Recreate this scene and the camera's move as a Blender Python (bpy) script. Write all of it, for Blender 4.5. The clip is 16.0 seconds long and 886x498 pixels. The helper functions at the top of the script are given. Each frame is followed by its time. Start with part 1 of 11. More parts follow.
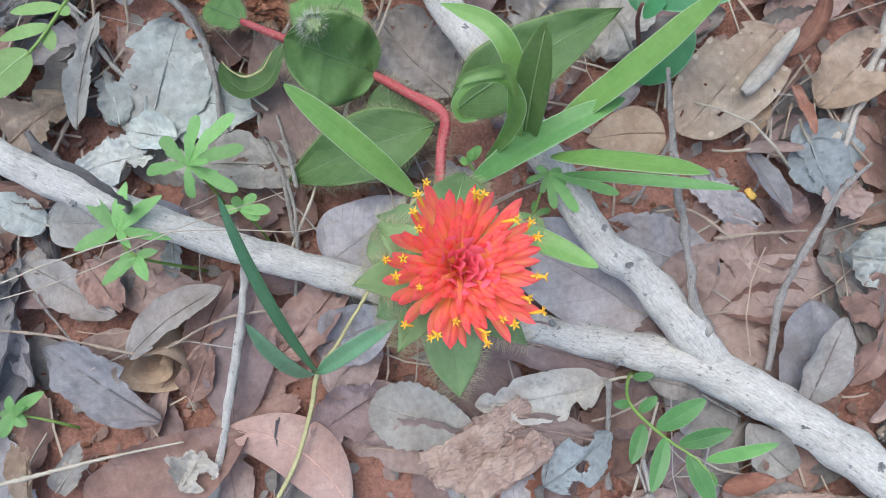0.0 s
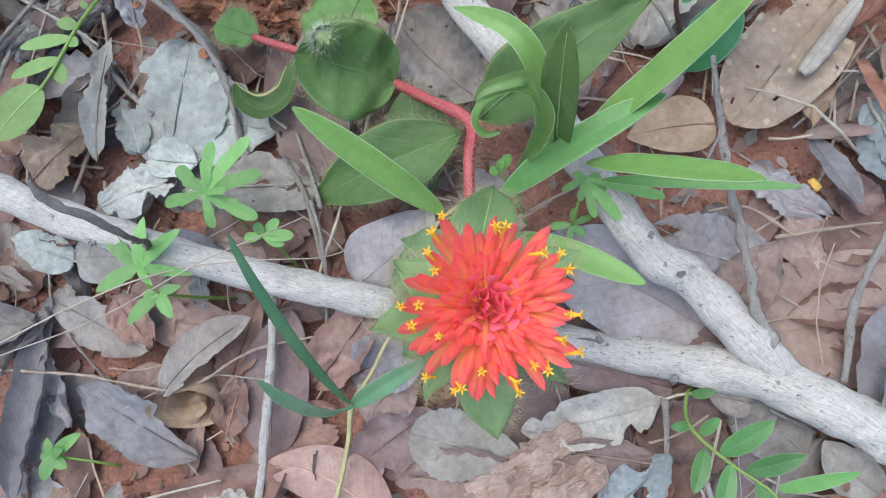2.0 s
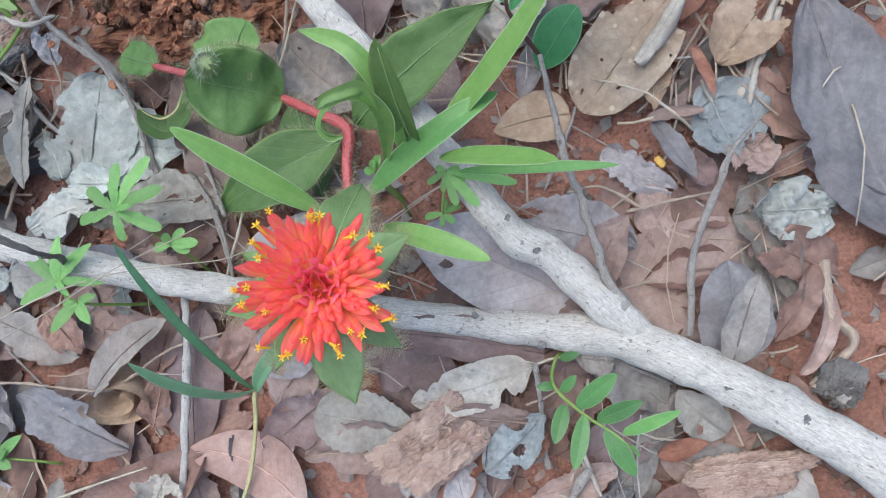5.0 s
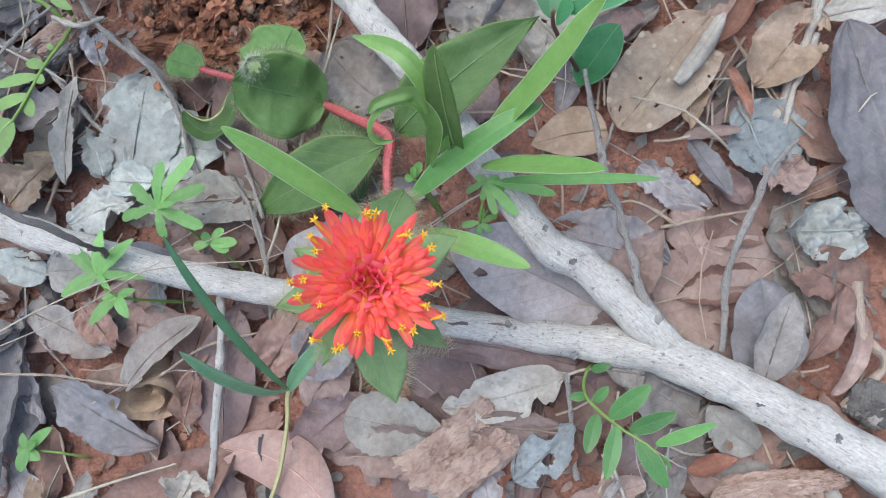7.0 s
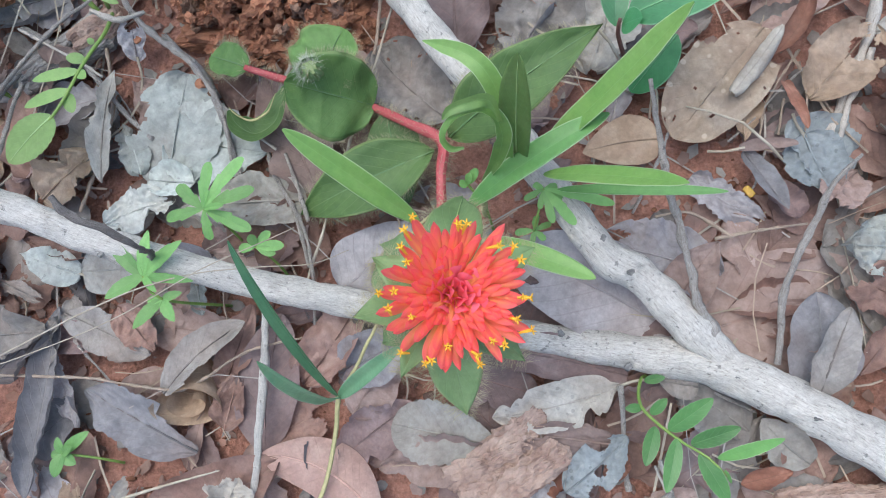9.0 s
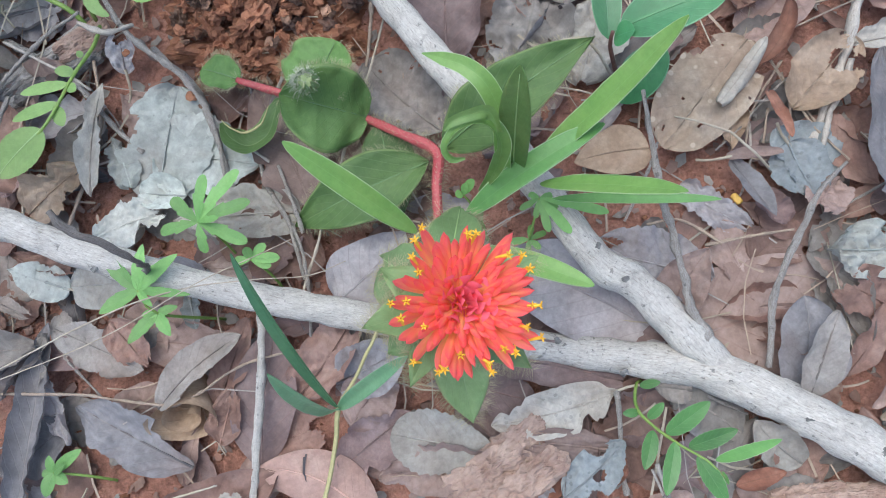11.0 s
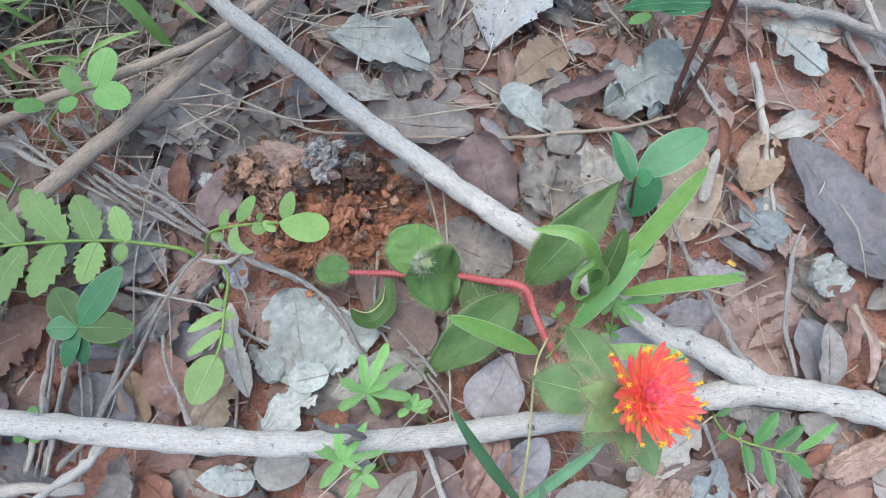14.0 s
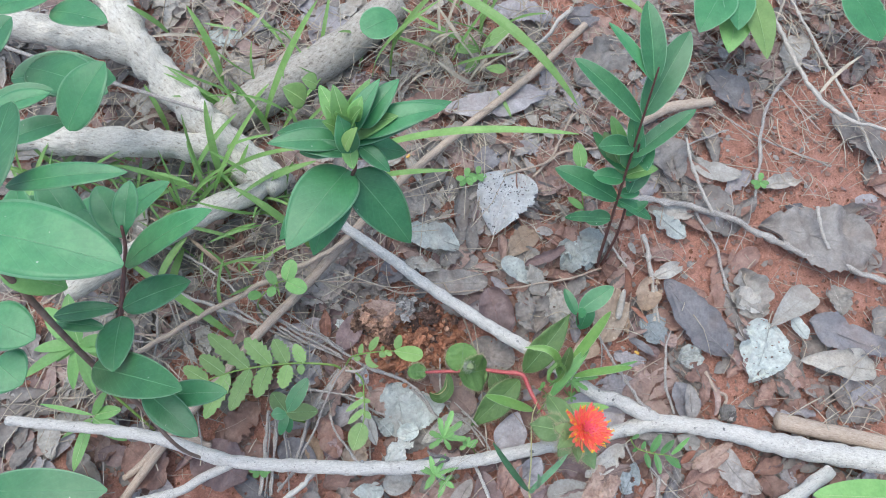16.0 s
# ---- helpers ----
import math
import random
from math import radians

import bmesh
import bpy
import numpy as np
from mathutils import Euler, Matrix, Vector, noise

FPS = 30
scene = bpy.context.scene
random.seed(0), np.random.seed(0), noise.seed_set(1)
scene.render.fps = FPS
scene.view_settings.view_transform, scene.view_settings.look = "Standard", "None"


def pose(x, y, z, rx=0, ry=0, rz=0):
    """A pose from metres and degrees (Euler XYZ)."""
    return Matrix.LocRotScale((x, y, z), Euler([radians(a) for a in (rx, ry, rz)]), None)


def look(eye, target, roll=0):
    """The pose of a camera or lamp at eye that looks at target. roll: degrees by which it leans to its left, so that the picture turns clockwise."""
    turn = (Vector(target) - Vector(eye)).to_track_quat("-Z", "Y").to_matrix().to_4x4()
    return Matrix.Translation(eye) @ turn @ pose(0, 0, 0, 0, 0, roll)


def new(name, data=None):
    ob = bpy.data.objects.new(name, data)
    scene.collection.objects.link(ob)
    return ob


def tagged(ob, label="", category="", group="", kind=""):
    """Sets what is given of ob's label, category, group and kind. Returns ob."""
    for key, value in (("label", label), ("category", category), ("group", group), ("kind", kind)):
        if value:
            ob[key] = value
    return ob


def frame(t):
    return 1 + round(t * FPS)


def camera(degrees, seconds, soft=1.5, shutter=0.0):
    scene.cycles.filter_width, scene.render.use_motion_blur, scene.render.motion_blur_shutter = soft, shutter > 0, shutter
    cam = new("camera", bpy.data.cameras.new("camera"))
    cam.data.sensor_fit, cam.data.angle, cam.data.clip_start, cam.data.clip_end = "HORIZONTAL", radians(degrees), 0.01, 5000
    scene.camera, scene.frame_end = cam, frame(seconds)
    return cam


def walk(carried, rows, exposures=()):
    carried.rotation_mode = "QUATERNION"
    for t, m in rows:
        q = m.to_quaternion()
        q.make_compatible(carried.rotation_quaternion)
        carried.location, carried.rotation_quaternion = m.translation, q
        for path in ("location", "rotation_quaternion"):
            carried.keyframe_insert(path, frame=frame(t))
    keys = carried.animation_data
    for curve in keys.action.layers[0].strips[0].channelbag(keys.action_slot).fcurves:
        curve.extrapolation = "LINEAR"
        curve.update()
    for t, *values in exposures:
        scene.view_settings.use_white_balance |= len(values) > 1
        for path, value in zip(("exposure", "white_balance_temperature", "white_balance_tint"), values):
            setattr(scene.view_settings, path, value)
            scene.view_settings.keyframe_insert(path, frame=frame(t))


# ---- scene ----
# The camera and its path: seconds, eye in metres, turn in degrees.
EXPOSURE, KELVIN, TINT = 1.0, 5800, 2
cam = camera(63.0, 16.0, 1.0)
PATH = [
    (0.0, 0.0000, 0.0000, 0.4178, 10.07, 3.65, 0.27),
    (0.5, -0.0031, 0.0109, 0.4122, 9.29, 3.68, -0.09),
    (1.0, -0.0141, 0.0150, 0.3957, 10.26, 4.15, 0.86),
    (1.5, -0.0118, 0.0218, 0.3938, 9.58, 7.09, -0.19),
    (2.0, 0.0104, 0.0228, 0.3948, 8.30, 8.56, -2.36),
    (2.5, 0.0404, 0.0238, 0.4029, 8.19, 9.34, -5.30),
    (3.0, 0.0500, 0.0200, 0.4114, 7.94, 9.57, -5.63),
    (3.5, 0.0696, 0.0136, 0.4176, 7.29, 10.18, -6.15),
    (3.7, 0.0823, 0.0090, 0.4201, 7.40, 10.22, -7.00),
    (5.8, 0.0694, 0.0010, 0.4266, 9.05, 8.87, -5.06),
    (6.0, 0.0662, -0.0007, 0.4295, 9.80, 9.59, -4.22),
    (6.5, 0.0651, -0.0033, 0.4301, 9.95, 9.28, -4.43),
    (7.0, 0.0613, -0.0035, 0.4307, 10.18, 9.29, -4.34),
    (7.5, 0.0583, -0.0011, 0.4316, 10.30, 8.77, -4.23),
    (8.0, 0.0465, -0.0037, 0.4316, 9.93, 8.30, -3.99),
    (8.5, 0.0306, 0.0021, 0.4341, 10.23, 8.08, -3.72),
    (9.0, 0.0208, 0.0054, 0.4327, 10.11, 7.61, -3.60),
    (9.2, 0.0181, 0.0088, 0.4338, 10.42, 7.40, -4.06),
    (11.3, 0.0036, 0.0057, 0.4384, 10.89, 5.37, -5.05),
    (11.5, -0.0007, 0.0058, 0.4392, 11.72, 5.35, -6.37),
    (12.0, -0.0422, 0.0180, 0.4411, 12.44, 2.87, -7.84),
    (12.5, -0.0961, 0.0270, 0.4483, 13.01, 0.75, -11.43),
    (13.0, -0.1256, 0.0373, 0.4644, 14.57, -1.28, -15.29),
    (13.5, -0.1339, 0.0561, 0.5143, 15.71, -1.78, -19.66),
    (14.0, -0.1395, 0.0560, 0.5758, 15.99, -1.30, -22.04),
    (14.5, -0.1411, 0.0609, 0.6888, 15.05, -1.44, -25.49),
    (15.0, -0.1506, 0.0574, 0.8051, 14.78, 1.40, -32.42),
    (15.5, -0.1956, 0.0633, 0.9555, 15.81, -1.30, -28.37),
    (16.0, -0.2252, 0.0321, 1.0469, 20.35, -1.22, -25.67),
]
walk(cam, [(t, pose(x, y, z, rx, ry, rz)) for t, x, y, z, rx, ry, rz in PATH], [(0.0, EXPOSURE * 1.02, KELVIN, TINT), (9.0, EXPOSURE, KELVIN, TINT), (12.5, EXPOSURE, KELVIN, TINT), (14.5, EXPOSURE * 1.15, KELVIN, TINT), (15.5, EXPOSURE * 1.04, KELVIN, TINT), (16.0, EXPOSURE, KELVIN, TINT)])

# Light: a bright overcast sky under thin tree shade, with a broad weak sun.
world = bpy.data.worlds.new("sky")
scene.world = world
world.use_nodes = True
wn = world.node_tree
sky = wn.nodes.new("ShaderNodeTexSky")
sky.sky_type = "NISHITA"
sky.sun_disc = False
sky.sun_elevation = radians(77)
sky.sun_rotation = radians(-40)
sky.air_density, sky.dust_density, sky.ozone_density = 1.0, 4.0, 1.0
wn.nodes["Background"].inputs["Strength"].default_value = 0.13
wn.links.new(sky.outputs["Color"], wn.nodes["Background"].inputs["Color"])
sun = new("sun", bpy.data.lights.new("sun", "SUN"))
sun.data.energy, sun.data.angle, sun.data.color = 0.75, radians(60), (1.0, 0.95, 0.88)
sun.matrix_world = look((-0.25, 0.3, 1.75), (0, 0, 0))

# ---- materials ----
def material(name):
    m = bpy.data.materials.new(name)
    m.use_nodes = True
    nt = m.node_tree
    return m, nt, nt.nodes["Principled BSDF"]


def node(nt, kind, **values):
    n = nt.nodes.new(kind)
    for key, value in values.items():
        if key in n.inputs:
            n.inputs[key].default_value = value
    return n


def math_node(nt, op, a, b=None, clamp=False):
    n = nt.nodes.new("ShaderNodeMath")
    n.operation, n.use_clamp = op, clamp
    for i, v in enumerate((a, b)):
        if v is None:
            continue
        if isinstance(v, (int, float)):
            n.inputs[i].default_value = v
        else:
            nt.links.new(v, n.inputs[i])
    return n.outputs[0]


def ramp(nt, fac, stops):
    n = nt.nodes.new("ShaderNodeValToRGB")
    el = n.color_ramp.elements
    while len(el) < len(stops):
        el.new(0.5)
    for e, (at, c) in zip(el, stops):
        e.position = at
        e.color = (*c, 1) if len(c) == 3 else c
    nt.links.new(fac, n.inputs["Fac"])
    return n.outputs["Color"]


def mixed(nt, fac, a, b, mode="MIX"):
    n = nt.nodes.new("ShaderNodeMix")
    n.data_type, n.blend_type = "RGBA", mode
    for i, v in ((0, fac), (6, a), (7, b)):
        if isinstance(v, (int, float)):
            n.inputs[i].default_value = v
        elif isinstance(v, tuple):
            n.inputs[i].default_value = (*v, 1)
        else:
            nt.links.new(v, n.inputs[i])
    return n.outputs[2]


def noise_at(nt, vec, scale, detail=4.0, rough=0.6):
    n = node(nt, "ShaderNodeTexNoise", Scale=scale, Detail=detail, Roughness=rough)
    nt.links.new(vec, n.inputs["Vector"])
    return n.outputs["Fac"]


def shifted(nt, amount=7.0):
    """Object space, shifted by a random amount for each object."""
    tc = nt.nodes.new("ShaderNodeTexCoord")
    info = nt.nodes.new("ShaderNodeObjectInfo")
    add = nt.nodes.new("ShaderNodeVectorMath")
    add.operation = "ADD"
    nt.links.new(tc.outputs["Object"], add.inputs[0])
    nt.links.new(math_node(nt, "MULTIPLY", info.outputs["Random"], amount), add.inputs[1])
    return add.outputs[0], info.outputs["Random"], tc


def bumped(nt, bsdf, height, strength, distance):
    b = node(nt, "ShaderNodeBump", Strength=strength, Distance=distance)
    nt.links.new(height, b.inputs["Height"])
    nt.links.new(b.outputs["Normal"], bsdf.inputs["Normal"])


def vein_lines(nt, uv, count, slant, thin):
    """Midrib and paired side veins of a leaf: u across from 0 to 1, v from base to tip."""
    sep = nt.nodes.new("ShaderNodeSeparateXYZ")
    nt.links.new(uv, sep.inputs[0])
    across = math_node(nt, "ABSOLUTE", math_node(nt, "SUBTRACT", sep.outputs[0], 0.5))
    mid = math_node(nt, "SUBTRACT", 1.0, math_node(nt, "DIVIDE", across, 0.022, True), True)
    side = math_node(nt, "SUBTRACT", math_node(nt, "MULTIPLY", sep.outputs[1], count), math_node(nt, "MULTIPLY", across, slant))
    saw = math_node(nt, "ABSOLUTE", math_node(nt, "SUBTRACT", math_node(nt, "FRACT", side), 0.5))
    lines = math_node(nt, "SUBTRACT", 1.0, math_node(nt, "DIVIDE", saw, thin, True), True)
    return mid, lines, across


def leaf_material(name, base, dark, light, vein, blotch=0.5, speck=0.0, rough=0.65, through_light=0.0, count=9.0, slant=5.0, relief=0.6, vein_show=0.5, edge=None, fleck=0.0, pale_spots=0.0):
    m, nt, bsdf = material(name)
    vec, rnd, tc = shifted(nt)
    uv = tc.outputs["UV"]
    mid, lines, across = vein_lines(nt, uv, count, slant, 0.07)
    big = noise_at(nt, vec, 38.0, 5.0, 0.65)
    fine = noise_at(nt, vec, 260.0, 5.0, 0.7)
    colour = ramp(nt, big, [(0.30, dark), (0.5, base), (0.72, light)])
    colour = mixed(nt, blotch, base, colour)
    grain = ramp(nt, fine, [(0.3, (0.62, 0.62, 0.62)), (0.7, (1.25, 1.25, 1.25))])
    colour = mixed(nt, 0.35 if through_light else 0.65, colour, grain, "MULTIPLY")
    stain = noise_at(nt, vec, 95.0, 6.0, 0.7)
    if not through_light:
        colour = mixed(nt, math_node(nt, "MULTIPLY", math_node(nt, "MULTIPLY", math_node(nt, "SUBTRACT", stain, 0.52, True), 7.0, True), 0.55), colour, dark)
        pale_patch = math_node(nt, "MULTIPLY", math_node(nt, "MULTIPLY", math_node(nt, "SUBTRACT", 0.44, stain, True), 7.0, True), 0.4)
        colour = mixed(nt, pale_patch, colour, light)
    if not through_light:
        drift = noise_at(nt, vec, 17.0, 3.0, 0.55)
        warm = math_node(nt, "MULTIPLY", math_node(nt, "MULTIPLY", math_node(nt, "SUBTRACT", drift, 0.5, True), 5.0, True), 0.20)
        cool = math_node(nt, "MULTIPLY", math_node(nt, "MULTIPLY", math_node(nt, "SUBTRACT", 0.5, drift, True), 5.0, True), 0.13)
        colour = mixed(nt, warm, colour, (0.36, 0.22, 0.17))
        colour = mixed(nt, cool, colour, (0.33, 0.32, 0.34))
    if pale_spots:
        rings = node(nt, "ShaderNodeTexVoronoi", Scale=135.0, Randomness=1.0)
        nt.links.new(vec, rings.inputs["Vector"])
        dot = math_node(nt, "MULTIPLY", math_node(nt, "SUBTRACT", 0.30, rings.outputs["Distance"], True), 12.0, True)
        keep = math_node(nt, "GREATER_THAN", rings.outputs["Color"], 0.5)
        colour = mixed(nt, math_node(nt, "MULTIPLY", math_node(nt, "MULTIPLY", dot, keep), pale_spots), colour, light)
    tone = math_node(nt, "ADD", math_node(nt, "MULTIPLY", rnd, 0.50), 0.74 if not through_light else 0.8)
    hsv = nt.nodes.new("ShaderNodeHueSaturation")
    nt.links.new(tone, hsv.inputs["Value"])
    nt.links.new(colour, hsv.inputs["Color"])
    hsv.inputs["Saturation"].default_value = 1.0
    colour = hsv.outputs["Color"]
    show = math_node(nt, "MAXIMUM", mid, math_node(nt, "MULTIPLY", lines, 0.45))
    colour = mixed(nt, math_node(nt, "MULTIPLY", show, vein_show), colour, vein)
    if speck:
        spots = node(nt, "ShaderNodeTexVoronoi", Scale=210.0 if speck > 0.9 else 170.0)
        nt.links.new(vec, spots.inputs["Vector"])
        spot = math_node(nt, "LESS_THAN", spots.outputs["Distance"], 0.26 if speck > 0.9 else 0.2)
        spot = math_node(nt, "MULTIPLY", spot, math_node(nt, "GREATER_THAN", big, 0.50 if speck > 0.9 else 0.48))
        colour = mixed(nt, math_node(nt, "MULTIPLY", spot, speck), colour, (0.03, 0.028, 0.03))
    if fleck:
        scar = noise_at(nt, vec, 150.0, 2.0, 0.5)
        colour = mixed(nt, math_node(nt, "MULTIPLY", math_node(nt, "MULTIPLY", math_node(nt, "SUBTRACT", scar, 0.745, True), 30.0, True), fleck), colour, (0.45, 0.5, 0.4))
    if edge:
        rim = math_node(nt, "GREATER_THAN", across, 0.465)
        colour = mixed(nt, math_node(nt, "MULTIPLY", rim, 0.55), colour, edge)
    nt.links.new(colour, bsdf.inputs["Base Color"])
    bsdf.inputs["Roughness"].default_value = rough
    height = math_node(nt, "ADD", math_node(nt, "MULTIPLY", show, -0.5), math_node(nt, "ADD", math_node(nt, "MULTIPLY", fine, 0.5), math_node(nt, "MULTIPLY", big, 0.8)))
    bumped(nt, bsdf, height, relief, 0.0012)
    tr = nt.nodes.new("ShaderNodeBsdfTranslucent")
    nt.links.new(mixed(nt, 0.5, colour, light), tr.inputs["Color"])
    mix = node(nt, "ShaderNodeMixShader", Fac=through_light or 0.22)
    nt.links.new(bsdf.outputs[0], mix.inputs[1])
    nt.links.new(tr.outputs[0], mix.inputs[2])
    nt.links.new(mix.outputs[0], nt.nodes["Material Output"].inputs["Surface"])
    return m


DRY = {
    "silver": leaf_material("silver_dry_leaf", (0.472, 0.495, 0.461), (0.326, 0.332, 0.312), (0.624, 0.659, 0.612), (0.44, 0.43, 0.41), 0.9, 0.3, vein_show=0.25),
    "grey": leaf_material("grey_dry_leaf", (0.310, 0.275, 0.250), (0.200, 0.170, 0.152), (0.420, 0.389, 0.362), (0.21, 0.18, 0.16), 0.9),
    "lilac": leaf_material("lilac_grey_dry_leaf", (0.410, 0.376, 0.383), (0.272, 0.240, 0.240), (0.525, 0.501, 0.514), (0.25, 0.19, 0.165), 0.9, count=8.0),
    "pink": leaf_material("pinkish_dry_leaf", (0.346, 0.242, 0.208), (0.230, 0.152, 0.128), (0.432, 0.332, 0.299), (0.27, 0.15, 0.12), 0.9),
    "rose": leaf_material("pale_rose_dry_leaf", (0.649, 0.418, 0.350), (0.511, 0.316, 0.264), (0.740, 0.525, 0.453), (0.40, 0.27, 0.225), 0.8, count=14.0, vein_show=0.25),
    "tan": leaf_material("tan_dry_leaf", (0.40, 0.285, 0.195), (0.27, 0.18, 0.12), (0.50, 0.39, 0.29), (0.46, 0.36, 0.26), 0.9),
    "freckled": leaf_material("pale_freckled_dry_leaf", (0.36, 0.275, 0.20), (0.26, 0.19, 0.135), (0.53, 0.44, 0.34), (0.42, 0.33, 0.25), 0.8, vein_show=0.2, pale_spots=0.8),
    "pale": leaf_material("pale_dry_leaf", (0.42, 0.385, 0.34), (0.28, 0.245, 0.21), (0.52, 0.50, 0.46), (0.34, 0.29, 0.245), 0.9),
    "brown": leaf_material("brown_dry_leaf", (0.295, 0.171, 0.134), (0.167, 0.096, 0.077), (0.411, 0.280, 0.227), (0.27, 0.18, 0.14), 0.9),
    "plum": leaf_material("plum_grey_dry_leaf", (0.261, 0.178, 0.168), (0.160, 0.106, 0.101), (0.368, 0.281, 0.271), (0.34, 0.19, 0.155), 0.8),
    "slate": leaf_material("dark_slate_dry_leaf", (0.214, 0.200, 0.208), (0.142, 0.133, 0.138), (0.296, 0.281, 0.292), (0.30, 0.27, 0.255), 0.7, vein_show=0.7),
    "white": leaf_material("white_dry_leaf", (0.583, 0.583, 0.539), (0.440, 0.424, 0.385), (0.682, 0.693, 0.660), (0.48, 0.46, 0.42), 0.8, 0.0, vein_show=0.35),
    "spotted": leaf_material("spotted_white_dry_leaf", (0.740, 0.740, 0.740), (0.634, 0.618, 0.572), (0.740, 0.740, 0.740), (0.50, 0.48, 0.44), 0.7, 0.95, vein_show=0.35),
    "steel": leaf_material("blue_grey_dry_leaf", (0.300, 0.325, 0.330), (0.215, 0.230, 0.235), (0.400, 0.430, 0.440), (0.36, 0.37, 0.37), 0.8, 0.3, vein_show=0.35),
    "ivory": leaf_material("ivory_dry_leaf", (0.44, 0.40, 0.345), (0.32, 0.27, 0.225), (0.53, 0.50, 0.45), (0.38, 0.32, 0.27), 0.9, 0.25),
    "rust": leaf_material("rust_dry_leaf", (0.340, 0.154, 0.103), (0.202, 0.085, 0.056), (0.466, 0.257, 0.178), (0.20, 0.11, 0.08), 0.9),
}
GREEN = {
    "bright": leaf_material("bright_green_leaf", (0.201, 0.356, 0.090), (0.158, 0.302, 0.072), (0.257, 0.410, 0.119), (0.34, 0.57, 0.21), 0.8, 0.0, 0.42, 0.28, 22.0, 14.0, 0.25, 0.3, (0.62, 0.72, 0.48)),
    "blade": leaf_material("green_blade_leaf", (0.17, 0.37, 0.10), (0.13, 0.31, 0.08), (0.225, 0.44, 0.13), (0.26, 0.46, 0.17), 0.8, 0.0, 0.42, 0.24, 22.0, 14.0, 0.25, 0.3, (0.58, 0.68, 0.44)),
    "glossy": leaf_material("glossy_green_leaflet", (0.085, 0.20, 0.055), (0.06, 0.155, 0.042), (0.12, 0.26, 0.075), (0.24, 0.40, 0.17), 0.8, 0.0, 0.38, 0.22, 7.0, 4.0, 0.3, 0.5, (0.26, 0.40, 0.18)),
    "hairy": leaf_material("hairy_olive_leaf", (0.076, 0.133, 0.037), (0.055, 0.103, 0.028), (0.106, 0.172, 0.050), (0.20, 0.27, 0.12), 0.9, 0.0, 0.6, 0.15, 9.0, 6.0, 0.5, 0.6, (0.24, 0.30, 0.12)),
    "downy": leaf_material("downy_green_leaf", (0.156, 0.275, 0.077), (0.112, 0.213, 0.057), (0.219, 0.350, 0.112), (0.17, 0.26, 0.09), 0.9, 0.0, 0.6, 0.2, 9.0, 6.0, 0.5, 0.6, (0.26, 0.33, 0.13)),
    "bract": leaf_material("pale_hairy_bract", (0.226, 0.339, 0.142), (0.175, 0.277, 0.104), (0.297, 0.411, 0.190), (0.31, 0.41, 0.21), 0.9, 0.0, 0.6, 0.25, 8.0, 6.0, 0.5, 0.5, (0.34, 0.36, 0.18)),
    "seedling": leaf_material("fresh_seedling_leaf", (0.187, 0.360, 0.105), (0.143, 0.300, 0.084), (0.242, 0.430, 0.139), (0.24, 0.44, 0.19), 0.8, 0.0, 0.5, 0.25, 7.0, 4.0, 0.4, 0.3),
    "deep": leaf_material("deep_green_leaf", (0.062, 0.204, 0.078), (0.046, 0.158, 0.060), (0.096, 0.255, 0.102), (0.15, 0.33, 0.19), 0.8, 0.0, 0.36, 0.16, 9.0, 6.0, 0.3, 0.3, (0.24, 0.40, 0.24), 0.8),
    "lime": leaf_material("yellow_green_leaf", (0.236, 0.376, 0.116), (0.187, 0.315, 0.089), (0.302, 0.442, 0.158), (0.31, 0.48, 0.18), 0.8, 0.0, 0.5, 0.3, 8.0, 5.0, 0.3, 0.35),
    "teal": leaf_material("blue_green_blade", (0.081, 0.194, 0.095), (0.058, 0.153, 0.075), (0.121, 0.248, 0.122), (0.10, 0.25, 0.14), 0.6, 0.0, 0.4, 0.16, 3.0, 2.0, 0.2, 0.4),
    "ashy": leaf_material("ashy_green_blade", (0.208, 0.400, 0.216), (0.160, 0.320, 0.176), (0.288, 0.496, 0.288), (0.24, 0.36, 0.22), 0.6, 0.0, 0.5, 0.16, 3.0, 2.0, 0.2, 0.4, (0.36, 0.44, 0.32)),
    "grass": leaf_material("grass_blade", (0.23, 0.39, 0.11), (0.165, 0.31, 0.08), (0.32, 0.48, 0.17), (0.31, 0.47, 0.19), 0.8, 0.0, 0.5, 0.3, 2.0, 1.0, 0.2, 0.4),
}


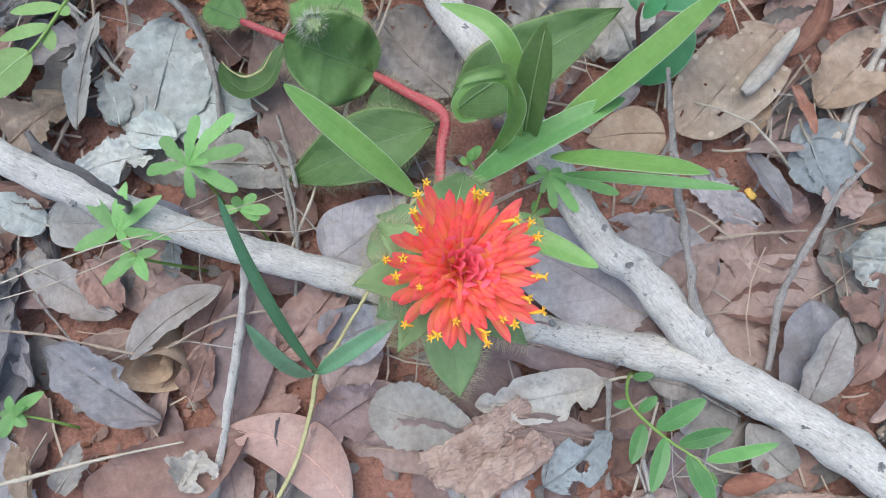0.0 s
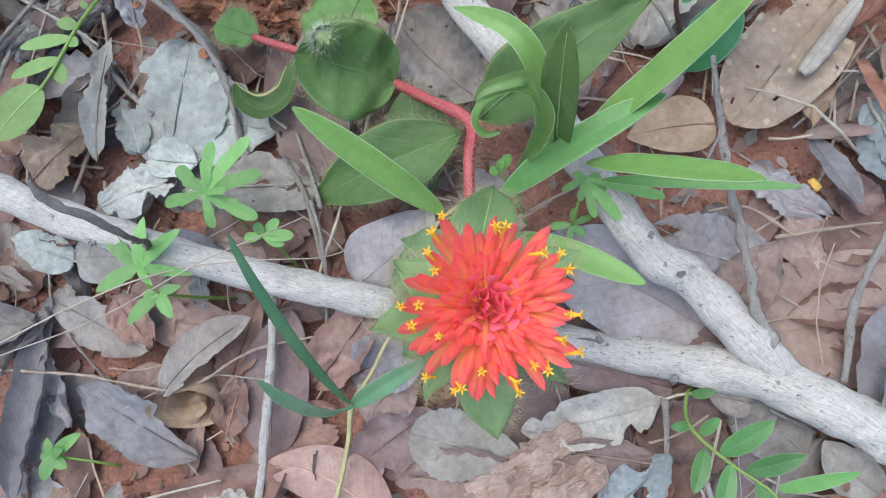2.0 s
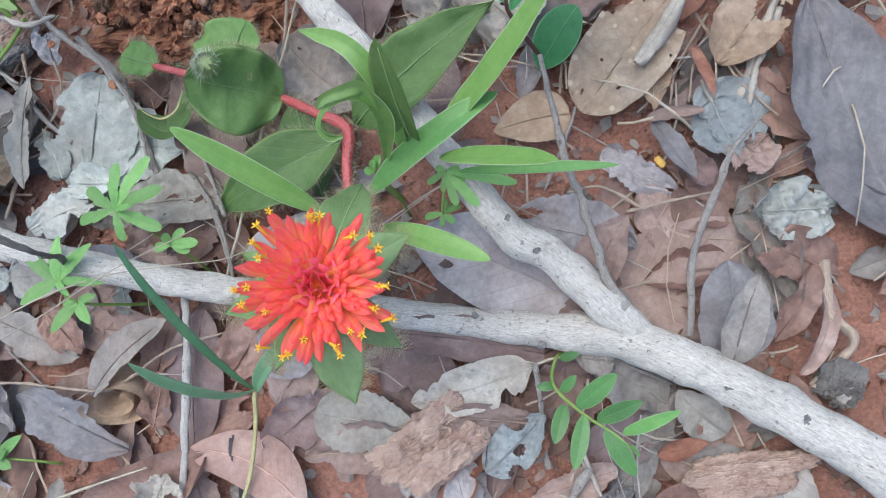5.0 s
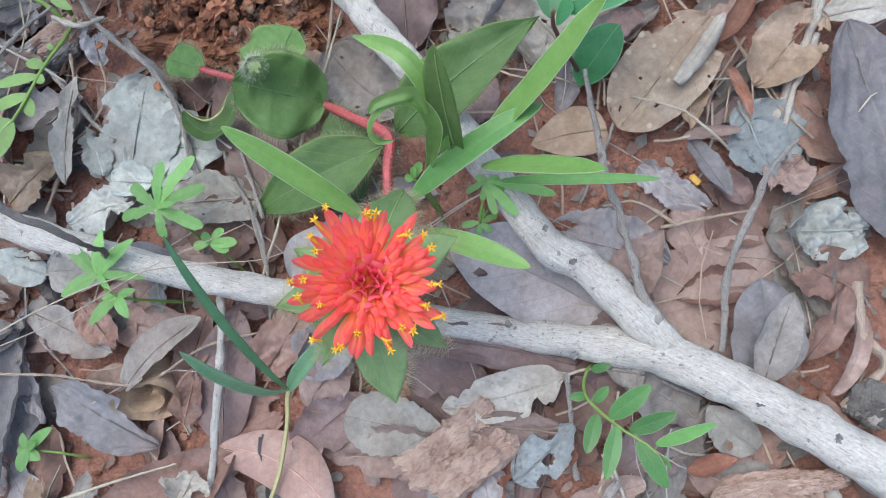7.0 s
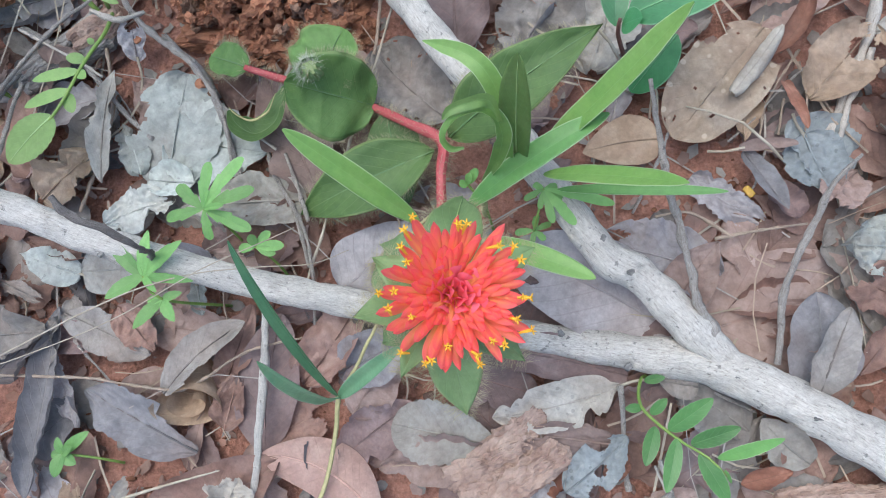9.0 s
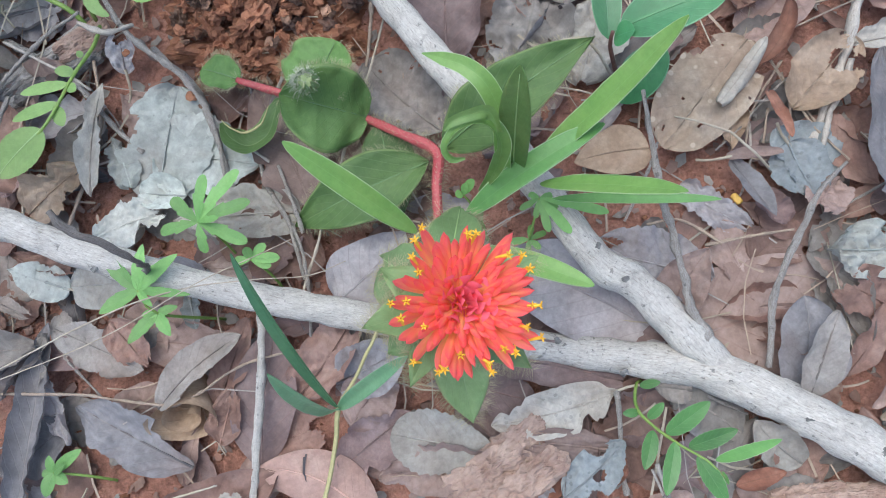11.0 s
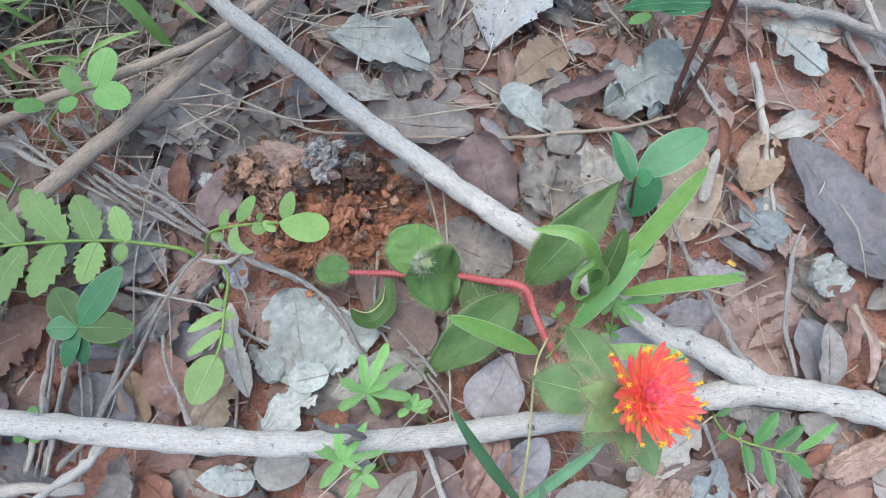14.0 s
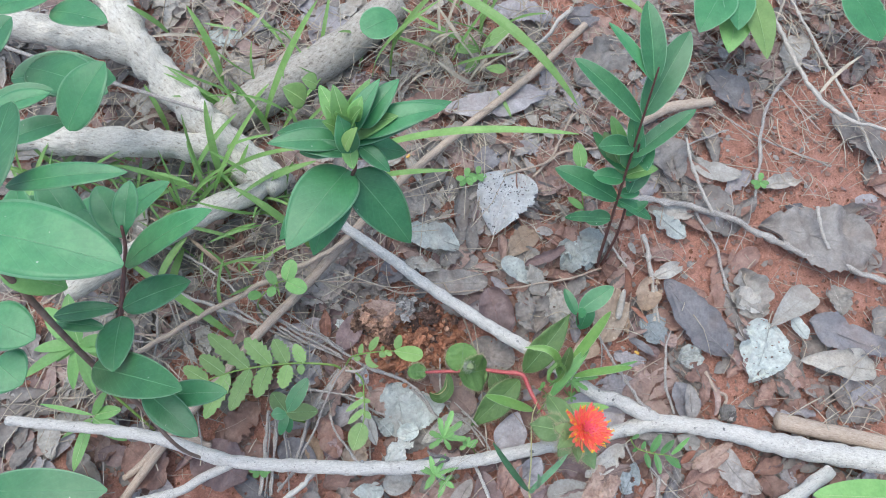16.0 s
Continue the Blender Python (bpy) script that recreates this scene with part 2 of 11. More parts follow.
def bark_material(name, base, dark, light, crack=1.0, fine_scale=1.0, scaly=0.0):
    """Bark with long cracks: u runs round the limb, v along it in metres."""
    m, nt, bsdf = material(name)
    vec, rnd, tc = shifted(nt)
    sep = nt.nodes.new("ShaderNodeSeparateXYZ")
    nt.links.new(tc.outputs["UV"], sep.inputs[0])
    ang = math_node(nt, "MULTIPLY", sep.outputs[0], 6.2832)
    comb = nt.nodes.new("ShaderNodeCombineXYZ")
    nt.links.new(math_node(nt, "MULTIPLY", math_node(nt, "COSINE", ang), 2.2 * fine_scale), comb.inputs[0])
    nt.links.new(math_node(nt, "MULTIPLY", math_node(nt, "SINE", ang), 2.2 * fine_scale), comb.inputs[1])
    nt.links.new(math_node(nt, "MULTIPLY", sep.outputs[1], 38.0 * fine_scale), comb.inputs[2])
    streak = noise_at(nt, comb.outputs[0], 3.2, 8.0, 0.72)
    patch = noise_at(nt, vec, 30.0, 4.0, 0.6)
    grain = noise_at(nt, vec, 420.0, 4.0, 0.7)
    colour = ramp(nt, streak, [(0.33, dark), (0.45, base), (0.66, light)])
    colour = mixed(nt, math_node(nt, "MULTIPLY", math_node(nt, "GREATER_THAN", patch, 0.64), 0.22), colour, dark)
    colour = mixed(nt, 0.5, colour, ramp(nt, grain, [(0.3, (0.7, 0.7, 0.7)), (0.7, (1.2, 1.2, 1.2))]), "MULTIPLY")
    height = math_node(nt, "ADD", streak, math_node(nt, "MULTIPLY", grain, 0.25))
    if scaly:
        scales = node(nt, "ShaderNodeTexVoronoi", Scale=3.0)
        scales.feature = "DISTANCE_TO_EDGE"
        nt.links.new(comb.outputs[0], scales.inputs["Vector"])
        seam = math_node(nt, "SUBTRACT", 1.0, math_node(nt, "DIVIDE", scales.outputs["Distance"], 0.05, True), True)
        seam = math_node(nt, "MULTIPLY", seam, math_node(nt, "GREATER_THAN", streak, 0.44))
        colour = mixed(nt, math_node(nt, "MULTIPLY", seam, scaly), colour, dark)
        specks = noise_at(nt, vec, 160.0, 3.0, 0.6)
        colour = mixed(nt, math_node(nt, "MULTIPLY", math_node(nt, "MULTIPLY", math_node(nt, "SUBTRACT", specks, 0.66, True), 12.0, True), scaly), colour, dark)
        height = math_node(nt, "SUBTRACT", height, math_node(nt, "MULTIPLY", seam, 0.35))
    if scaly > 0.4:
        flaked = noise_at(nt, vec, 75.0, 7.0, 0.72)
        spot = math_node(nt, "MULTIPLY", math_node(nt, "SUBTRACT", flaked, 0.56, True), 9.0, True)
        colour = mixed(nt, math_node(nt, "MULTIPLY", spot, 0.42), colour, tuple(0.55 * c for c in base))
        crust = noise_at(nt, vec, 240.0, 4.0, 0.6)
        dark_fleck = math_node(nt, "MULTIPLY", math_node(nt, "SUBTRACT", crust, 0.625, True), 16.0, True)
        colour = mixed(nt, math_node(nt, "MULTIPLY", dark_fleck, 0.7), colour, (0.13, 0.12, 0.115))
        height = math_node(nt, "SUBTRACT", height, math_node(nt, "MULTIPLY", spot, 0.5))
    nt.links.new(colour, bsdf.inputs["Base Color"])
    bsdf.inputs["Roughness"].default_value = 0.85
    bumped(nt, bsdf, height, min(1.0, 0.9 * crack), 0.0014 / fine_scale)
    return m


BARK = {
    "white": bark_material("white_grey_bark", (0.57, 0.53, 0.485), (0.30, 0.26, 0.225), (0.68, 0.645, 0.60), 1.0, 1.5, 0.5),
    "trunk": bark_material("pale_trunk_bark", (0.58, 0.53, 0.45), (0.23, 0.18, 0.14), (0.70, 0.655, 0.58), 1.6, 0.8, 0.36),
    "fissured": bark_material("fissured_grey_bark", (0.33, 0.29, 0.245), (0.13, 0.105, 0.085), (0.46, 0.42, 0.365), 1.6, 1.0),
    "twig": bark_material("grey_twig_bark", (0.37, 0.325, 0.29), (0.16, 0.13, 0.11), (0.58, 0.54, 0.50), 1.3, 2.2, 0.7),
    "pale_twig": bark_material("pale_twig_bark", (0.42, 0.37, 0.32), (0.22, 0.18, 0.15), (0.56, 0.51, 0.46), 0.6, 2.0),
    "brown": bark_material("brown_stick_bark", (0.38, 0.29, 0.225), (0.22, 0.16, 0.12), (0.49, 0.40, 0.32), 0.7, 1.0),
    "dark": bark_material("dark_twig_bark", (0.15, 0.13, 0.12), (0.06, 0.05, 0.046), (0.28, 0.255, 0.24), 0.8, 2.0),
}


def plain_material(name, base, light, scale=120.0, rough=0.6, relief=0.4, through_light=0.0, distance=0.001, vary=0.0):
    m, nt, bsdf = material(name)
    vec, rnd, tc = shifted(nt)
    n1, n2 = noise_at(nt, vec, scale), noise_at(nt, vec, scale * 6, 5.0, 0.7)
    colour = ramp(nt, n1, [(0.3, base), (0.7, light)])
    colour = mixed(nt, 0.5, colour, ramp(nt, n2, [(0.3, (0.7, 0.7, 0.7)), (0.7, (1.2, 1.2, 1.2))]), "MULTIPLY")
    if vary:
        hsv = nt.nodes.new("ShaderNodeHueSaturation")
        nt.links.new(math_node(nt, "ADD", math_node(nt, "MULTIPLY", rnd, vary), 1.0 - 0.5 * vary), hsv.inputs["Value"])
        nt.links.new(colour, hsv.inputs["Color"])
        colour = hsv.outputs["Color"]
    nt.links.new(colour, bsdf.inputs["Base Color"])
    bsdf.inputs["Roughness"].default_value = rough
    bumped(nt, bsdf, math_node(nt, "ADD", n1, n2), relief, distance)
    if through_light:
        tr = nt.nodes.new("ShaderNodeBsdfTranslucent")
        nt.links.new(colour, tr.inputs["Color"])
        mix = node(nt, "ShaderNodeMixShader", Fac=through_light)
        nt.links.new(bsdf.outputs[0], mix.inputs[1])
        nt.links.new(tr.outputs[0], mix.inputs[2])
        nt.links.new(mix.outputs[0], nt.nodes["Material Output"].inputs["Surface"])
    return m


STEM_RED = plain_material("red_stem", (0.36, 0.05, 0.06), (0.47, 0.11, 0.11), 90.0, 0.5)
STEM_GREEN = plain_material("green_stem", (0.16, 0.26, 0.05), (0.24, 0.34, 0.08), 90.0, 0.5)
STEM_YELLOW = plain_material("yellow_green_stalk", (0.36, 0.33, 0.15), (0.46, 0.41, 0.20), 60.0, 0.5)
VEIN = plain_material("pale_green_midrib", (0.125, 0.225, 0.08), (0.18, 0.29, 0.12), 90.0, 0.5)
VEIN_PALE = plain_material("light_green_midrib", (0.30, 0.44, 0.17), (0.38, 0.52, 0.22), 90.0, 0.5)
VEIN_MID = plain_material("green_midrib", (0.11, 0.27, 0.12), (0.15, 0.33, 0.15), 90.0, 0.5)
STEM_MAROON = plain_material("maroon_stem", (0.085, 0.035, 0.03), (0.15, 0.07, 0.055), 90.0, 0.55)
STEM_BROWN = plain_material("brown_woody_stem", (0.13, 0.085, 0.065), (0.24, 0.175, 0.14), 90.0, 0.7)
STRAW = plain_material("dry_straw", (0.34, 0.275, 0.20), (0.50, 0.44, 0.355), 50.0, 0.6)
HAIR = plain_material("pale_plant_hair", (0.42, 0.38, 0.22), (0.55, 0.50, 0.34), 50.0, 0.6, 0.2, 0.3)
HAIR_WHITE = plain_material("white_plant_hair", (0.62, 0.62, 0.52), (0.72, 0.72, 0.64), 50.0, 0.6, 0.2, 0.3)
YELLOW = plain_material("yellow_stamen", (0.85, 0.42, 0.02), (0.95, 0.60, 0.05), 300.0, 0.5)
ROTTEN = plain_material("rotten_brown_wood", (0.13, 0.07, 0.05), (0.50, 0.30, 0.20), 110.0, 0.95, 1.0, 0.0, 0.0016, 1.0)
ROTTEN_DARK = plain_material("dark_brown_wood", (0.055, 0.032, 0.026), (0.20, 0.115, 0.085), 110.0, 0.95, 1.0, 0.0, 0.0016, 1.0)
ROTTEN_GREY = plain_material("weathered_grey_wood", (0.16, 0.14, 0.13), (0.40, 0.37, 0.345), 70.0, 0.95, 1.0, 0.0, 0.0016, 1.0)
CLOD = plain_material("red_earth_clod", (0.22, 0.085, 0.045), (0.40, 0.19, 0.11), 70.0, 0.95, 1.0, 0.0, 0.0016, 1.0)
CHIP = plain_material("pinkish_bark_chip", (0.30, 0.19, 0.15), (0.50, 0.37, 0.30), 60.0, 0.9, 1.0, 0.0, 0.0014)
KNOT = plain_material("dark_knot", (0.10, 0.092, 0.09), (0.36, 0.345, 0.33), 200.0, 0.9, 0.8)
SEED = plain_material("orange_yellow_seed", (0.62, 0.36, 0.06), (0.74, 0.48, 0.10), 90.0, 0.45)


def petal_material():
    """Orange-red florets that turn yellow-orange at the base and crimson in the middle of the head."""
    m, nt, bsdf = material("orange_red_petal")
    vec, rnd, tc = shifted(nt)
    sep = nt.nodes.new("ShaderNodeSeparateXYZ")
    nt.links.new(tc.outputs["UV"], sep.inputs[0])
    n1 = noise_at(nt, vec, 300.0)
    along = math_node(nt, "ADD", sep.outputs[1], math_node(nt, "MULTIPLY", math_node(nt, "SUBTRACT", n1, 0.5), 0.35))
    outer = ramp(nt, along, [(0.25, (1.0, 0.58, 0.22)), (0.55, (1.0, 0.33, 0.21)), (0.90, (1.0, 0.18, 0.19))])
    stripe = math_node(nt, "ABSOLUTE", math_node(nt, "SUBTRACT", sep.outputs[0], 0.5))
    stripe = math_node(nt, "MULTIPLY", math_node(nt, "SUBTRACT", 0.22, stripe, True), math_node(nt, "MULTIPLY", math_node(nt, "SUBTRACT", 1.0, sep.outputs[1], True), 4.5), True)
    outer = mixed(nt, stripe, outer, (1.0, 0.60, 0.18))
    nt.links.new(outer, bsdf.inputs["Base Color"])
    bsdf.inputs["Roughness"].default_value = 0.45
    bumped(nt, bsdf, n1, 0.3, 0.0006)
    tr = nt.nodes.new("ShaderNodeBsdfTranslucent")
    nt.links.new(outer, tr.inputs["Color"])
    mix = node(nt, "ShaderNodeMixShader", Fac=0.55)
    nt.links.new(bsdf.outputs[0], mix.inputs[1])
    nt.links.new(tr.outputs[0], mix.inputs[2])
    nt.links.new(mix.outputs[0], nt.nodes["Material Output"].inputs["Surface"])
    return m


PETAL = petal_material()
PETAL_CORE = plain_material("crimson_inner_petal", (1.0, 0.20, 0.30), (1.0, 0.28, 0.34), 200.0, 0.5, 0.2, 0.3)
PETAL_BASE = plain_material("orange_floret_bases", (1.0, 0.22, 0.05), (1.0, 0.32, 0.08), 300.0, 0.6, 0.4, 0.3)


def soil_material():
    m, nt, bsdf = material("red_laterite_soil")
    tc = nt.nodes.new("ShaderNodeTexCoord")
    vec = tc.outputs["Object"]
    big, mid, fine = noise_at(nt, vec, 9.0, 5.0), noise_at(nt, vec, 60.0, 6.0, 0.7), noise_at(nt, vec, 420.0, 5.0, 0.75)
    colour = ramp(nt, mid, [(0.28, (0.26, 0.115, 0.078)), (0.5, (0.44, 0.21, 0.15)), (0.72, (0.55, 0.30, 0.23))])
    colour = mixed(nt, math_node(nt, "MULTIPLY", big, 0.5), colour, (0.36, 0.185, 0.14))
    colour = mixed(nt, 0.7, colour, ramp(nt, fine, [(0.3, (0.5, 0.5, 0.5)), (0.7, (1.3, 1.3, 1.3))]), "MULTIPLY")
    grains = node(nt, "ShaderNodeTexVoronoi", Scale=240.0)
    nt.links.new(vec, grains.inputs["Vector"])
    nt.links.new(colour, bsdf.inputs["Base Color"])
    bsdf.inputs["Roughness"].default_value = 0.95
    height = math_node(nt, "ADD", math_node(nt, "MULTIPLY", mid, 1.5), math_node(nt, "SUBTRACT", fine, math_node(nt, "MULTIPLY", grains.outputs["Distance"], 0.8)))
    bumped(nt, bsdf, height, 1.0, 0.0028)
    return m


SOIL = soil_material()

# ---- shapes ----
SHAPES = {"ellipse": (0.60, 0.68), "ovate": (0.46, 0.86), "obovate": (0.88, 0.50), "lance": (0.62, 0.78), "blade": (0.52, 0.56), "round": (0.46, 0.48), "acute": (0.5, 0.95), "spoon": (1.15, 0.40), "strap": (0.28, 0.40), "petal": (0.75, 0.55), "spike": (0.55, 1.05), "taper": (0.72, 1.1), "floret": (1.25, 0.72)}


def leaf_data(name, length, width, shape="ellipse", cup=0.0, fold=0.0, arch=0.0, sway=0.0, wave=0.0, teeth=0, depth=0.0, tatter=0.0, holes=0.0, hole_size=1.0, twist=0.0, roll=0.0, cut=0.0, bites=(), nu=8, nv=16, seed=0, thick=0.0):
    """A leaf blade from the origin along +Y with its face to +Z. arch and sway bow it up and aside by parts of its length; roll curls its edges over; bites are eaten ovals (across, up, half sizes)."""
    a, b = SHAPES[shape]
    peak = a / (a + b)
    top = peak ** a * (1 - peak) ** b
    if holes or tatter or teeth or cut or bites:
        fine = holes or cut or bites
        nu, nv = max(nu, 26 if fine else 12), max(nv, 56 if fine else 40)
    verts, uvs, gone = [], [], set()
    rnd = random.Random(seed)
    off = Vector((rnd.uniform(-50, 50), rnd.uniform(-50, 50), rnd.uniform(-50, 50)))
    for j in range(nv + 1):
        v = j / nv
        ve = 0.004 + 0.992 * v
        half = width / 2 * (ve ** a * (1 - ve) ** b) / top
        tw = radians(twist) * v
        for i in range(nu + 1):
            u = 2 * i / nu - 1
            side = -1 if u < 0 else 1
            h = half
            if teeth:
                h *= 1 - depth * (1 - ((v * teeth + 0.15 * side) % 1.0)) * min(1.0, 4 * v, 6 * (1 - v))
            if tatter:
                h *= 1 - tatter * max(0.0, noise.noise(Vector((v * length * 90, side * 7.3, 0)) + off) + 0.35 * noise.noise(Vector((v * length * 380, side * 3.1, 5)) + off) + 0.2 * noise.noise(Vector((v * length * 900, side * 5.7, 9)) + off))
            h *= 1 + 0.09 * noise.noise(Vector((v * 2.6, side * 4.1, 11.0)) + off) * (1 if wave else 0)
            x = u * h
            z = cup * u * u * half + fold * abs(u) * half
            if roll:
                ang = roll * abs(u)
                rad = half / max(roll, 1e-3)
                x, z = math.sin(ang) * rad * side * (h / half), (1 - math.cos(ang)) * rad + z
            if wave:
                z += wave * width * abs(u) * noise.noise(Vector((v * 5.0, side * 3.0 + u, 2.0)) + off) * 2 + wave * width * 0.5 * noise.noise(Vector((v * 2.5 + 9, u, 0)) + off) + wave * width * 0.5 * noise.noise(Vector((v * 13.0, u * 5.0, 4.0)) + off)
            x, z = x * math.cos(tw) - z * math.sin(tw), x * math.sin(tw) + z * math.cos(tw)
            bow = 4 * v * (1 - v)
            verts.append((x + sway * length * bow, v * length, z + arch * length * bow))
            uvs.append((i / nu, v))
    faces = []
    for j in range(nv):
        for i in range(nu):
            if cut:
                q = Vector(((i + 0.5) / nu * 3, 0, 0)) + off
                if (j + 0.5) / nv > cut + 0.22 * noise.noise(q) + 0.09 * noise.noise(q * 4.7):
                    continue
            if bites:
                across, up = 2 * (i + 0.5) / nu - 1, (j + 0.5) / nv
                ragged = 1 + 0.35 * noise.noise(Vector((across * 4, up * 7, 1.0)) + off)
                if any(((across - a) / c) ** 2 + ((up - b) / d) ** 2 < ragged for a, b, c, d in bites):
                    continue
            if holes:
                p = Vector(((i + 0.5) / nu * width * 160 / hole_size, (j + 0.5) / nv * length * 160 / hole_size, 0)) + off
                if noise.noise(p) > 1.0 - holes and 0 < j < nv - 1 and abs((i + 0.5) / nu - 0.5) > 0.05:
                    continue
            k = j * (nu + 1) + i
            faces.append((k, k + 1, k + nu + 2, k + nu + 1))
    if thick:
        n = len(verts)
        verts += [(x, y, z - thick) for x, y, z in verts]
        uvs += uvs
        faces += [tuple(n + q for q in reversed(f)) for f in faces]
        row = nu + 1
        for j in range(nv):
            for k, l in ((j * row, (j + 1) * row), ((j + 1) * row + nu, j * row + nu)):
                faces.append((k, l, n + l, n + k))
    me = bpy.data.meshes.new(name)
    me.from_pydata(verts, [], faces)
    layer = me.uv_layers.new(name="UVMap")
    idx = np.empty(len(me.loops), int)
    me.loops.foreach_get("vertex_index", idx)
    layer.data.foreach_set("uv", np.array(uvs, float)[idx].ravel())
    me.polygons.foreach_set("use_smooth", [True] * len(me.polygons))
    return me


def ribbon_data(name, points, widths, tilt=0.0, cup=0.2):
    """A leaf blade that bends along the points, its face upward where it can be, turned by tilt degrees."""
    path, at = spline(points, 0.002)
    wide = np.interp(at, np.linspace(0, 1, len(widths)), widths)
    verts, faces, uvs = [], [], []
    side = None
    nu = 6
    for k, c in enumerate(path):
        d = (path[min(k + 1, len(path) - 1)] - path[max(k - 1, 0)]).normalized()
        s = d.cross(Vector((0, 0, 1)))
        s = (s / max(0.25, s.length)) + (side * 0.6 if side else Vector((0, 0, 0)))
        side = (s - d * s.dot(d)).normalized()
        up = side.cross(d)
        a = side * math.cos(radians(tilt)) + up * math.sin(radians(tilt))
        b = a.cross(d)
        for i in range(nu + 1):
            u = 2 * i / nu - 1
            verts.append(tuple(c + a * (u * float(wide[k]) / 2) + b * (cup * abs(u) * float(wide[k]) / 2)))
            uvs.append((i / nu, at[k]))
    for k in range(len(path) - 1):
        for i in range(nu):
            q = k * (nu + 1) + i
            faces.append((q, q + 1, q + nu + 2, q + nu + 1))
    me = bpy.data.meshes.new(name)
    me.from_pydata(verts, [], faces)
    layer = me.uv_layers.new(name="UVMap")
    idx = np.empty(len(me.loops), int)
    me.loops.foreach_get("vertex_index", idx)
    layer.data.foreach_set("uv", np.array(uvs, float)[idx].ravel())
    me.polygons.foreach_set("use_smooth", [True] * len(me.polygons))
    return me


def spline(points, step):
    """Points along a smooth curve through the given ones."""
    p = [Vector(q) for q in points]
    if len(p) < 3:
        n = max(2, int((p[-1] - p[0]).length / step))
        return [p[0].lerp(p[-1], i / n) for i in range(n + 1)], [i / n for i in range(n + 1)]
    p = [2 * p[0] - p[1], *p, 2 * p[-1] - p[-2]]
    out, at = [], []
    for k in range(1, len(p) - 2):
        n = max(2, int((p[k + 1] - p[k]).length / step))
        for i in range(n):
            t = i / n
            out.append(0.5 * (2 * p[k] + (p[k + 1] - p[k - 1]) * t + (2 * p[k - 1] - 5 * p[k] + 4 * p[k + 1] - p[k + 2]) * t * t + (3 * p[k] - p[k - 1] - 3 * p[k + 1] + p[k + 2]) * t ** 3))
            at.append((k - 1 + t) / (len(p) - 3))
    out.append(p[-2])
    at.append(1.0)
    return out, at


def tube_data(name, points, radii, sides=10, step=0.01, rough=0.0, seed=0, knobs=0.0, crook=0.0):
    """A limb through the points, its radius going through the given ones; rough: uneven girth; knobs: swollen nodes."""
    path, at = spline(points, step)
    rad = np.interp(at, np.linspace(0, 1, len(radii)), radii)
    rnd = random.Random(seed)
    off = Vector((rnd.uniform(-50, 50), rnd.uniform(-50, 50), rnd.uniform(-50, 50)))
    verts, uvs, faces = [], [], []
    normal, run = None, 0.0
    n = len(path)
    if crook:
        path = [c + Vector((noise.noise(c * 130 + off), noise.noise(c * 130 - off), noise.noise(c * 130 + off * 2))) * (0.15 * crook * min(0.003, float(rad[k]))) for k, c in enumerate(path)]
        path = [c + Vector((noise.noise(c * 35 + off), noise.noise(c * 35 - off), 0.4 * noise.noise(c * 35 + off * 2))) * (crook * min(0.003, float(rad[k]))) for k, c in enumerate(path)]
    often = max(60.0, 0.22 / float(np.mean(rad)))
    for k, c in enumerate(path):
        d = (path[min(k + 1, n - 1)] - path[max(k - 1, 0)]).normalized()
        if normal is None:
            normal = d.orthogonal().normalized()
        normal = (normal - d * normal.dot(d)).normalized()
        other = d.cross(normal)
        if k:
            run += (c - path[k - 1]).length
        swell = 1 + knobs * max(0.0, noise.noise(Vector((run * often * 0.75, 0, 0)) + off))
        for s in range(sides + 1):
            ang = 2 * math.pi * s / sides
            way = normal * math.cos(ang) + other * math.sin(ang)
            r = rad[k] * swell * (1 + rough * noise.noise(way * 1.3 + Vector((run * often, run * often * 0.6, 0)) + off))
            verts.append(c + way * r)
            uvs.append((s / sides, run))
    for k in range(n - 1):
        for s in range(sides):
            q = k * (sides + 1) + s
            faces.append((q, q + 1, q + sides + 2, q + sides + 1))
    for k, flip in ((0, True), (n - 1, False)):
        verts.append(path[k] + (path[k] - path[1 if k == 0 else n - 2]).normalized() * rad[k] * 0.35)
        uvs.append((0.5, run * (k > 0)))
        hub = len(verts) - 1
        for s in range(sides):
            q = k * (sides + 1) + s
            faces.append((hub, q + 1, q) if flip else (hub, q, q + 1))
    me = bpy.data.meshes.new(name)
    me.from_pydata([tuple(v) for v in verts], [], faces)
    layer = me.uv_layers.new(name="UVMap")
    idx = np.empty(len(me.loops), int)
    me.loops.foreach_get("vertex_index", idx)
    layer.data.foreach_set("uv", np.array(uvs, float)[idx].ravel())
    me.polygons.foreach_set("use_smooth", [True] * len(me.polygons))
    return me


def along(base, tip, roll=0.0):
    """The pose at base whose +Y runs to tip and whose +Z is as upright as can be, leaned by roll degrees."""
    d = (Vector(tip) - Vector(base)).normalized()
    x = d.cross(Vector((0, 0, 1)))
    x = x.normalized() if x.length > 1e-4 else Vector((1, 0, 0))
    z = x.cross(d)
    m = Matrix((x, d, z)).transposed().to_4x4()
    return Matrix.Translation(base) @ m @ pose(0, 0, 0, 0, roll, 0)


def root(name, at, label, category, group=""):
    ob = new(name)
    ob.empty_display_size = 0.01
    ob.location = at
    return tagged(ob, label, category, group)


def origin_of(ob):
    m = ob.matrix_basis.copy()
    while ob.parent:
        ob = ob.parent
        m = ob.matrix_basis @ m
    return m


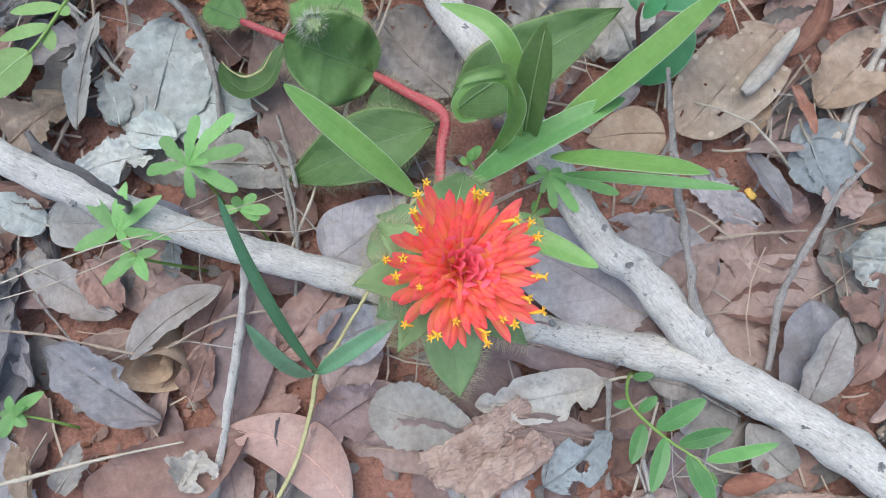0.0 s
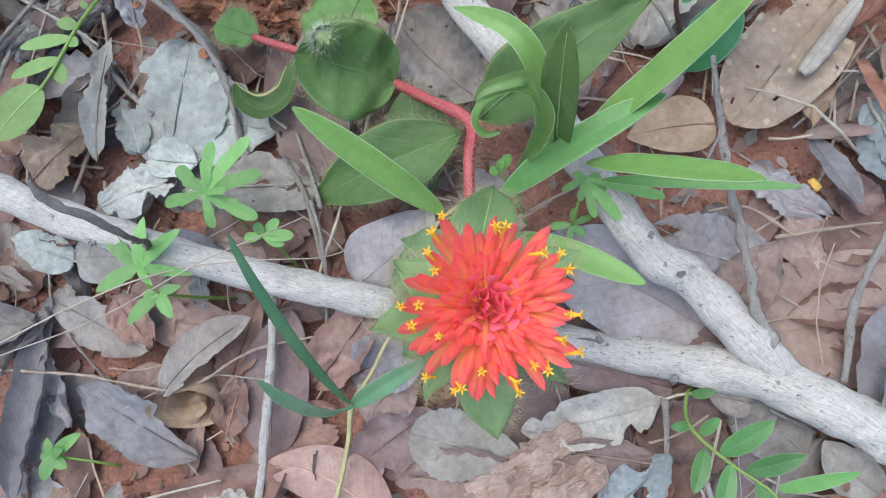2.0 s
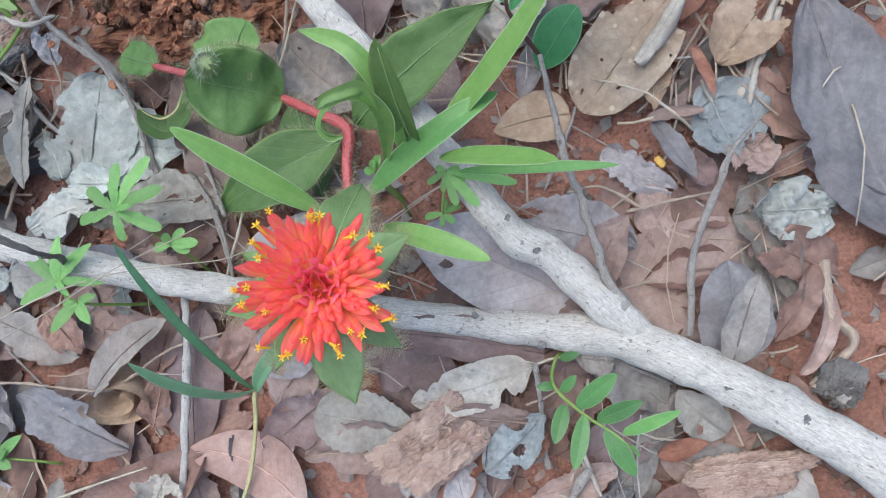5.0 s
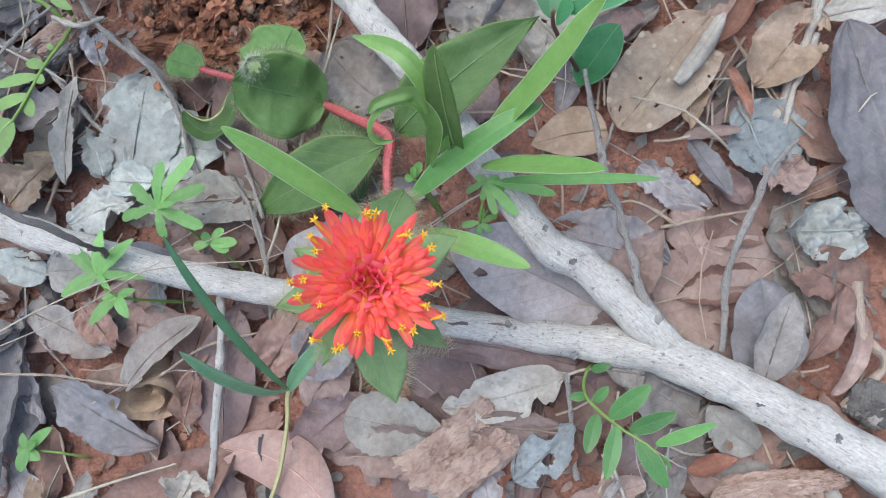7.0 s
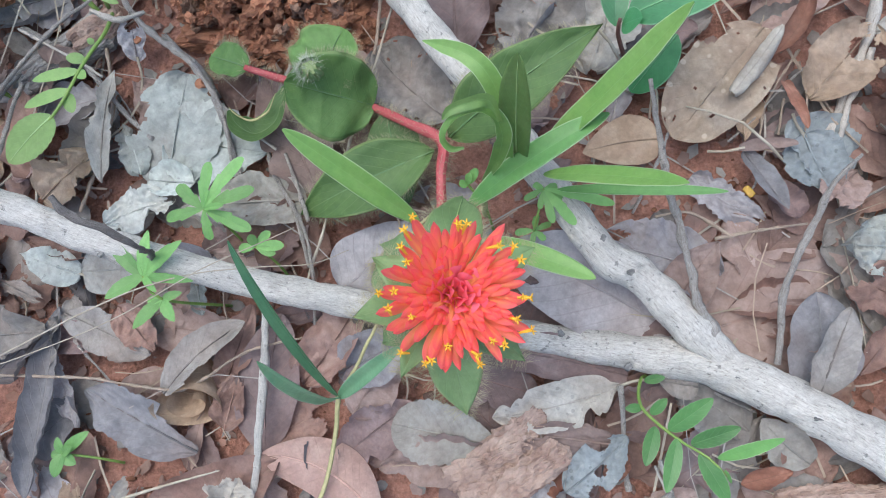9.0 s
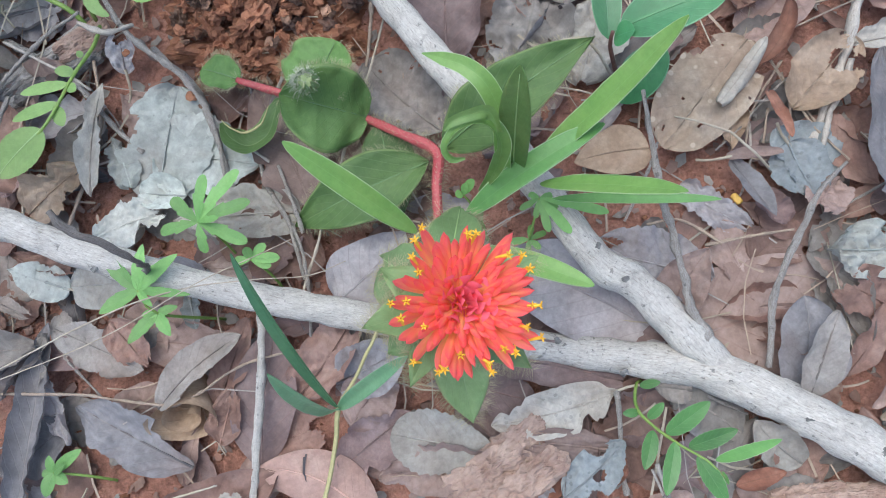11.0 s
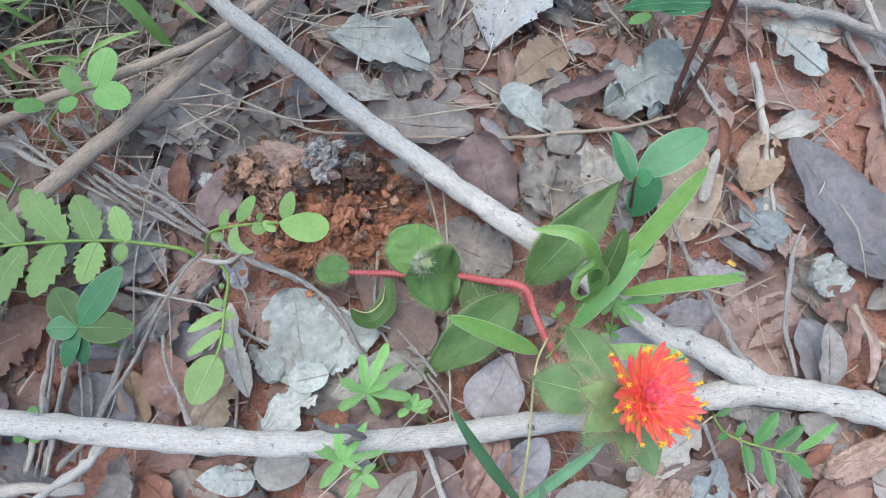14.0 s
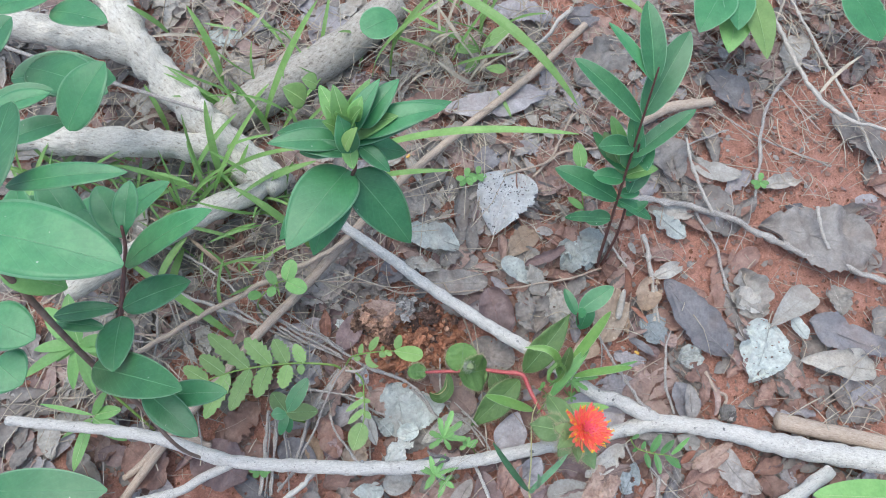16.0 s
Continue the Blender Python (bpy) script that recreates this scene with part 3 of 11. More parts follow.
def part(name, mesh, mat, parent, label="", at=None):
    """Links a mesh, built in world places or set by the pose at, as a part under its thing or part."""
    if mat and not mesh.materials:
        mesh.materials.append(mat)
    ob = new(name, mesh)
    ob.parent = parent
    ob.matrix_basis = origin_of(parent).inverted() @ (at if at is not None else Matrix())
    if label:
        ob["label"] = label
    return ob


def leaf_part(name, parent, base, tip, width, mat, roll=0.0, label="", **kw):
    base, tip = Vector(base), Vector(tip)
    L = (tip - base).length
    me = leaf_data(name, L, width, **kw)
    ob = part(name, me, mat, parent, label, along(base, tip, roll))
    if width > 0.016 and name == "leaf":
        arch, sway = kw.get("arch", 0.0), kw.get("sway", 0.0)
        line = [Vector((sway * L * 4 * v * (1 - v), v * L, arch * L * 4 * v * (1 - v) + 0.0001)) for v in (0.0, 0.2, 0.4, 0.6, 0.8, 0.95)]
        part("midrib", tube_data("midrib", line, [0.0006, 0.0004, 0.0002], 5, 0.006), VEIN_MID if mat == GREEN["deep"] else VEIN_PALE if mat in (GREEN["lime"], GREEN["bright"], GREEN["bract"], GREEN["seedling"]) else VEIN, ob, "", along(base, tip, roll))
    return ob


COUNT = [0]


def dead_leaf(base, tip, width, tone, label, shape="ellipse", lean=0.0, curl=0.0, stalk=0.0, group="", **kw):
    """A dry leaf that lies on the litter, with its stalk where it still has one."""
    COUNT[0] += 1
    base, tip = Vector(base), Vector(tip)
    kw.setdefault("wave", 0.05)
    kw.setdefault("tatter", 0.12)
    kw.setdefault("cup", 0.12)
    rnd = random.Random(COUNT[0] * 7 + 1)
    if kw["tatter"] > 0.06:
        kw["wave"] *= 1.35
        kw["tatter"] = kw["tatter"] * 1.3 + 0.08
    if 0.012 < width < 0.045 and "holes" not in kw and kw["tatter"] > 0.06 and curl < 1.0 and rnd.random() < 0.35:
        kw["cut"] = rnd.uniform(0.6, 0.92)
    me = leaf_data("dead_leaf", (tip - base).length, width, shape, roll=curl, seed=COUNT[0], **kw)
    me.materials.append(DRY[tone])
    ob = new("dead_leaf", me)
    ob.matrix_basis = along(base, tip, lean)
    tagged(ob, label, "leaf", group)
    L = (tip - base).length
    arch, sway = kw.get("arch", 0.0), kw.get("sway", 0.0)
    if curl < 1.0 and width > 0.012:
        far = min(0.93, kw.get("cut", 1.0) - 0.15)
        line = [Vector((sway * L * 4 * v * (1 - v), v * L, arch * L * 4 * v * (1 - v) + 0.0002)) for v in (0.0, 0.25 * far, 0.5 * far, 0.75 * far, far)]
        part("midrib", tube_data("midrib", line, [0.0007, 0.0006, 0.0003], 5, 0.006), DRY[tone], ob, "", along(base, tip, lean))
    if stalk:
        d = (base - tip).normalized()
        side = Vector((-d.y, d.x, 0))
        pts = [base - d * 0.003, base + d * stalk * 0.5 + side * stalk * 0.08, base + d * stalk + side * stalk * 0.02]
        pts = [Vector((q.x, q.y, max(q.z, 0.003))) for q in pts]
        part("stalk", tube_data("stalk", pts, [0.0011, 0.0008, 0.001], 6, 0.004), STRAW, ob)
    return ob


def rolled_leaf(centre, axis, radius, turns, deep, tone, label, seed):
    """A dry leaf wound into a cone: a spiral sheet, open at the near end, narrowing along the axis."""
    d = Vector(axis).normalized()
    e = d.cross(Vector((0, 0, 1))).normalized()
    f = e.cross(d)
    off = Vector((seed * 3.7, seed * 1.9, 0))
    nu, nv = 48, 12
    verts, uvs, faces = [], [], []
    for j in range(nv + 1):
        v = j / nv
        for i in range(nu + 1):
            u = i / nu
            ang = 2 * math.pi * turns * u + 2.2
            r = radius * (0.28 + 0.72 * u) * (1 - 0.55 * v) * (1 + 0.10 * noise.noise(Vector((u * 6, v * 2, 0)) + off))
            lip = deep * (v - 0.10 * noise.noise(Vector((u * 5, 3.0, 0)) + off) * (1 - v))
            verts.append(tuple(e * (math.cos(ang) * r) + f * (math.sin(ang) * r * 0.85) - d * lip))
            uvs.append((v, u))
    for j in range(nv):
        for i in range(nu):
            q = j * (nu + 1) + i
            faces.append((q, q + 1, q + nu + 2, q + nu + 1))
    me = bpy.data.meshes.new("rolled_leaf")
    me.from_pydata(verts, [], faces)
    layer = me.uv_layers.new(name="UVMap")
    idx = np.empty(len(me.loops), int)
    me.loops.foreach_get("vertex_index", idx)
    layer.data.foreach_set("uv", np.array(uvs, float)[idx].ravel())
    me.polygons.foreach_set("use_smooth", [True] * len(me.polygons))
    me.materials.append(DRY[tone])
    ob = new("rolled_leaf", me)
    ob.location = centre
    return tagged(ob, label, "leaf")


def stick(name, points, radii, mat, label, category="twig", sides=9, rough=0.6, knobs=0.95, step=0.0025, group="", crook=1.5):

    COUNT[0] += 1
    if max(radii) > 0.006:
        rough, knobs, crook = rough * 0.4, knobs * 0.2, crook * 0.4
    me = tube_data(name, points, [r * (0.66 if r < 0.004 else 0.8 if r < 0.006 else 0.92) for r in radii], sides, step, rough, COUNT[0], knobs, crook)
    me.materials.append(mat)
    return tagged(new(name, me), label, category, group)


def lump_data(name, size, seed, amount=0.35, scale=2.2, cuts=4):
    """A broken lump: a rounded block with rough broken faces."""
    bm = bmesh.new()
    bmesh.ops.create_icosphere(bm, subdivisions=cuts, radius=1.0)
    rnd = random.Random(seed)
    off = Vector((rnd.uniform(-50, 50), rnd.uniform(-50, 50), rnd.uniform(-50, 50)))
    least = min(size)
    for v in bm.verts:
        p = v.co.copy()
        box = p / max(abs(p.x), abs(p.y), abs(p.z)) * 0.85
        out = p.lerp(box, 0.55)
        q = Vector((out.x * size[0], out.y * size[1], out.z * size[2]))
        grain = q * (scale / (2.2 * least))
        v.co = q + p * (least * amount * (1.3 * noise.fractal(grain + off, 0.9, 2.1, 5) + 0.5 * (noise.cell(grain * 1.6 + off) - 0.5)))
    me = bpy.data.meshes.new(name)
    bm.to_mesh(me)
    bm.free()
    return me


# ---- ground ----
def ground_height(x, y):
    """Small swells of the soil; flat enough for litter to lie on."""
    return -0.004 + 0.004 * noise.fractal(Vector((x * 9, y * 9, 3.3)), 1.0, 2.0, 4)


def build_ground():
    fine = np.linspace(-0.8, 1.25, 190)
    far = np.array([1.4, 1.7, 2.2, 3.0, 5.0, 9.0, 18.0, 40.0, 90.0, 200.0])
    line = np.concatenate([-far[::-1], fine, far + 0.1])
    n = len(line)
    verts = [(x, y, ground_height(x, y)) for y in line for x in line]
    faces = [(j * n + i, j * n + i + 1, (j + 1) * n + i + 1, (j + 1) * n + i) for j in range(n - 1) for i in range(n - 1)]
    me = bpy.data.meshes.new("ground")
    me.from_pydata(verts, [], faces)
    me.polygons.foreach_set("use_smooth", [True] * len(me.polygons))
    me.materials.append(SOIL)
    return tagged(new("ground", me), "red laterite soil under leaf litter", "ground", kind="structure")


build_ground()

# ---- fallen branches ----
def fallen_branch():
    ob = root("fallen_branch", (0.1, 0.012, 0.0), "forked white-grey dead branch lying across the leaf litter", "branch")
    main = [(0.37, -0.176, 0.028), (0.28, -0.112, 0.024), (0.193, -0.044, 0.022), (0.152, -0.015, 0.018), (0.122, 0.003, 0.015), (0.103, 0.009, 0.014), (0.052, 0.021, 0.012), (0.014, 0.030, 0.013), (-0.066, 0.050, 0.022), (-0.131, 0.067, 0.034), (-0.200, 0.089, 0.055), (-0.268, 0.118, 0.075), (-0.325, 0.147, 0.085), (-0.42, 0.20, 0.09), (-0.51, 0.278, 0.09), (-0.66, 0.37, 0.09)]
    part("limb", tube_data("limb", main, [0.016, 0.0145, 0.0125, 0.0115, 0.0115, 0.0105, 0.0095, 0.009, 0.0088, 0.0085, 0.009, 0.009, 0.0085, 0.008, 0.0075, 0.006], 22, 0.003, 0.22, 5, 0.10), BARK["white"], ob)
    side = [(0.128, -0.001, 0.015), (0.117, 0.012, 0.016), (0.105, 0.027, 0.020), (0.092, 0.043, 0.024), (0.077, 0.059, 0.029), (0.055, 0.077, 0.036), (0.006, 0.160, 0.045), (-0.026, 0.207, 0.047), (-0.063, 0.267, 0.05), (-0.096, 0.322, 0.055), (-0.122, 0.372, 0.058), (-0.158, 0.436, 0.06), (-0.171, 0.462, 0.062), (-0.190, 0.500, 0.060)]
    part("side_limb", tube_data("side_limb", side, [0.0080, 0.0098, 0.0108, 0.0102, 0.0096, 0.0092, 0.009, 0.009, 0.0085, 0.008, 0.0075, 0.007, 0.0062, 0.005], 20, 0.003, 0.22, 8, 0.10), BARK["white"], ob)
    twig = [(0.113, 0.024, 0.022), (0.1068, 0.0428, 0.033), (0.1045, 0.055, 0.038), (0.0985, 0.085, 0.052), (0.094, 0.108, 0.062), (0.092, 0.118, 0.066), (0.088, 0.149, 0.078)]
    part("twig", tube_data("twig", twig, [0.0040, 0.0023, 0.0018, 0.0018, 0.0022, 0.0016, 0.0012], 10, 0.0012, 0.6, 9, 1.1, 1.6), BARK["twig"], ob, "dark grey side twig")
    knots = [(0.1608, -0.0227, 0.0300, 0.0045), (0.0687, 0.0084, 0.0215, 0.0034), (0.193, -0.043, 0.034, 0.0034), (0.034, 0.029, 0.021, 0.003), (0.108, 0.022, 0.024, 0.0045), (0.073, 0.058, 0.040, 0.0028), (0.060, 0.077, 0.044, 0.003), (0.124, 0.0, 0.026, 0.0026), (-0.060, 0.046, 0.030, 0.004), (-0.2716, 0.128, 0.083, 0.004), (-0.215, 0.088, 0.066, 0.003), (-0.058, 0.262, 0.056, 0.003), (-0.095, 0.322, 0.062, 0.0034), (-0.012, 0.186, 0.055, 0.0028), (-0.325, 0.150, 0.092, 0.0045), (0.24, -0.08, 0.035, 0.004)]
    for k, (x, y, z, r) in enumerate(knots):
        part("knot", lump_data("knot", (r * 0.8, r * 0.6, r * 0.5), 300 + k, 0.35, 2.5, 3), KNOT, ob, "dark knot in the bark", pose(x, y, z - r * 0.2, 0, 0, 40 * k))
    spur = [(-0.188, 0.084, 0.060), (-0.176, 0.082, 0.088), (-0.171, 0.0825, 0.108), (-0.180, 0.087, 0.124), (-0.188, 0.090, 0.133), (-0.191, 0.098, 0.141)]
    part("spur", tube_data("spur", spur, [0.0017, 0.0015, 0.0016, 0.0019, 0.0015], 8, 0.0015, 0.7, 12, 1.2, 2.2), BARK["dark"], ob, "dark knobbly dead spur")
    return ob


fallen_branch()

# ---- dry leaves round the flower ----
dead_leaf((-0.2455, 0.1191, 0.0140), (-0.1984, 0.1313, 0.0140), 0.0305, "white", "bone-white torn dry leaf scrap with bitten edge", "ellipse", tatter=0.7, wave=0.1, arch=0.043, sway=-0.019, lean=-0.6)
dead_leaf((-0.2232, 0.1501, 0.0120), (-0.2373, 0.1863, 0.0120), 0.0220, "silver", "small silvery dry leaf scrap lying by a larger leaf", "ovate", tatter=0.5, arch=0.04, wave=0.124, sway=0.041, lean=10.9)
dead_leaf((-0.1864, 0.1403, 0.0130), (-0.2168, 0.1454, 0.0130), 0.0270, "silver", "smooth bluish silver dry leaf end", "round", tatter=0.05, arch=0.034, wave=0.08, sway=-0.007, curl=0.79, lean=6.2)
dead_leaf((-0.2478, 0.1460, 0.0160), (-0.2382, 0.2203, 0.0200), 0.0191, "pale", "narrow pale grey dry leaf curled along its length", "lance", tatter=0.4, arch=0.031, wave=0.081, sway=-0.03, curl=0.6, lean=6.7)
dead_leaf((-0.2931, 0.1408, 0.0100), (-0.2481, 0.1687, 0.0190), 0.0352, "tan", "tan torn dry leaf with a reddish patch", "ovate", tatter=0.5, arch=0.062, wave=0.083, sway=0.008, curl=0.54, lean=10.8)
dead_leaf((-0.3177, 0.1613, 0.0080), (-0.2817, 0.1770, 0.0170), 0.0264, "plum", "grey-brown dry leaf with curled edge", "ovate", tatter=0.4, arch=0.018, wave=0.091, sway=0.003, stalk=0.02, curl=0.4, lean=10.6)
dead_leaf((-0.1133, 0.1224, 0.0120), (-0.1908, 0.1222, 0.0210), 0.0353, "ivory", "pale pink dry leaf with a dark midrib and holes", "ovate", holes=0.32, cup=0.2, arch=0.006, wave=0.093, sway=0.015, stalk=0.013, lean=2.8)
dead_leaf((-0.1080, 0.1281, 0.0100), (-0.1403, 0.2089, 0.0100), 0.0462, "pink", "pinkish-brown dry leaf under the hairy stem", "ovate", tatter=0.25, arch=0.04, wave=0.051, sway=0.023, curl=0.5, lean=2.5)
dead_leaf((-0.0221, 0.1659, 0.0090), (-0.0677, 0.2184, 0.0090), 0.0559, "grey", "grey-brown dry leaf with a jagged hole", "ellipse", holes=0.4, tatter=0.3, arch=0.016, wave=0.055, sway=-0.04, curl=0.63, lean=5.7)
dead_leaf((-0.0143, 0.2093, 0.0090), (-0.0073, 0.2811, 0.0230), 0.0547, "plum", "round plum-coloured dry leaf with a pale midrib", "round", tatter=0.05, arch=0.033, wave=0.102, sway=-0.021, curl=0.76, lean=-2.0)
dead_leaf((0.0280, 0.1918, 0.0080), (0.0507, 0.2645, 0.0080), 0.0559, "grey", "grey-brown dry leaf eaten through in several places", "ellipse", holes=0.45, tatter=0.2, arch=0.029, wave=0.122, sway=-0.004, curl=0.38, lean=1.4)
dead_leaf((0.0666, 0.1894, 0.0070), (0.0865, 0.2468, 0.0070), 0.0475, "pale", "pale beige dry leaf with torn edge", "ovate", holes=0.35, tatter=0.3, arch=0.046, wave=0.115, sway=0.037, curl=0.29, lean=-7.7)
dead_leaf((0.0524, 0.2611, 0.0160), (0.0360, 0.3143, 0.0200), 0.0349, "silver", "silvery curled dry leaf tip", "obovate", tatter=0.3, arch=0.05, wave=0.053, sway=-0.001, stalk=0.017, curl=0.6, lean=0.7)
dead_leaf((0.0632, 0.2396, 0.0120), (0.0661, 0.2868, 0.0260), 0.0349, "pale", "pale dry leaf scrap with a brown stain", "ovate", tatter=0.5, arch=0.041, wave=0.074, sway=-0.013, lean=8.1)
dead_leaf((0.1048, 0.3372, 0.0090), (0.0420, 0.3151, 0.0130), 0.0383, "tan", "orange-tan dry leaf scrap with ragged edge", "ovate", tatter=0.5, arch=0.063, wave=0.056, sway=0.035, lean=-7.0)
dead_leaf((0.0594, 0.2906, 0.0180), (0.1338, 0.2906, 0.0180), 0.0242, "plum", "dark plum dry leaf rolled along its length", "lance", tatter=0.4, arch=0.056, wave=0.107, sway=0.036, curl=1.2, lean=8.8)
dead_leaf((0.1081, 0.2661, 0.0160), (0.1921, 0.2737, 0.0220), 0.0550, "silver", "silvery crumpled dry leaf with ragged ends", "ellipse", tatter=0.6, wave=0.22, arch=0.08, sway=-0.034, curl=0.3, lean=-4.8)
dead_leaf((-0.0844, 0.3350, 0.0120), (-0.0017, 0.2918, 0.0120), 0.0427, "grey", "grey-brown strap-shaped dry leaf", "strap", tatter=0.05, arch=-0.008, wave=0.125, sway=0.037, curl=0.58, lean=3.5)
dead_leaf((-0.1113, 0.3739, 0.0100), (-0.0557, 0.3385, 0.0240), 0.0274, "pale", "pale torn dry leaf with long bites", "ellipse", tatter=0.7, holes=0.35, arch=0.029, wave=0.119, sway=-0.044, curl=0.44, lean=9.6)
dead_leaf((-0.0527, 0.3476, 0.0080), (-0.0162, 0.3550, 0.0080), 0.0259, "grey", "small grey-brown dry leaf on the litter", "round", tatter=0.2, arch=0.046, wave=0.1, sway=0.034, curl=0.66, lean=-7.1)
dead_leaf((-0.0949, 0.3769, 0.0050), (-0.1495, 0.3638, 0.0050), 0.0400, "slate", "dark slate-grey dry leaf in shade", "ellipse", tatter=0.3, arch=0.045, wave=0.105, sway=-0.016, stalk=0.013, curl=0.61, lean=-6.3)
dead_leaf((-0.0149, 0.3610, 0.0130), (-0.0873, 0.4222, 0.0130), 0.0491, "silver", "smooth silvery grey dry leaf with wavy edge", "ellipse", tatter=0.15, wave=0.1, arch=0.022, sway=0.024, curl=0.72, lean=4.1)
dead_leaf((0.1410, 0.1560, 0.0300), (0.1715, 0.1905, 0.0360), 0.0270, "ivory", "pale beige dry leaf rolled into a tube", "strap", tatter=0.1, arch=0.049, wave=0.094, sway=-0.01, curl=2.6, lean=176)
dead_leaf((0.1022, 0.1396, 0.0100), (0.0568, 0.1359, 0.0100), 0.0330, "tan", "smooth tan dry leaf with fine veins", "ovate", tatter=0.03, wave=0.02, arch=0.025, sway=0.035, lean=8.0)
dead_leaf((0.1176, 0.1157, 0.0060), (0.1586, 0.0829, 0.0060), 0.0236, "lilac", "lilac-pink dry leaf with bitten tip", "ovate", tatter=0.35, arch=0.043, wave=0.109, sway=0.043, curl=0.43, lean=9.5)
dead_leaf((0.1805, 0.1318, 0.0160), (0.1912, 0.0916, 0.0200), 0.0339, "steel", "grey dry leaf bent over others", "ovate", tatter=0.15, arch=0.08, wave=0.07, sway=0.048, stalk=0.014, lean=10.5)
dead_leaf((0.2074, 0.1095, 0.0100), (0.1831, 0.0848, 0.0240), 0.0274, "pink", "grey dry leaf scrap under a twig", "ellipse", tatter=0.4, arch=0.061, wave=0.099, sway=0.043, lean=3.5)
dead_leaf((0.1587, 0.1065, 0.0140), (0.1735, 0.0854, 0.0140), 0.0201, "plum", "grey-brown curled dry leaf scrap", "round", tatter=0.3, arch=0.028, wave=0.092, sway=0.03, curl=0.9, lean=-1.5)
dead_leaf((0.1477, 0.1266, 0.0120), (0.1626, 0.0874, 0.0260), 0.0148, "slate", "dark slate-grey folded dry leaf", "lance", fold=0.6, tatter=0.2, arch=0.02, wave=0.06, sway=0.02, lean=-0.6)
dead_leaf((0.1445, 0.1278, 0.0150), (0.1737, 0.1246, 0.0240), 0.0086, "pink", "narrow reddish dry leaf strip", "strap", tatter=0.3, arch=0.023, wave=0.051, sway=-0.004, stalk=0.017, curl=0.8, lean=-8.3)
dead_leaf((0.1755, 0.1662, 0.0120), (0.1791, 0.1321, 0.0260), 0.0081, "rust", "narrow rust-brown dry leaf strip", "strap", arch=0.018, wave=0.115, sway=-0.03, curl=0.8, lean=8.1)
dead_leaf((0.1555, 0.1623, 0.0060), (0.1479, 0.1317, 0.0150), 0.0191, "tan", "tan broken dry leaf scrap on red soil", "ovate", tatter=0.6, arch=0.023, wave=0.082, sway=0.02, curl=0.72, lean=-3.9)
dead_leaf((0.1711, 0.1755, 0.0080), (0.1546, 0.1684, 0.0120), 0.0191, "pale", "pale beige dry leaf scrap", "ellipse", tatter=0.5, arch=0.054, wave=0.123, sway=0.003, curl=0.26, lean=9.7)
dead_leaf((0.2693, 0.0411, 0.0100), (0.2358, 0.1786, 0.0300), 0.0621, "slate", "large dark slate-grey dry leaf with a few holes", "ellipse", holes=0.22, hole_size=0.7, tatter=0.08, cup=0.25, stalk=0.012, arch=0.023, wave=0.069, sway=-0.044, curl=0.31, lean=-4.1)
dead_leaf((0.2323, 0.0641, 0.0140), (0.1890, 0.0662, 0.0230), 0.0349, "silver", "bluish white crumpled dry leaf with small holes", "ellipse", holes=0.3, wave=0.2, tatter=0.3, arch=0.031, sway=-0.024, lean=-3.1)
dead_leaf((0.1010, 0.0220, 0.0010), (0.2280, 0.0450, 0.0060), 0.0700, "pink", "large reddish-brown crumpled dry leaf under the twigs", "ovate", tatter=0.06, wave=0.035, arch=0.012, cup=0.03, sway=-0.021, lean=-1.5)
dead_leaf((0.1276, 0.0569, 0.0060), (0.0589, 0.0806, 0.0150), 0.0444, "lilac", "large lilac-grey dry leaf behind the fork", "ellipse", tatter=0.1, arch=0.015, wave=0.082, sway=0.015, lean=-3.3)
dead_leaf((0.1007, 0.0410, 0.0100), (0.1244, 0.0733, 0.0240), 0.0304, "pink", "pinkish dry leaf with a rounded end", "ovate", tatter=0.05, arch=0.054, wave=0.1, sway=-0.028, curl=0.69, lean=-9.7)
dead_leaf((0.2309, 0.0270, 0.0060), (0.1849, 0.0541, 0.0200), 0.0330, "brown", "reddish brown dry leaf half hidden by others", "ellipse", tatter=0.3, arch=0.013, wave=0.075, sway=0.005, curl=0.44, lean=-10.0)
dead_leaf((0.1640, -0.0140, 0.0100), (0.1730, 0.0420, 0.0180), 0.0410, "slate", "olive-grey smooth dry leaf", "ellipse", tatter=0.04, arch=0.06, wave=0.06, fold=0.2, sway=0.03, lean=9.0)
dead_leaf((0.1655, -0.0142, 0.0180), (0.1841, 0.0312, 0.0320), 0.0230, "grey", "grey-olive dry leaf with its edges bent up", "ellipse", tatter=0.04, arch=0.1, wave=0.098, sway=-0.042, curl=0.5, lean=4.3)
dead_leaf((0.1910, -0.0040, 0.0100), (0.2202, 0.0369, 0.0100), 0.0177, "brown", "reddish brown dry leaf edge", "lance", tatter=0.4, arch=0.039, wave=0.106, sway=0.04, curl=0.43, lean=8.5)
dead_leaf((0.2016, -0.0225, 0.0100), (0.2213, 0.0278, 0.0100), 0.0117, "pink", "pinkish curled strip of dry leaf", "strap", sway=0.12, arch=0.059, wave=0.065, curl=1.0, lean=6.0)
dead_leaf((0.0976, 0.0258, 0.0040), (0.0036, 0.0805, 0.0130), 0.0596, "lilac", "large bluish lilac dry leaf lying under the branch", "ellipse", tatter=0.05, wave=0.03, arch=0.013, sway=0.04, curl=0.55, lean=-4.7)
dead_leaf((0.0418, 0.0585, 0.0030), (0.0178, 0.0880, 0.0120), 0.0404, "plum", "plum-grey dry leaf behind the flower", "ellipse", tatter=0.1, arch=0.043, wave=0.092, sway=0.023, lean=1.1)
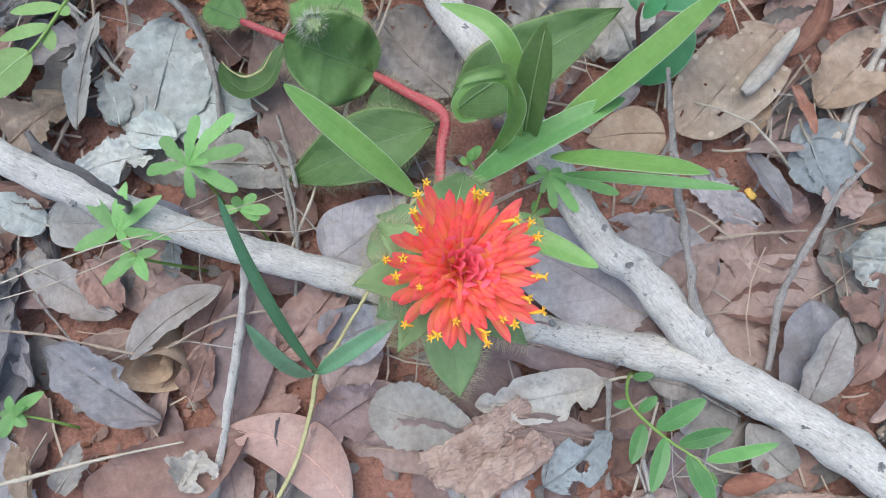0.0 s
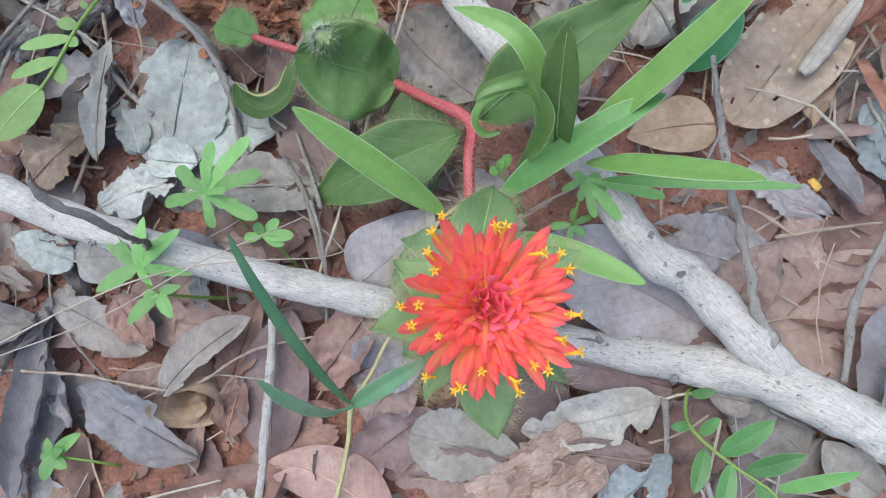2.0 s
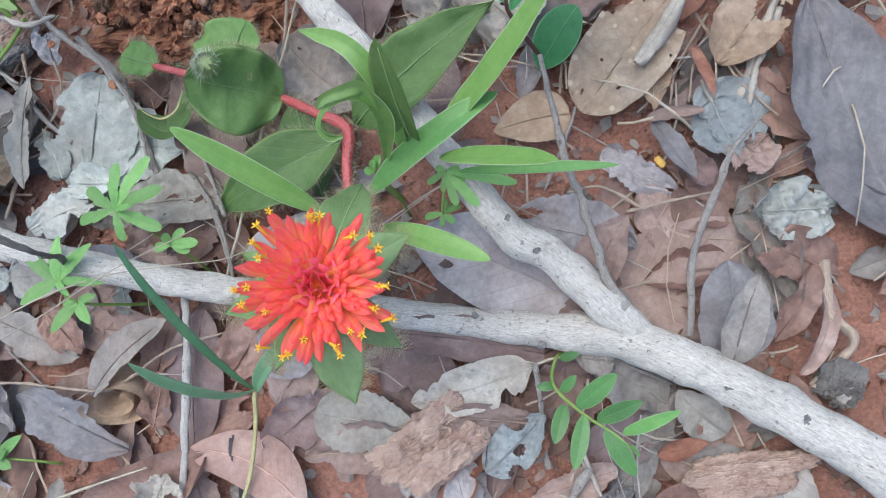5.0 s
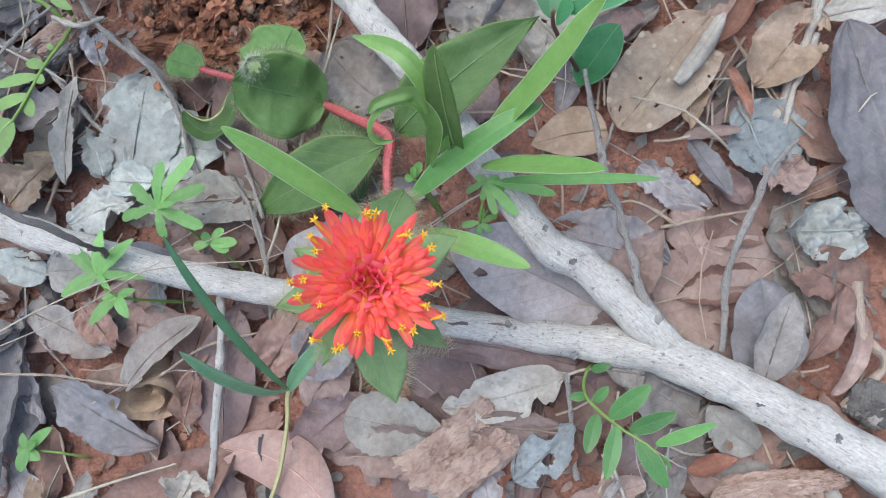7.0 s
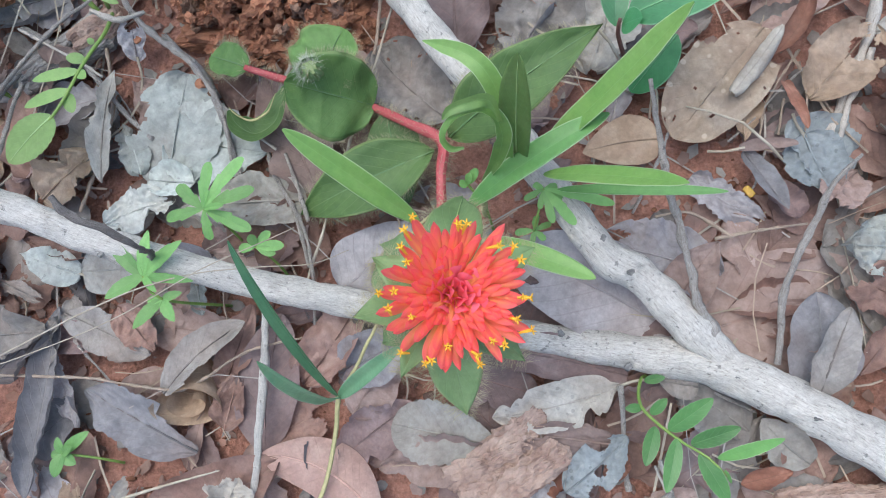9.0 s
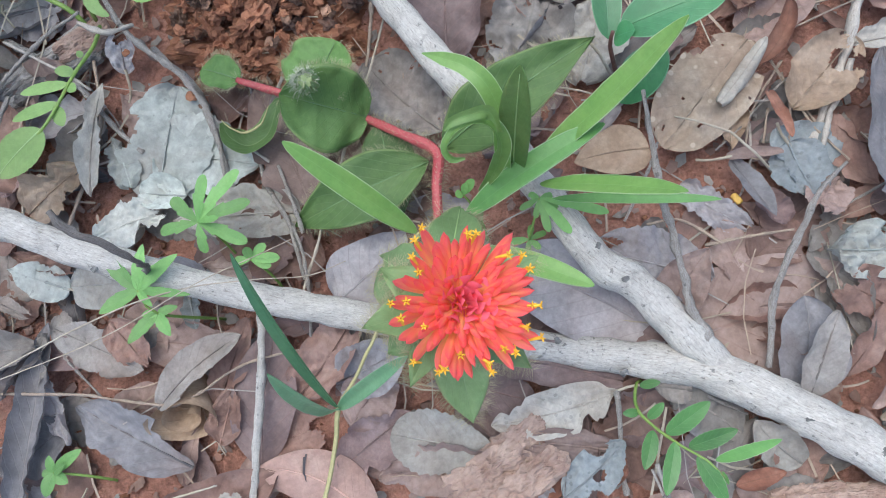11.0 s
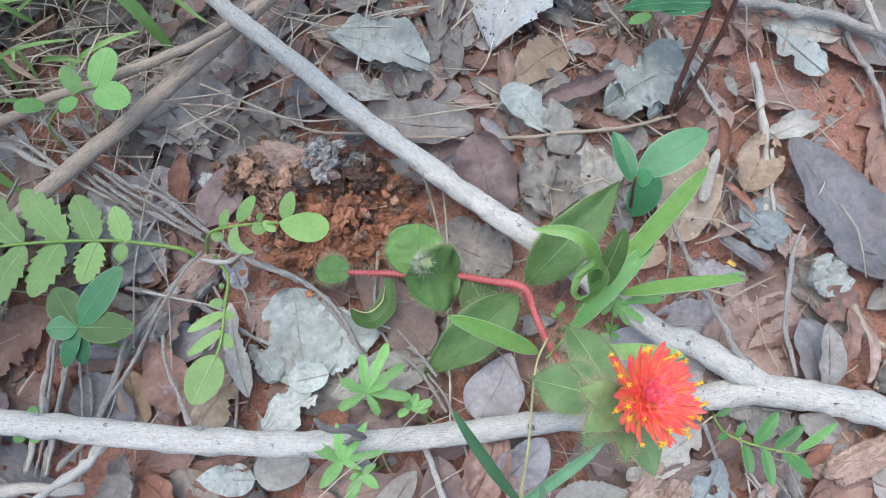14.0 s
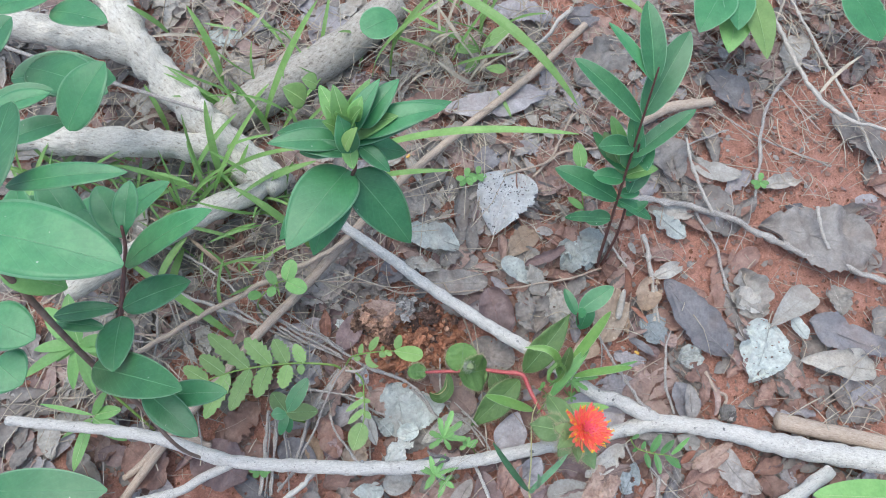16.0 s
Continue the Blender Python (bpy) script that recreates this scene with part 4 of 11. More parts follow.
dead_leaf((0.0692, 0.0033, 0.0070), (-0.0242, 0.0262, 0.0210), 0.0267, "plum", "long plum-grey dry leaf below the branch", "strap", tatter=0.08, arch=0.025, wave=0.087, sway=0.027, curl=0.49, lean=6.3)
dead_leaf((0.0647, -0.0019, 0.0140), (-0.0080, -0.0151, 0.0180), 0.0279, "ivory", "ivory dry leaf torn into teeth at one end", "ellipse", tatter=0.75, wave=0.08, arch=0.045, sway=-0.022, stalk=0.013, lean=-5.4)
dead_leaf((-0.0050, -0.0320, 0.0120), (-0.0660, -0.0150, 0.0140), 0.0380, "pale", "pale grey ribbed dry leaf with toothed edge", "obovate", teeth=12, depth=0.1, wave=0.035, cup=0.12, arch=0.03, sway=0.005, tatter=0.05, lean=7.0)
dead_leaf((-0.0898, -0.0098, 0.0100), (-0.0626, 0.0231, 0.0140), 0.0324, "pink", "pinkish oval dry leaf with smooth edge", "ellipse", tatter=0.04, arch=0.022, wave=0.127, sway=-0.032, lean=1.3)
dead_leaf((-0.0750, -0.0680, 0.0180), (-0.1440, -0.0280, 0.0180), 0.0350, "rose", "smooth pale pink half-moon dry leaf, slightly domed", "ellipse", tatter=0.03, arch=0.03, cup=-0.35, wave=0.012, sway=0.13, lean=7.8)
dead_leaf((-0.1460, -0.0280, 0.0050), (-0.1310, 0.0530, 0.0120), 0.0400, "plum", "reddish brown dry leaf beside a pale twig", "ellipse", tatter=0.05, arch=0.03, wave=0.05, sway=-0.03, lean=-2.0)
dead_leaf((-0.1717, 0.0058, 0.0080), (-0.1509, 0.0606, 0.0080), 0.0258, "brown", "pinkish-brown dry leaf, folded", "ellipse", fold=0.4, tatter=0.3, arch=-0.001, wave=0.071, sway=-0.002, lean=-5.8)
dead_leaf((-0.1214, 0.0107, 0.0050), (-0.0788, 0.0600, 0.0190), 0.0358, "brown", "pinkish dry leaf under the branch", "ellipse", tatter=0.15, arch=0.047, wave=0.119, sway=0.044, curl=0.47, lean=-5.9)
dead_leaf((-0.1437, -0.0177, 0.0040), (-0.1013, -0.0039, 0.0040), 0.0303, "brown", "reddish brown dry leaf half covered", "ellipse", tatter=0.3, arch=0.017, wave=0.055, sway=0.019, curl=0.43, lean=-0.2)
dead_leaf((-0.0990, -0.0340, 0.0060), (-0.0530, -0.0040, 0.0100), 0.0340, "plum", "reddish brown dry leaf with crumbled edge", "ellipse", tatter=0.5, arch=-0.002, wave=0.096, sway=-0.016, curl=0.66, lean=7.4)
dead_leaf((-0.1883, 0.0781, 0.0060), (-0.1829, 0.0563, 0.0100), 0.0141, "silver", "small bluish silver dry leaf under the branch", "ellipse", arch=0.024, wave=0.077, sway=-0.011, stalk=0.02, curl=0.58, lean=4.1)
dead_leaf((-0.3220, 0.0247, 0.0140), (-0.2702, 0.0681, 0.0140), 0.0371, "slate", "grey curved dry leaf with a dark hollow", "ovate", tatter=0.2, arch=0.022, wave=0.11, sway=-0.002, stalk=0.02, curl=0.9, lean=-0.8)
dead_leaf((-0.2240, -0.0720, 0.0120), (-0.1320, -0.0320, 0.0160), 0.0470, "brown", "large brown dry leaf along the bottom litter", "ellipse", tatter=0.08, arch=0.03, wave=0.08, sway=0.046, curl=0.6, lean=-6)
dead_leaf((-0.1660, -0.0600, 0.0240), (-0.1480, -0.0300, 0.0240), 0.0300, "ivory", "white crumbled scrap of dry leaf", "round", tatter=0.5, wave=0.12, curl=0.5, cut=0.62, lean=4.9, bites=((0.8, 0.35, 0.5, 0.12), (-0.9, 0.5, 0.4, 0.1), (0.5, 0.7, 0.3, 0.1)))
dead_leaf((-0.2637, 0.0069, 0.0100), (-0.3077, -0.0208, 0.0100), 0.0330, "slate", "grey-brown dry leaf leaning on a mossy log", "ellipse", tatter=0.4, arch=0.015, wave=0.068, sway=-0.037, lean=4.7)
dead_leaf((-0.2580, -0.0730, 0.0100), (-0.2580, -0.0250, 0.0220), 0.0230, "tan", "tan curled dry leaf with ragged edge", "ellipse", tatter=0.4, wave=0.08, curl=0.9, lean=-20)
dead_leaf((-0.2020, 0.0100, 0.0200), (-0.1500, 0.0490, 0.0230), 0.0260, "grey", "grey-brown dry leaf arched over a rolled one, with a bitten edge", "ellipse", tatter=0.05, wave=0.05, arch=0.10, curl=0.5, lean=-16, bites=((0.95, 0.42, 0.35, 0.13), (0.95, 0.6, 0.25, 0.08)))
rolled_leaf((-0.1860, 0.0020, 0.0200), (0.10, -0.72, 0.69), 0.0235, 1.7, 0.034, "tan", "brown dry leaf wound into a cone", 3)
dead_leaf((-0.2340, 0.0650, 0.0180), (-0.2090, 0.0350, 0.0180), 0.0230, "brown", "brown broken dry leaf lying over a grey one", "ellipse", tatter=0.25, wave=0.08, cut=0.85, lean=-4)
dead_leaf((-0.2440, -0.0650, 0.0080), (-0.2220, -0.0340, 0.0120), 0.0170, "pale", "pale grey dry leaf strip in the litter", "strap", tatter=0.25, wave=0.08, curl=0.5, lean=5)
dead_leaf((-0.0064, -0.0367, 0.0060), (-0.0754, -0.0391, 0.0100), 0.0318, "pink", "pinkish-brown dry leaf under a bark chip", "ellipse", tatter=0.2, arch=0.046, wave=0.106, sway=0.041, curl=0.62, lean=-6.4)
dead_leaf((0.0288, -0.0575, 0.0120), (0.0648, -0.0289, 0.0160), 0.0268, "steel", "blue-grey dry leaf with bitten holes", "ellipse", holes=0.35, tatter=0.3, arch=0.026, wave=0.078, sway=0.028, bites=((-0.9, 0.7, 0.5, 0.12), (0.2, 0.5, 0.22, 0.09), (0.9, 0.3, 0.4, 0.1)), curl=0.3, lean=-8.8)
dead_leaf((0.0583, -0.0339, 0.0100), (-0.0082, -0.0228, 0.0240), 0.0190, "pink", "pale beige narrow dry leaf", "strap", tatter=0.15, arch=0.011, wave=0.111, sway=0.022, lean=-10.8)
dead_leaf((0.1059, -0.0048, 0.0120), (0.0852, -0.0003, 0.0120), 0.0188, "grey", "grey-brown curled dry leaf by the branch", "ovate", arch=0.044, wave=0.076, sway=0.014, curl=0.8, lean=-7.5)
dead_leaf((0.1313, -0.0312, 0.0040), (0.0953, -0.0042, 0.0040), 0.0347, "grey", "grey dry leaf in the shade of the branch", "ellipse", tatter=0.3, arch=0.013, wave=0.075, sway=0.044, curl=0.45, lean=3.7)
dead_leaf((0.1592, -0.0485, 0.0100), (0.1367, -0.0236, 0.0140), 0.0256, "pale", "pale beige dry leaf with a bite at its end", "ellipse", tatter=0.4, arch=0.03, wave=0.059, sway=-0.046, curl=0.77, lean=-9.9)
dead_leaf((0.1214, -0.0567, 0.0140), (0.1473, -0.0512, 0.0180), 0.0165, "rust", "rust-brown curled dry leaf by the branch", "ellipse", tatter=0.3, arch=0.008, wave=0.097, sway=-0.002, curl=1.5, lean=-7.3)
dead_leaf((0.0514, -0.0527, 0.0120), (0.0652, -0.0386, 0.0120), 0.0124, "rust", "small rust-brown dry leaf scrap", "round", arch=0.032, wave=0.117, sway=-0.014, lean=-7.9)
dead_leaf((-0.2620, 0.0900, 0.0120), (-0.2210, 0.0880, 0.0140), 0.0316, "pale", "cream dry leaf with a few round holes under the branch", "round", holes=0.3, hole_size=0.8, tatter=0.05, wave=0.06, arch=0.04, lean=3)
dead_leaf((-0.2630, 0.0880, 0.0120), (-0.3020, 0.1040, 0.0160), 0.0241, "silver", "bluish white scrap of a dry leaf", "ovate", tatter=0.5, wave=0.1, arch=0.06, stalk=0.02)
dead_leaf((-0.3350, 0.1180, 0.0120), (-0.3150, 0.0740, 0.0160), 0.0144, "rust", "rust-red narrow dry leaf in the litter", "ellipse", tatter=0.1, wave=0.08, curl=0.6)
dead_leaf((-0.3290, 0.0530, 0.0140), (-0.2780, 0.0520, 0.0220), 0.0385, "grey", "pale grey dry leaf bent up at its edges", "ovate", tatter=0.15, wave=0.14, arch=0.1, curl=0.5)
dead_leaf((-0.2730, 0.0640, 0.0120), (-0.2140, 0.0340, 0.0140), 0.0290, "grey", "long grey dry leaf with a crumpled end", "ellipse", tatter=0.12, wave=0.09, curl=0.3)
dead_leaf((-0.3210, 0.0890, 0.0120), (-0.2850, 0.0720, 0.0160), 0.0124, "grey", "narrow grey dry leaf with ragged teeth", "ellipse", tatter=0.6, wave=0.1)
dead_leaf((-0.2930, 0.0230, 0.0100), (-0.2760, 0.0620, 0.0160), 0.0220, "grey", "grey dry leaf with a curled rim among straw", "ellipse", tatter=0.3, wave=0.14, curl=0.5)
dead_leaf((-0.2150, 0.0430, 0.0140), (-0.2290, 0.0690, 0.0160), 0.0138, "pale", "small pale scrap of a dry leaf", "ovate", tatter=0.5, wave=0.1)
dead_leaf((-0.2060, 0.1390, 0.0100), (-0.1890, 0.2140, 0.0160), 0.0640, "silver", "large silvery dry leaf, mottled and torn at its edge", "round", tatter=0.18, holes=0.2, wave=0.05, cup=0.05, arch=0.03, bites=((-0.95, 0.55, 0.3, 0.16),))
dead_leaf((-0.2060, 0.1720, 0.0130), (-0.1380, 0.1560, 0.0130), 0.0600, "silver", "silvery dry leaf lobe with a toothed edge and pointed tip", "ovate", teeth=13, depth=0.12, tatter=0.1, wave=0.05, cup=0.05)
dead_leaf((0.1880, 0.1540, 0.0120), (0.2270, 0.1920, 0.0220), 0.0406, "tan", "tan dry leaf with a large hole eaten through", "ellipse", tatter=0.08, wave=0.07, arch=0.08, curl=0.4, bites=((0.25, 0.68, 0.45, 0.13), (0.9, 0.75, 0.4, 0.08)))
dead_leaf((0.1690, 0.2010, 0.0120), (0.1090, 0.1370, 0.0160), 0.0510, "freckled", "tan-grey dry leaf with pale spots and insect holes", "round", holes=0.4, hole_size=0.7, tatter=0.05, wave=0.06, arch=0.05, bites=((-0.9, 0.12, 0.35, 0.1), (0.95, 0.25, 0.25, 0.12)))
dead_leaf((-0.1850, -0.0250, 0.0120), (-0.2540, 0.0160, 0.0160), 0.0334, "slate", "large slate-grey dry leaf with folded midrib", "ellipse", fold=0.35, tatter=0.2, wave=0.08, arch=0.04, bites=((0.9, 0.2, 0.5, 0.22),))
dead_leaf((-0.1690, -0.0130, 0.0100), (-0.1560, 0.0230, 0.0160), 0.0211, "brown", "reddish brown dry leaf beside the rolled one", "ovate", tatter=0.2, wave=0.1, curl=0.4)

# ---- dry leaves further out ----
dead_leaf((-0.1706, 0.4097, 0.0060), (-0.2857, 0.3939, 0.0060), 0.0747, "grey", "large dark grey-brown dry leaf under a stick", "ellipse", teeth=16, depth=0.08, tatter=0.1, arch=0.069, wave=0.08, sway=-0.002, lean=-6.8)
dead_leaf((-0.3414, 0.3279, 0.0060), (-0.2366, 0.3349, 0.0060), 0.0568, "lilac", "large lilac-grey dry leaf under bare twigs", "ellipse", tatter=0.15, arch=0.03, wave=0.124, sway=0.006, lean=0.9)
dead_leaf((-0.2718, 0.2915, 0.0080), (-0.3194, 0.2807, 0.0120), 0.0492, "lilac", "lilac-grey dry leaf with a torn notch", "ellipse", tatter=0.4, arch=0.002, wave=0.058, sway=-0.019, lean=-10.6)
dead_leaf((-0.2425, 0.2922, 0.0100), (-0.1902, 0.3284, 0.0190), 0.0328, "plum", "plum-coloured dry leaf under the stump", "ellipse", tatter=0.05, arch=0.036, wave=0.106, sway=-0.006, lean=6.9)
dead_leaf((-0.2540, 0.3135, 0.0080), (-0.2378, 0.3540, 0.0220), 0.0191, "rust", "rust-brown dry leaf scrap", "ellipse", tatter=0.3, arch=0.02, wave=0.11, sway=0.006, curl=0.74, lean=1.8)
dead_leaf((-0.2298, 0.3206, 0.0140), (-0.2227, 0.3423, 0.0140), 0.0143, "white", "white bitten scrap of dry leaf", "ellipse", tatter=0.8, arch=0.03, wave=0.107, sway=0.034, stalk=0.021, curl=0.36, lean=7.8)
dead_leaf((-0.2278, 0.2295, 0.0100), (-0.2248, 0.2563, 0.0240), 0.0203, "lilac", "small lilac-grey dry leaf", "ellipse", tatter=0.2, arch=-0.008, wave=0.11, sway=-0.029, stalk=0.022, curl=0.53, lean=5.6)
dead_leaf((-0.3712, 0.2048, 0.0060), (-0.3296, 0.1637, 0.0150), 0.0406, "slate", "dark grey dry leaf behind the branch", "ellipse", tatter=0.1, arch=0.002, wave=0.05, sway=-0.005, curl=0.65, lean=2.3)
dead_leaf((-0.3275, 0.1568, 0.0100), (-0.3275, 0.2012, 0.0100), 0.0239, "tan", "brown-tan dry leaf with dark specks", "ellipse", tatter=0.1, arch=0.03, wave=0.08, sway=-0.042, lean=9.6)
dead_leaf((-0.2985, 0.1543, 0.0120), (-0.3007, 0.2123, 0.0210), 0.0348, "brown", "reddish brown dry leaf leaning on twigs", "ellipse", fold=0.3, tatter=0.3, arch=0.004, wave=0.124, sway=0.024, stalk=0.015, lean=-7.0)
dead_leaf((-0.3075, 0.2154, 0.0080), (-0.2610, 0.2337, 0.0220), 0.0359, "pink", "pinkish-brown dry leaf in the litter", "ellipse", tatter=0.3, arch=0.048, wave=0.119, sway=0.009, curl=0.47, lean=-8.7)
dead_leaf((-0.3680, 0.1063, 0.0100), (-0.3426, 0.1395, 0.0240), 0.0279, "grey", "grey-brown torn dry leaf on litter", "ellipse", tatter=0.5, arch=0.024, wave=0.112, sway=0.04, stalk=0.017, curl=0.72, lean=7.3)
dead_leaf((-0.3413, 0.1192, 0.0100), (-0.3202, 0.0892, 0.0240), 0.0222, "rust", "rust-brown dry leaf in the litter", "ellipse", tatter=0.2, arch=0.014, wave=0.111, sway=-0.041, lean=-3.9)
dead_leaf((0.3097, 0.2260, 0.0100), (0.2875, 0.2867, 0.0100), 0.0330, "silver", "silver-grey narrow dry leaf", "lance", tatter=0.3, arch=0.05, wave=0.105, sway=-0.039, lean=-5.7)
dead_leaf((0.2281, 0.1899, 0.0120), (0.2821, 0.1879, 0.0120), 0.0255, "pale", "pale beige bent dry leaf", "ellipse", tatter=0.3, arch=0.1, wave=0.095, sway=-0.003, curl=0.65, lean=-5.2)
dead_leaf((0.1719, 0.1823, 0.0160), (0.1950, 0.2193, 0.0200), 0.0173, "rust", "rust-brown hooked dry leaf", "strap", sway=0.1, arch=0.008, wave=0.069, curl=1.5, lean=-9.0)
dead_leaf((0.3456, 0.2547, 0.0080), (0.2940, 0.2857, 0.0080), 0.0269, "pale", "pale beige dry leaf on red soil", "lance", tatter=0.2, arch=0.067, wave=0.058, sway=-0.021, curl=0.39, lean=-7.4)
dead_leaf((0.3503, 0.0716, 0.0100), (0.3201, 0.1188, 0.0190), 0.0398, "pale", "pale beige dry leaf, notched", "obovate", tatter=0.3, arch=-0.006, wave=0.073, sway=0.045, curl=0.59, lean=2.9)
dead_leaf((0.0420, 0.3570, 0.0100), (0.1260, 0.4300, 0.0150), 0.0950, "spotted", "bone-white dry leaf riddled with small dark holes", "obovate", holes=0.42, hole_size=0.42, tatter=0.2, stalk=0.028, nu=30, nv=44, cup=0.2, arch=0.062, wave=0.073, sway=-0.048, lean=-9.7)
dead_leaf((0.3481, 0.0560, 0.0140), (0.2718, -0.0058, 0.0140), 0.0726, "silver", "white dry leaf riddled with holes, half eaten away", "ovate", holes=0.42, hole_size=0.42, tatter=0.3, stalk=0.02, nu=30, nv=44, arch=0.028, wave=0.124, sway=-0.035, lean=2.6)
dead_leaf((0.0665, 0.4652, 0.0080), (0.1267, 0.4853, 0.0120), 0.0382, "slate", "slate-grey oval dry leaf on soil", "ellipse", tatter=0.1, arch=0.066, wave=0.091, sway=-0.037, lean=-0.2)
dead_leaf((0.0695, 0.5859, 0.0100), (0.2385, 0.5455, 0.0140), 0.0543, "lilac", "long lilac-brown dry leaf by a stick", "ellipse", tatter=0.1, sway=0.05, arch=0.056, wave=0.082, lean=-4.6)
dead_leaf((0.2923, 0.5402, 0.0080), (0.4303, 0.5817, 0.0080), 0.0791, "grey", "grey-brown torn dry leaf on litter", "ellipse", tatter=0.4, holes=0.3, arch=0.052, wave=0.087, sway=0.024, lean=1.3)
dead_leaf((0.2280, 0.7332, 0.0100), (0.3213, 0.6771, 0.0100), 0.0572, "lilac", "lilac-grey dry leaf with a dark midrib", "ellipse", tatter=0.2, arch=0.028, wave=0.114, sway=-0.043, lean=-2.8)
dead_leaf((0.3393, 0.6697, 0.0120), (0.4191, 0.6225, 0.0260), 0.0443, "slate", "dark slate-grey dry leaf by a stick", "ellipse", arch=-0.005, wave=0.056, sway=0.016, lean=4.5)
dead_leaf((0.3511, 0.3144, 0.0060), (0.3549, 0.4077, 0.0200), 0.0660, "grey", "grey-brown dry leaf behind the sapling", "ellipse", tatter=0.1, arch=0.037, wave=0.126, sway=-0.032, curl=0.77, lean=10.8)
dead_leaf((0.5078, 0.4675, 0.0080), (0.5284, 0.3680, 0.0120), 0.0590, "slate", "slate-grey dry leaf with a red-brown edge", "ellipse", arch=0.007, wave=0.058, sway=0.021, curl=0.76, lean=4.2)
dead_leaf((0.4486, 0.2777, 0.0100), (0.3817, 0.3246, 0.0140), 0.0327, "pale", "pale beige dry leaf on the litter", "lance", arch=0.011, wave=0.069, sway=-0.007, lean=5.9)
dead_leaf((0.3867, 0.1999, 0.0080), (0.3554, 0.3157, 0.0080), 0.0697, "grey", "large grey dry leaf on red soil", "ovate", tatter=0.2, arch=-0.007, wave=0.092, sway=0.018, lean=4.0)
dead_leaf((0.4290, 0.1947, 0.0080), (0.5501, 0.0784, 0.0170), 0.1188, "grey", "large grey ribbed dry leaf with toothed edge", "obovate", teeth=14, depth=0.1, wave=0.1, tatter=0.1, arch=0.054, sway=-0.002, curl=0.27, lean=-5.7)
dead_leaf((0.3558, 0.1458, 0.0100), (0.3364, 0.0685, 0.0100), 0.0665, "pale", "pale beige dry leaf, rounded and notched", "obovate", tatter=0.3, arch=0.046, wave=0.101, sway=-0.011, curl=0.58, lean=-5.1)
dead_leaf((0.3409, 0.0488, 0.0180), (0.4311, 0.0677, 0.0180), 0.0454, "pale", "pale beige spoon-shaped dry leaf", "spoon", tatter=0.05, arch=0.027, wave=0.05, sway=-0.019, curl=0.5, lean=-10.9)
dead_leaf((0.4511, -0.0690, 0.0080), (0.3543, -0.0092, 0.0220), 0.0529, "ivory", "ivory dry leaf lying flat on red soil", "ovate", tatter=0.05, stalk=0.01, arch=0.05, wave=0.087, sway=-0.025, curl=0.7, lean=7.2)
dead_leaf((0.4052, 0.0321, 0.0100), (0.4833, -0.0616, 0.0190), 0.0552, "slate", "slate-grey dry leaf with curled edge", "ovate", tatter=0.2, arch=0.03, wave=0.127, sway=0.033, curl=0.5, lean=-4.6)
dead_leaf((0.1999, 0.1020, 0.0060), (0.1753, 0.1421, 0.0150), 0.0461, "steel", "blue-grey broken dry leaf with a torn edge", "ellipse", tatter=0.25, arch=0.018, wave=0.05, sway=0.05, curl=0.45, lean=8.0)
dead_leaf((0.4552, 0.0180, 0.0100), (0.4691, 0.0653, 0.0100), 0.0426, "pale", "pale dry leaf end with a long stalk", "obovate", tatter=0.2, stalk=0.02, arch=0.048, wave=0.095, sway=0.045, curl=0.52, lean=1.1)
dead_leaf((0.6760, 0.2028, 0.0080), (0.6494, 0.3117, 0.0080), 0.0596, "grey", "grey-brown dry leaf among straw", "ellipse", tatter=0.2, arch=0.02, wave=0.094, sway=0.042, curl=0.35, lean=-1.9)
dead_leaf((0.1826, -0.0672, 0.0080), (0.2013, -0.1377, 0.0120), 0.0376, "grey", "grey curved dry leaf strip", "strap", sway=0.12, arch=0.023, wave=0.102, lean=-1.6)
dead_leaf((0.4712, 0.2483, 0.0080), (0.5351, 0.2294, 0.0080), 0.0290, "pale", "pale dry leaf on red soil", "ellipse", arch=0.011, wave=0.126, sway=-0.019, curl=0.69, lean=-7.0)
dead_leaf((0.3883, 0.0115, 0.0100), (0.3818, 0.0528, 0.0140), 0.0252, "silver", "small silvery dry leaf scrap", "ellipse", arch=0.021, wave=0.064, sway=-0.044, curl=0.65, lean=3.8)
dead_leaf((0.1195, 0.2958, 0.0100), (0.1570, 0.2476, 0.0100), 0.0519, "silver", "silvery crumpled dry leaf by the sapling", "ellipse", tatter=0.4, wave=0.2, arch=0.068, sway=-0.03, curl=0.68, lean=-8.5)
dead_leaf((0.0744, 0.2574, 0.0080), (0.0768, 0.3167, 0.0080), 0.0474, "pale", "pale beige dry leaf on the litter", "ellipse", tatter=0.3, arch=0.003, wave=0.12, sway=-0.033, curl=0.72, lean=-7.3)
dead_leaf((-0.0056, 0.6186, 0.0080), (0.1137, 0.5869, 0.0080), 0.0560, "brown", "reddish brown dry leaf by a stick", "ellipse", tatter=0.2, arch=0.017, wave=0.055, sway=0.019, curl=0.43, lean=-0.2)
dead_leaf((-0.0805, 0.4531, 0.0080), (-0.0081, 0.4619, 0.0080), 0.0443, "grey", "grey-brown dry leaf on the litter", "ellipse", tatter=0.3, arch=0.042, wave=0.114, sway=0.01, curl=0.37, lean=7.7)
dead_leaf((-0.2166, 0.3565, 0.0060), (-0.2233, 0.4285, 0.0060), 0.0764, "grey", "grey-brown dry leaf below the long stick", "ellipse", tatter=0.2, arch=0.017, wave=0.081, sway=0.001, lean=-9.8)
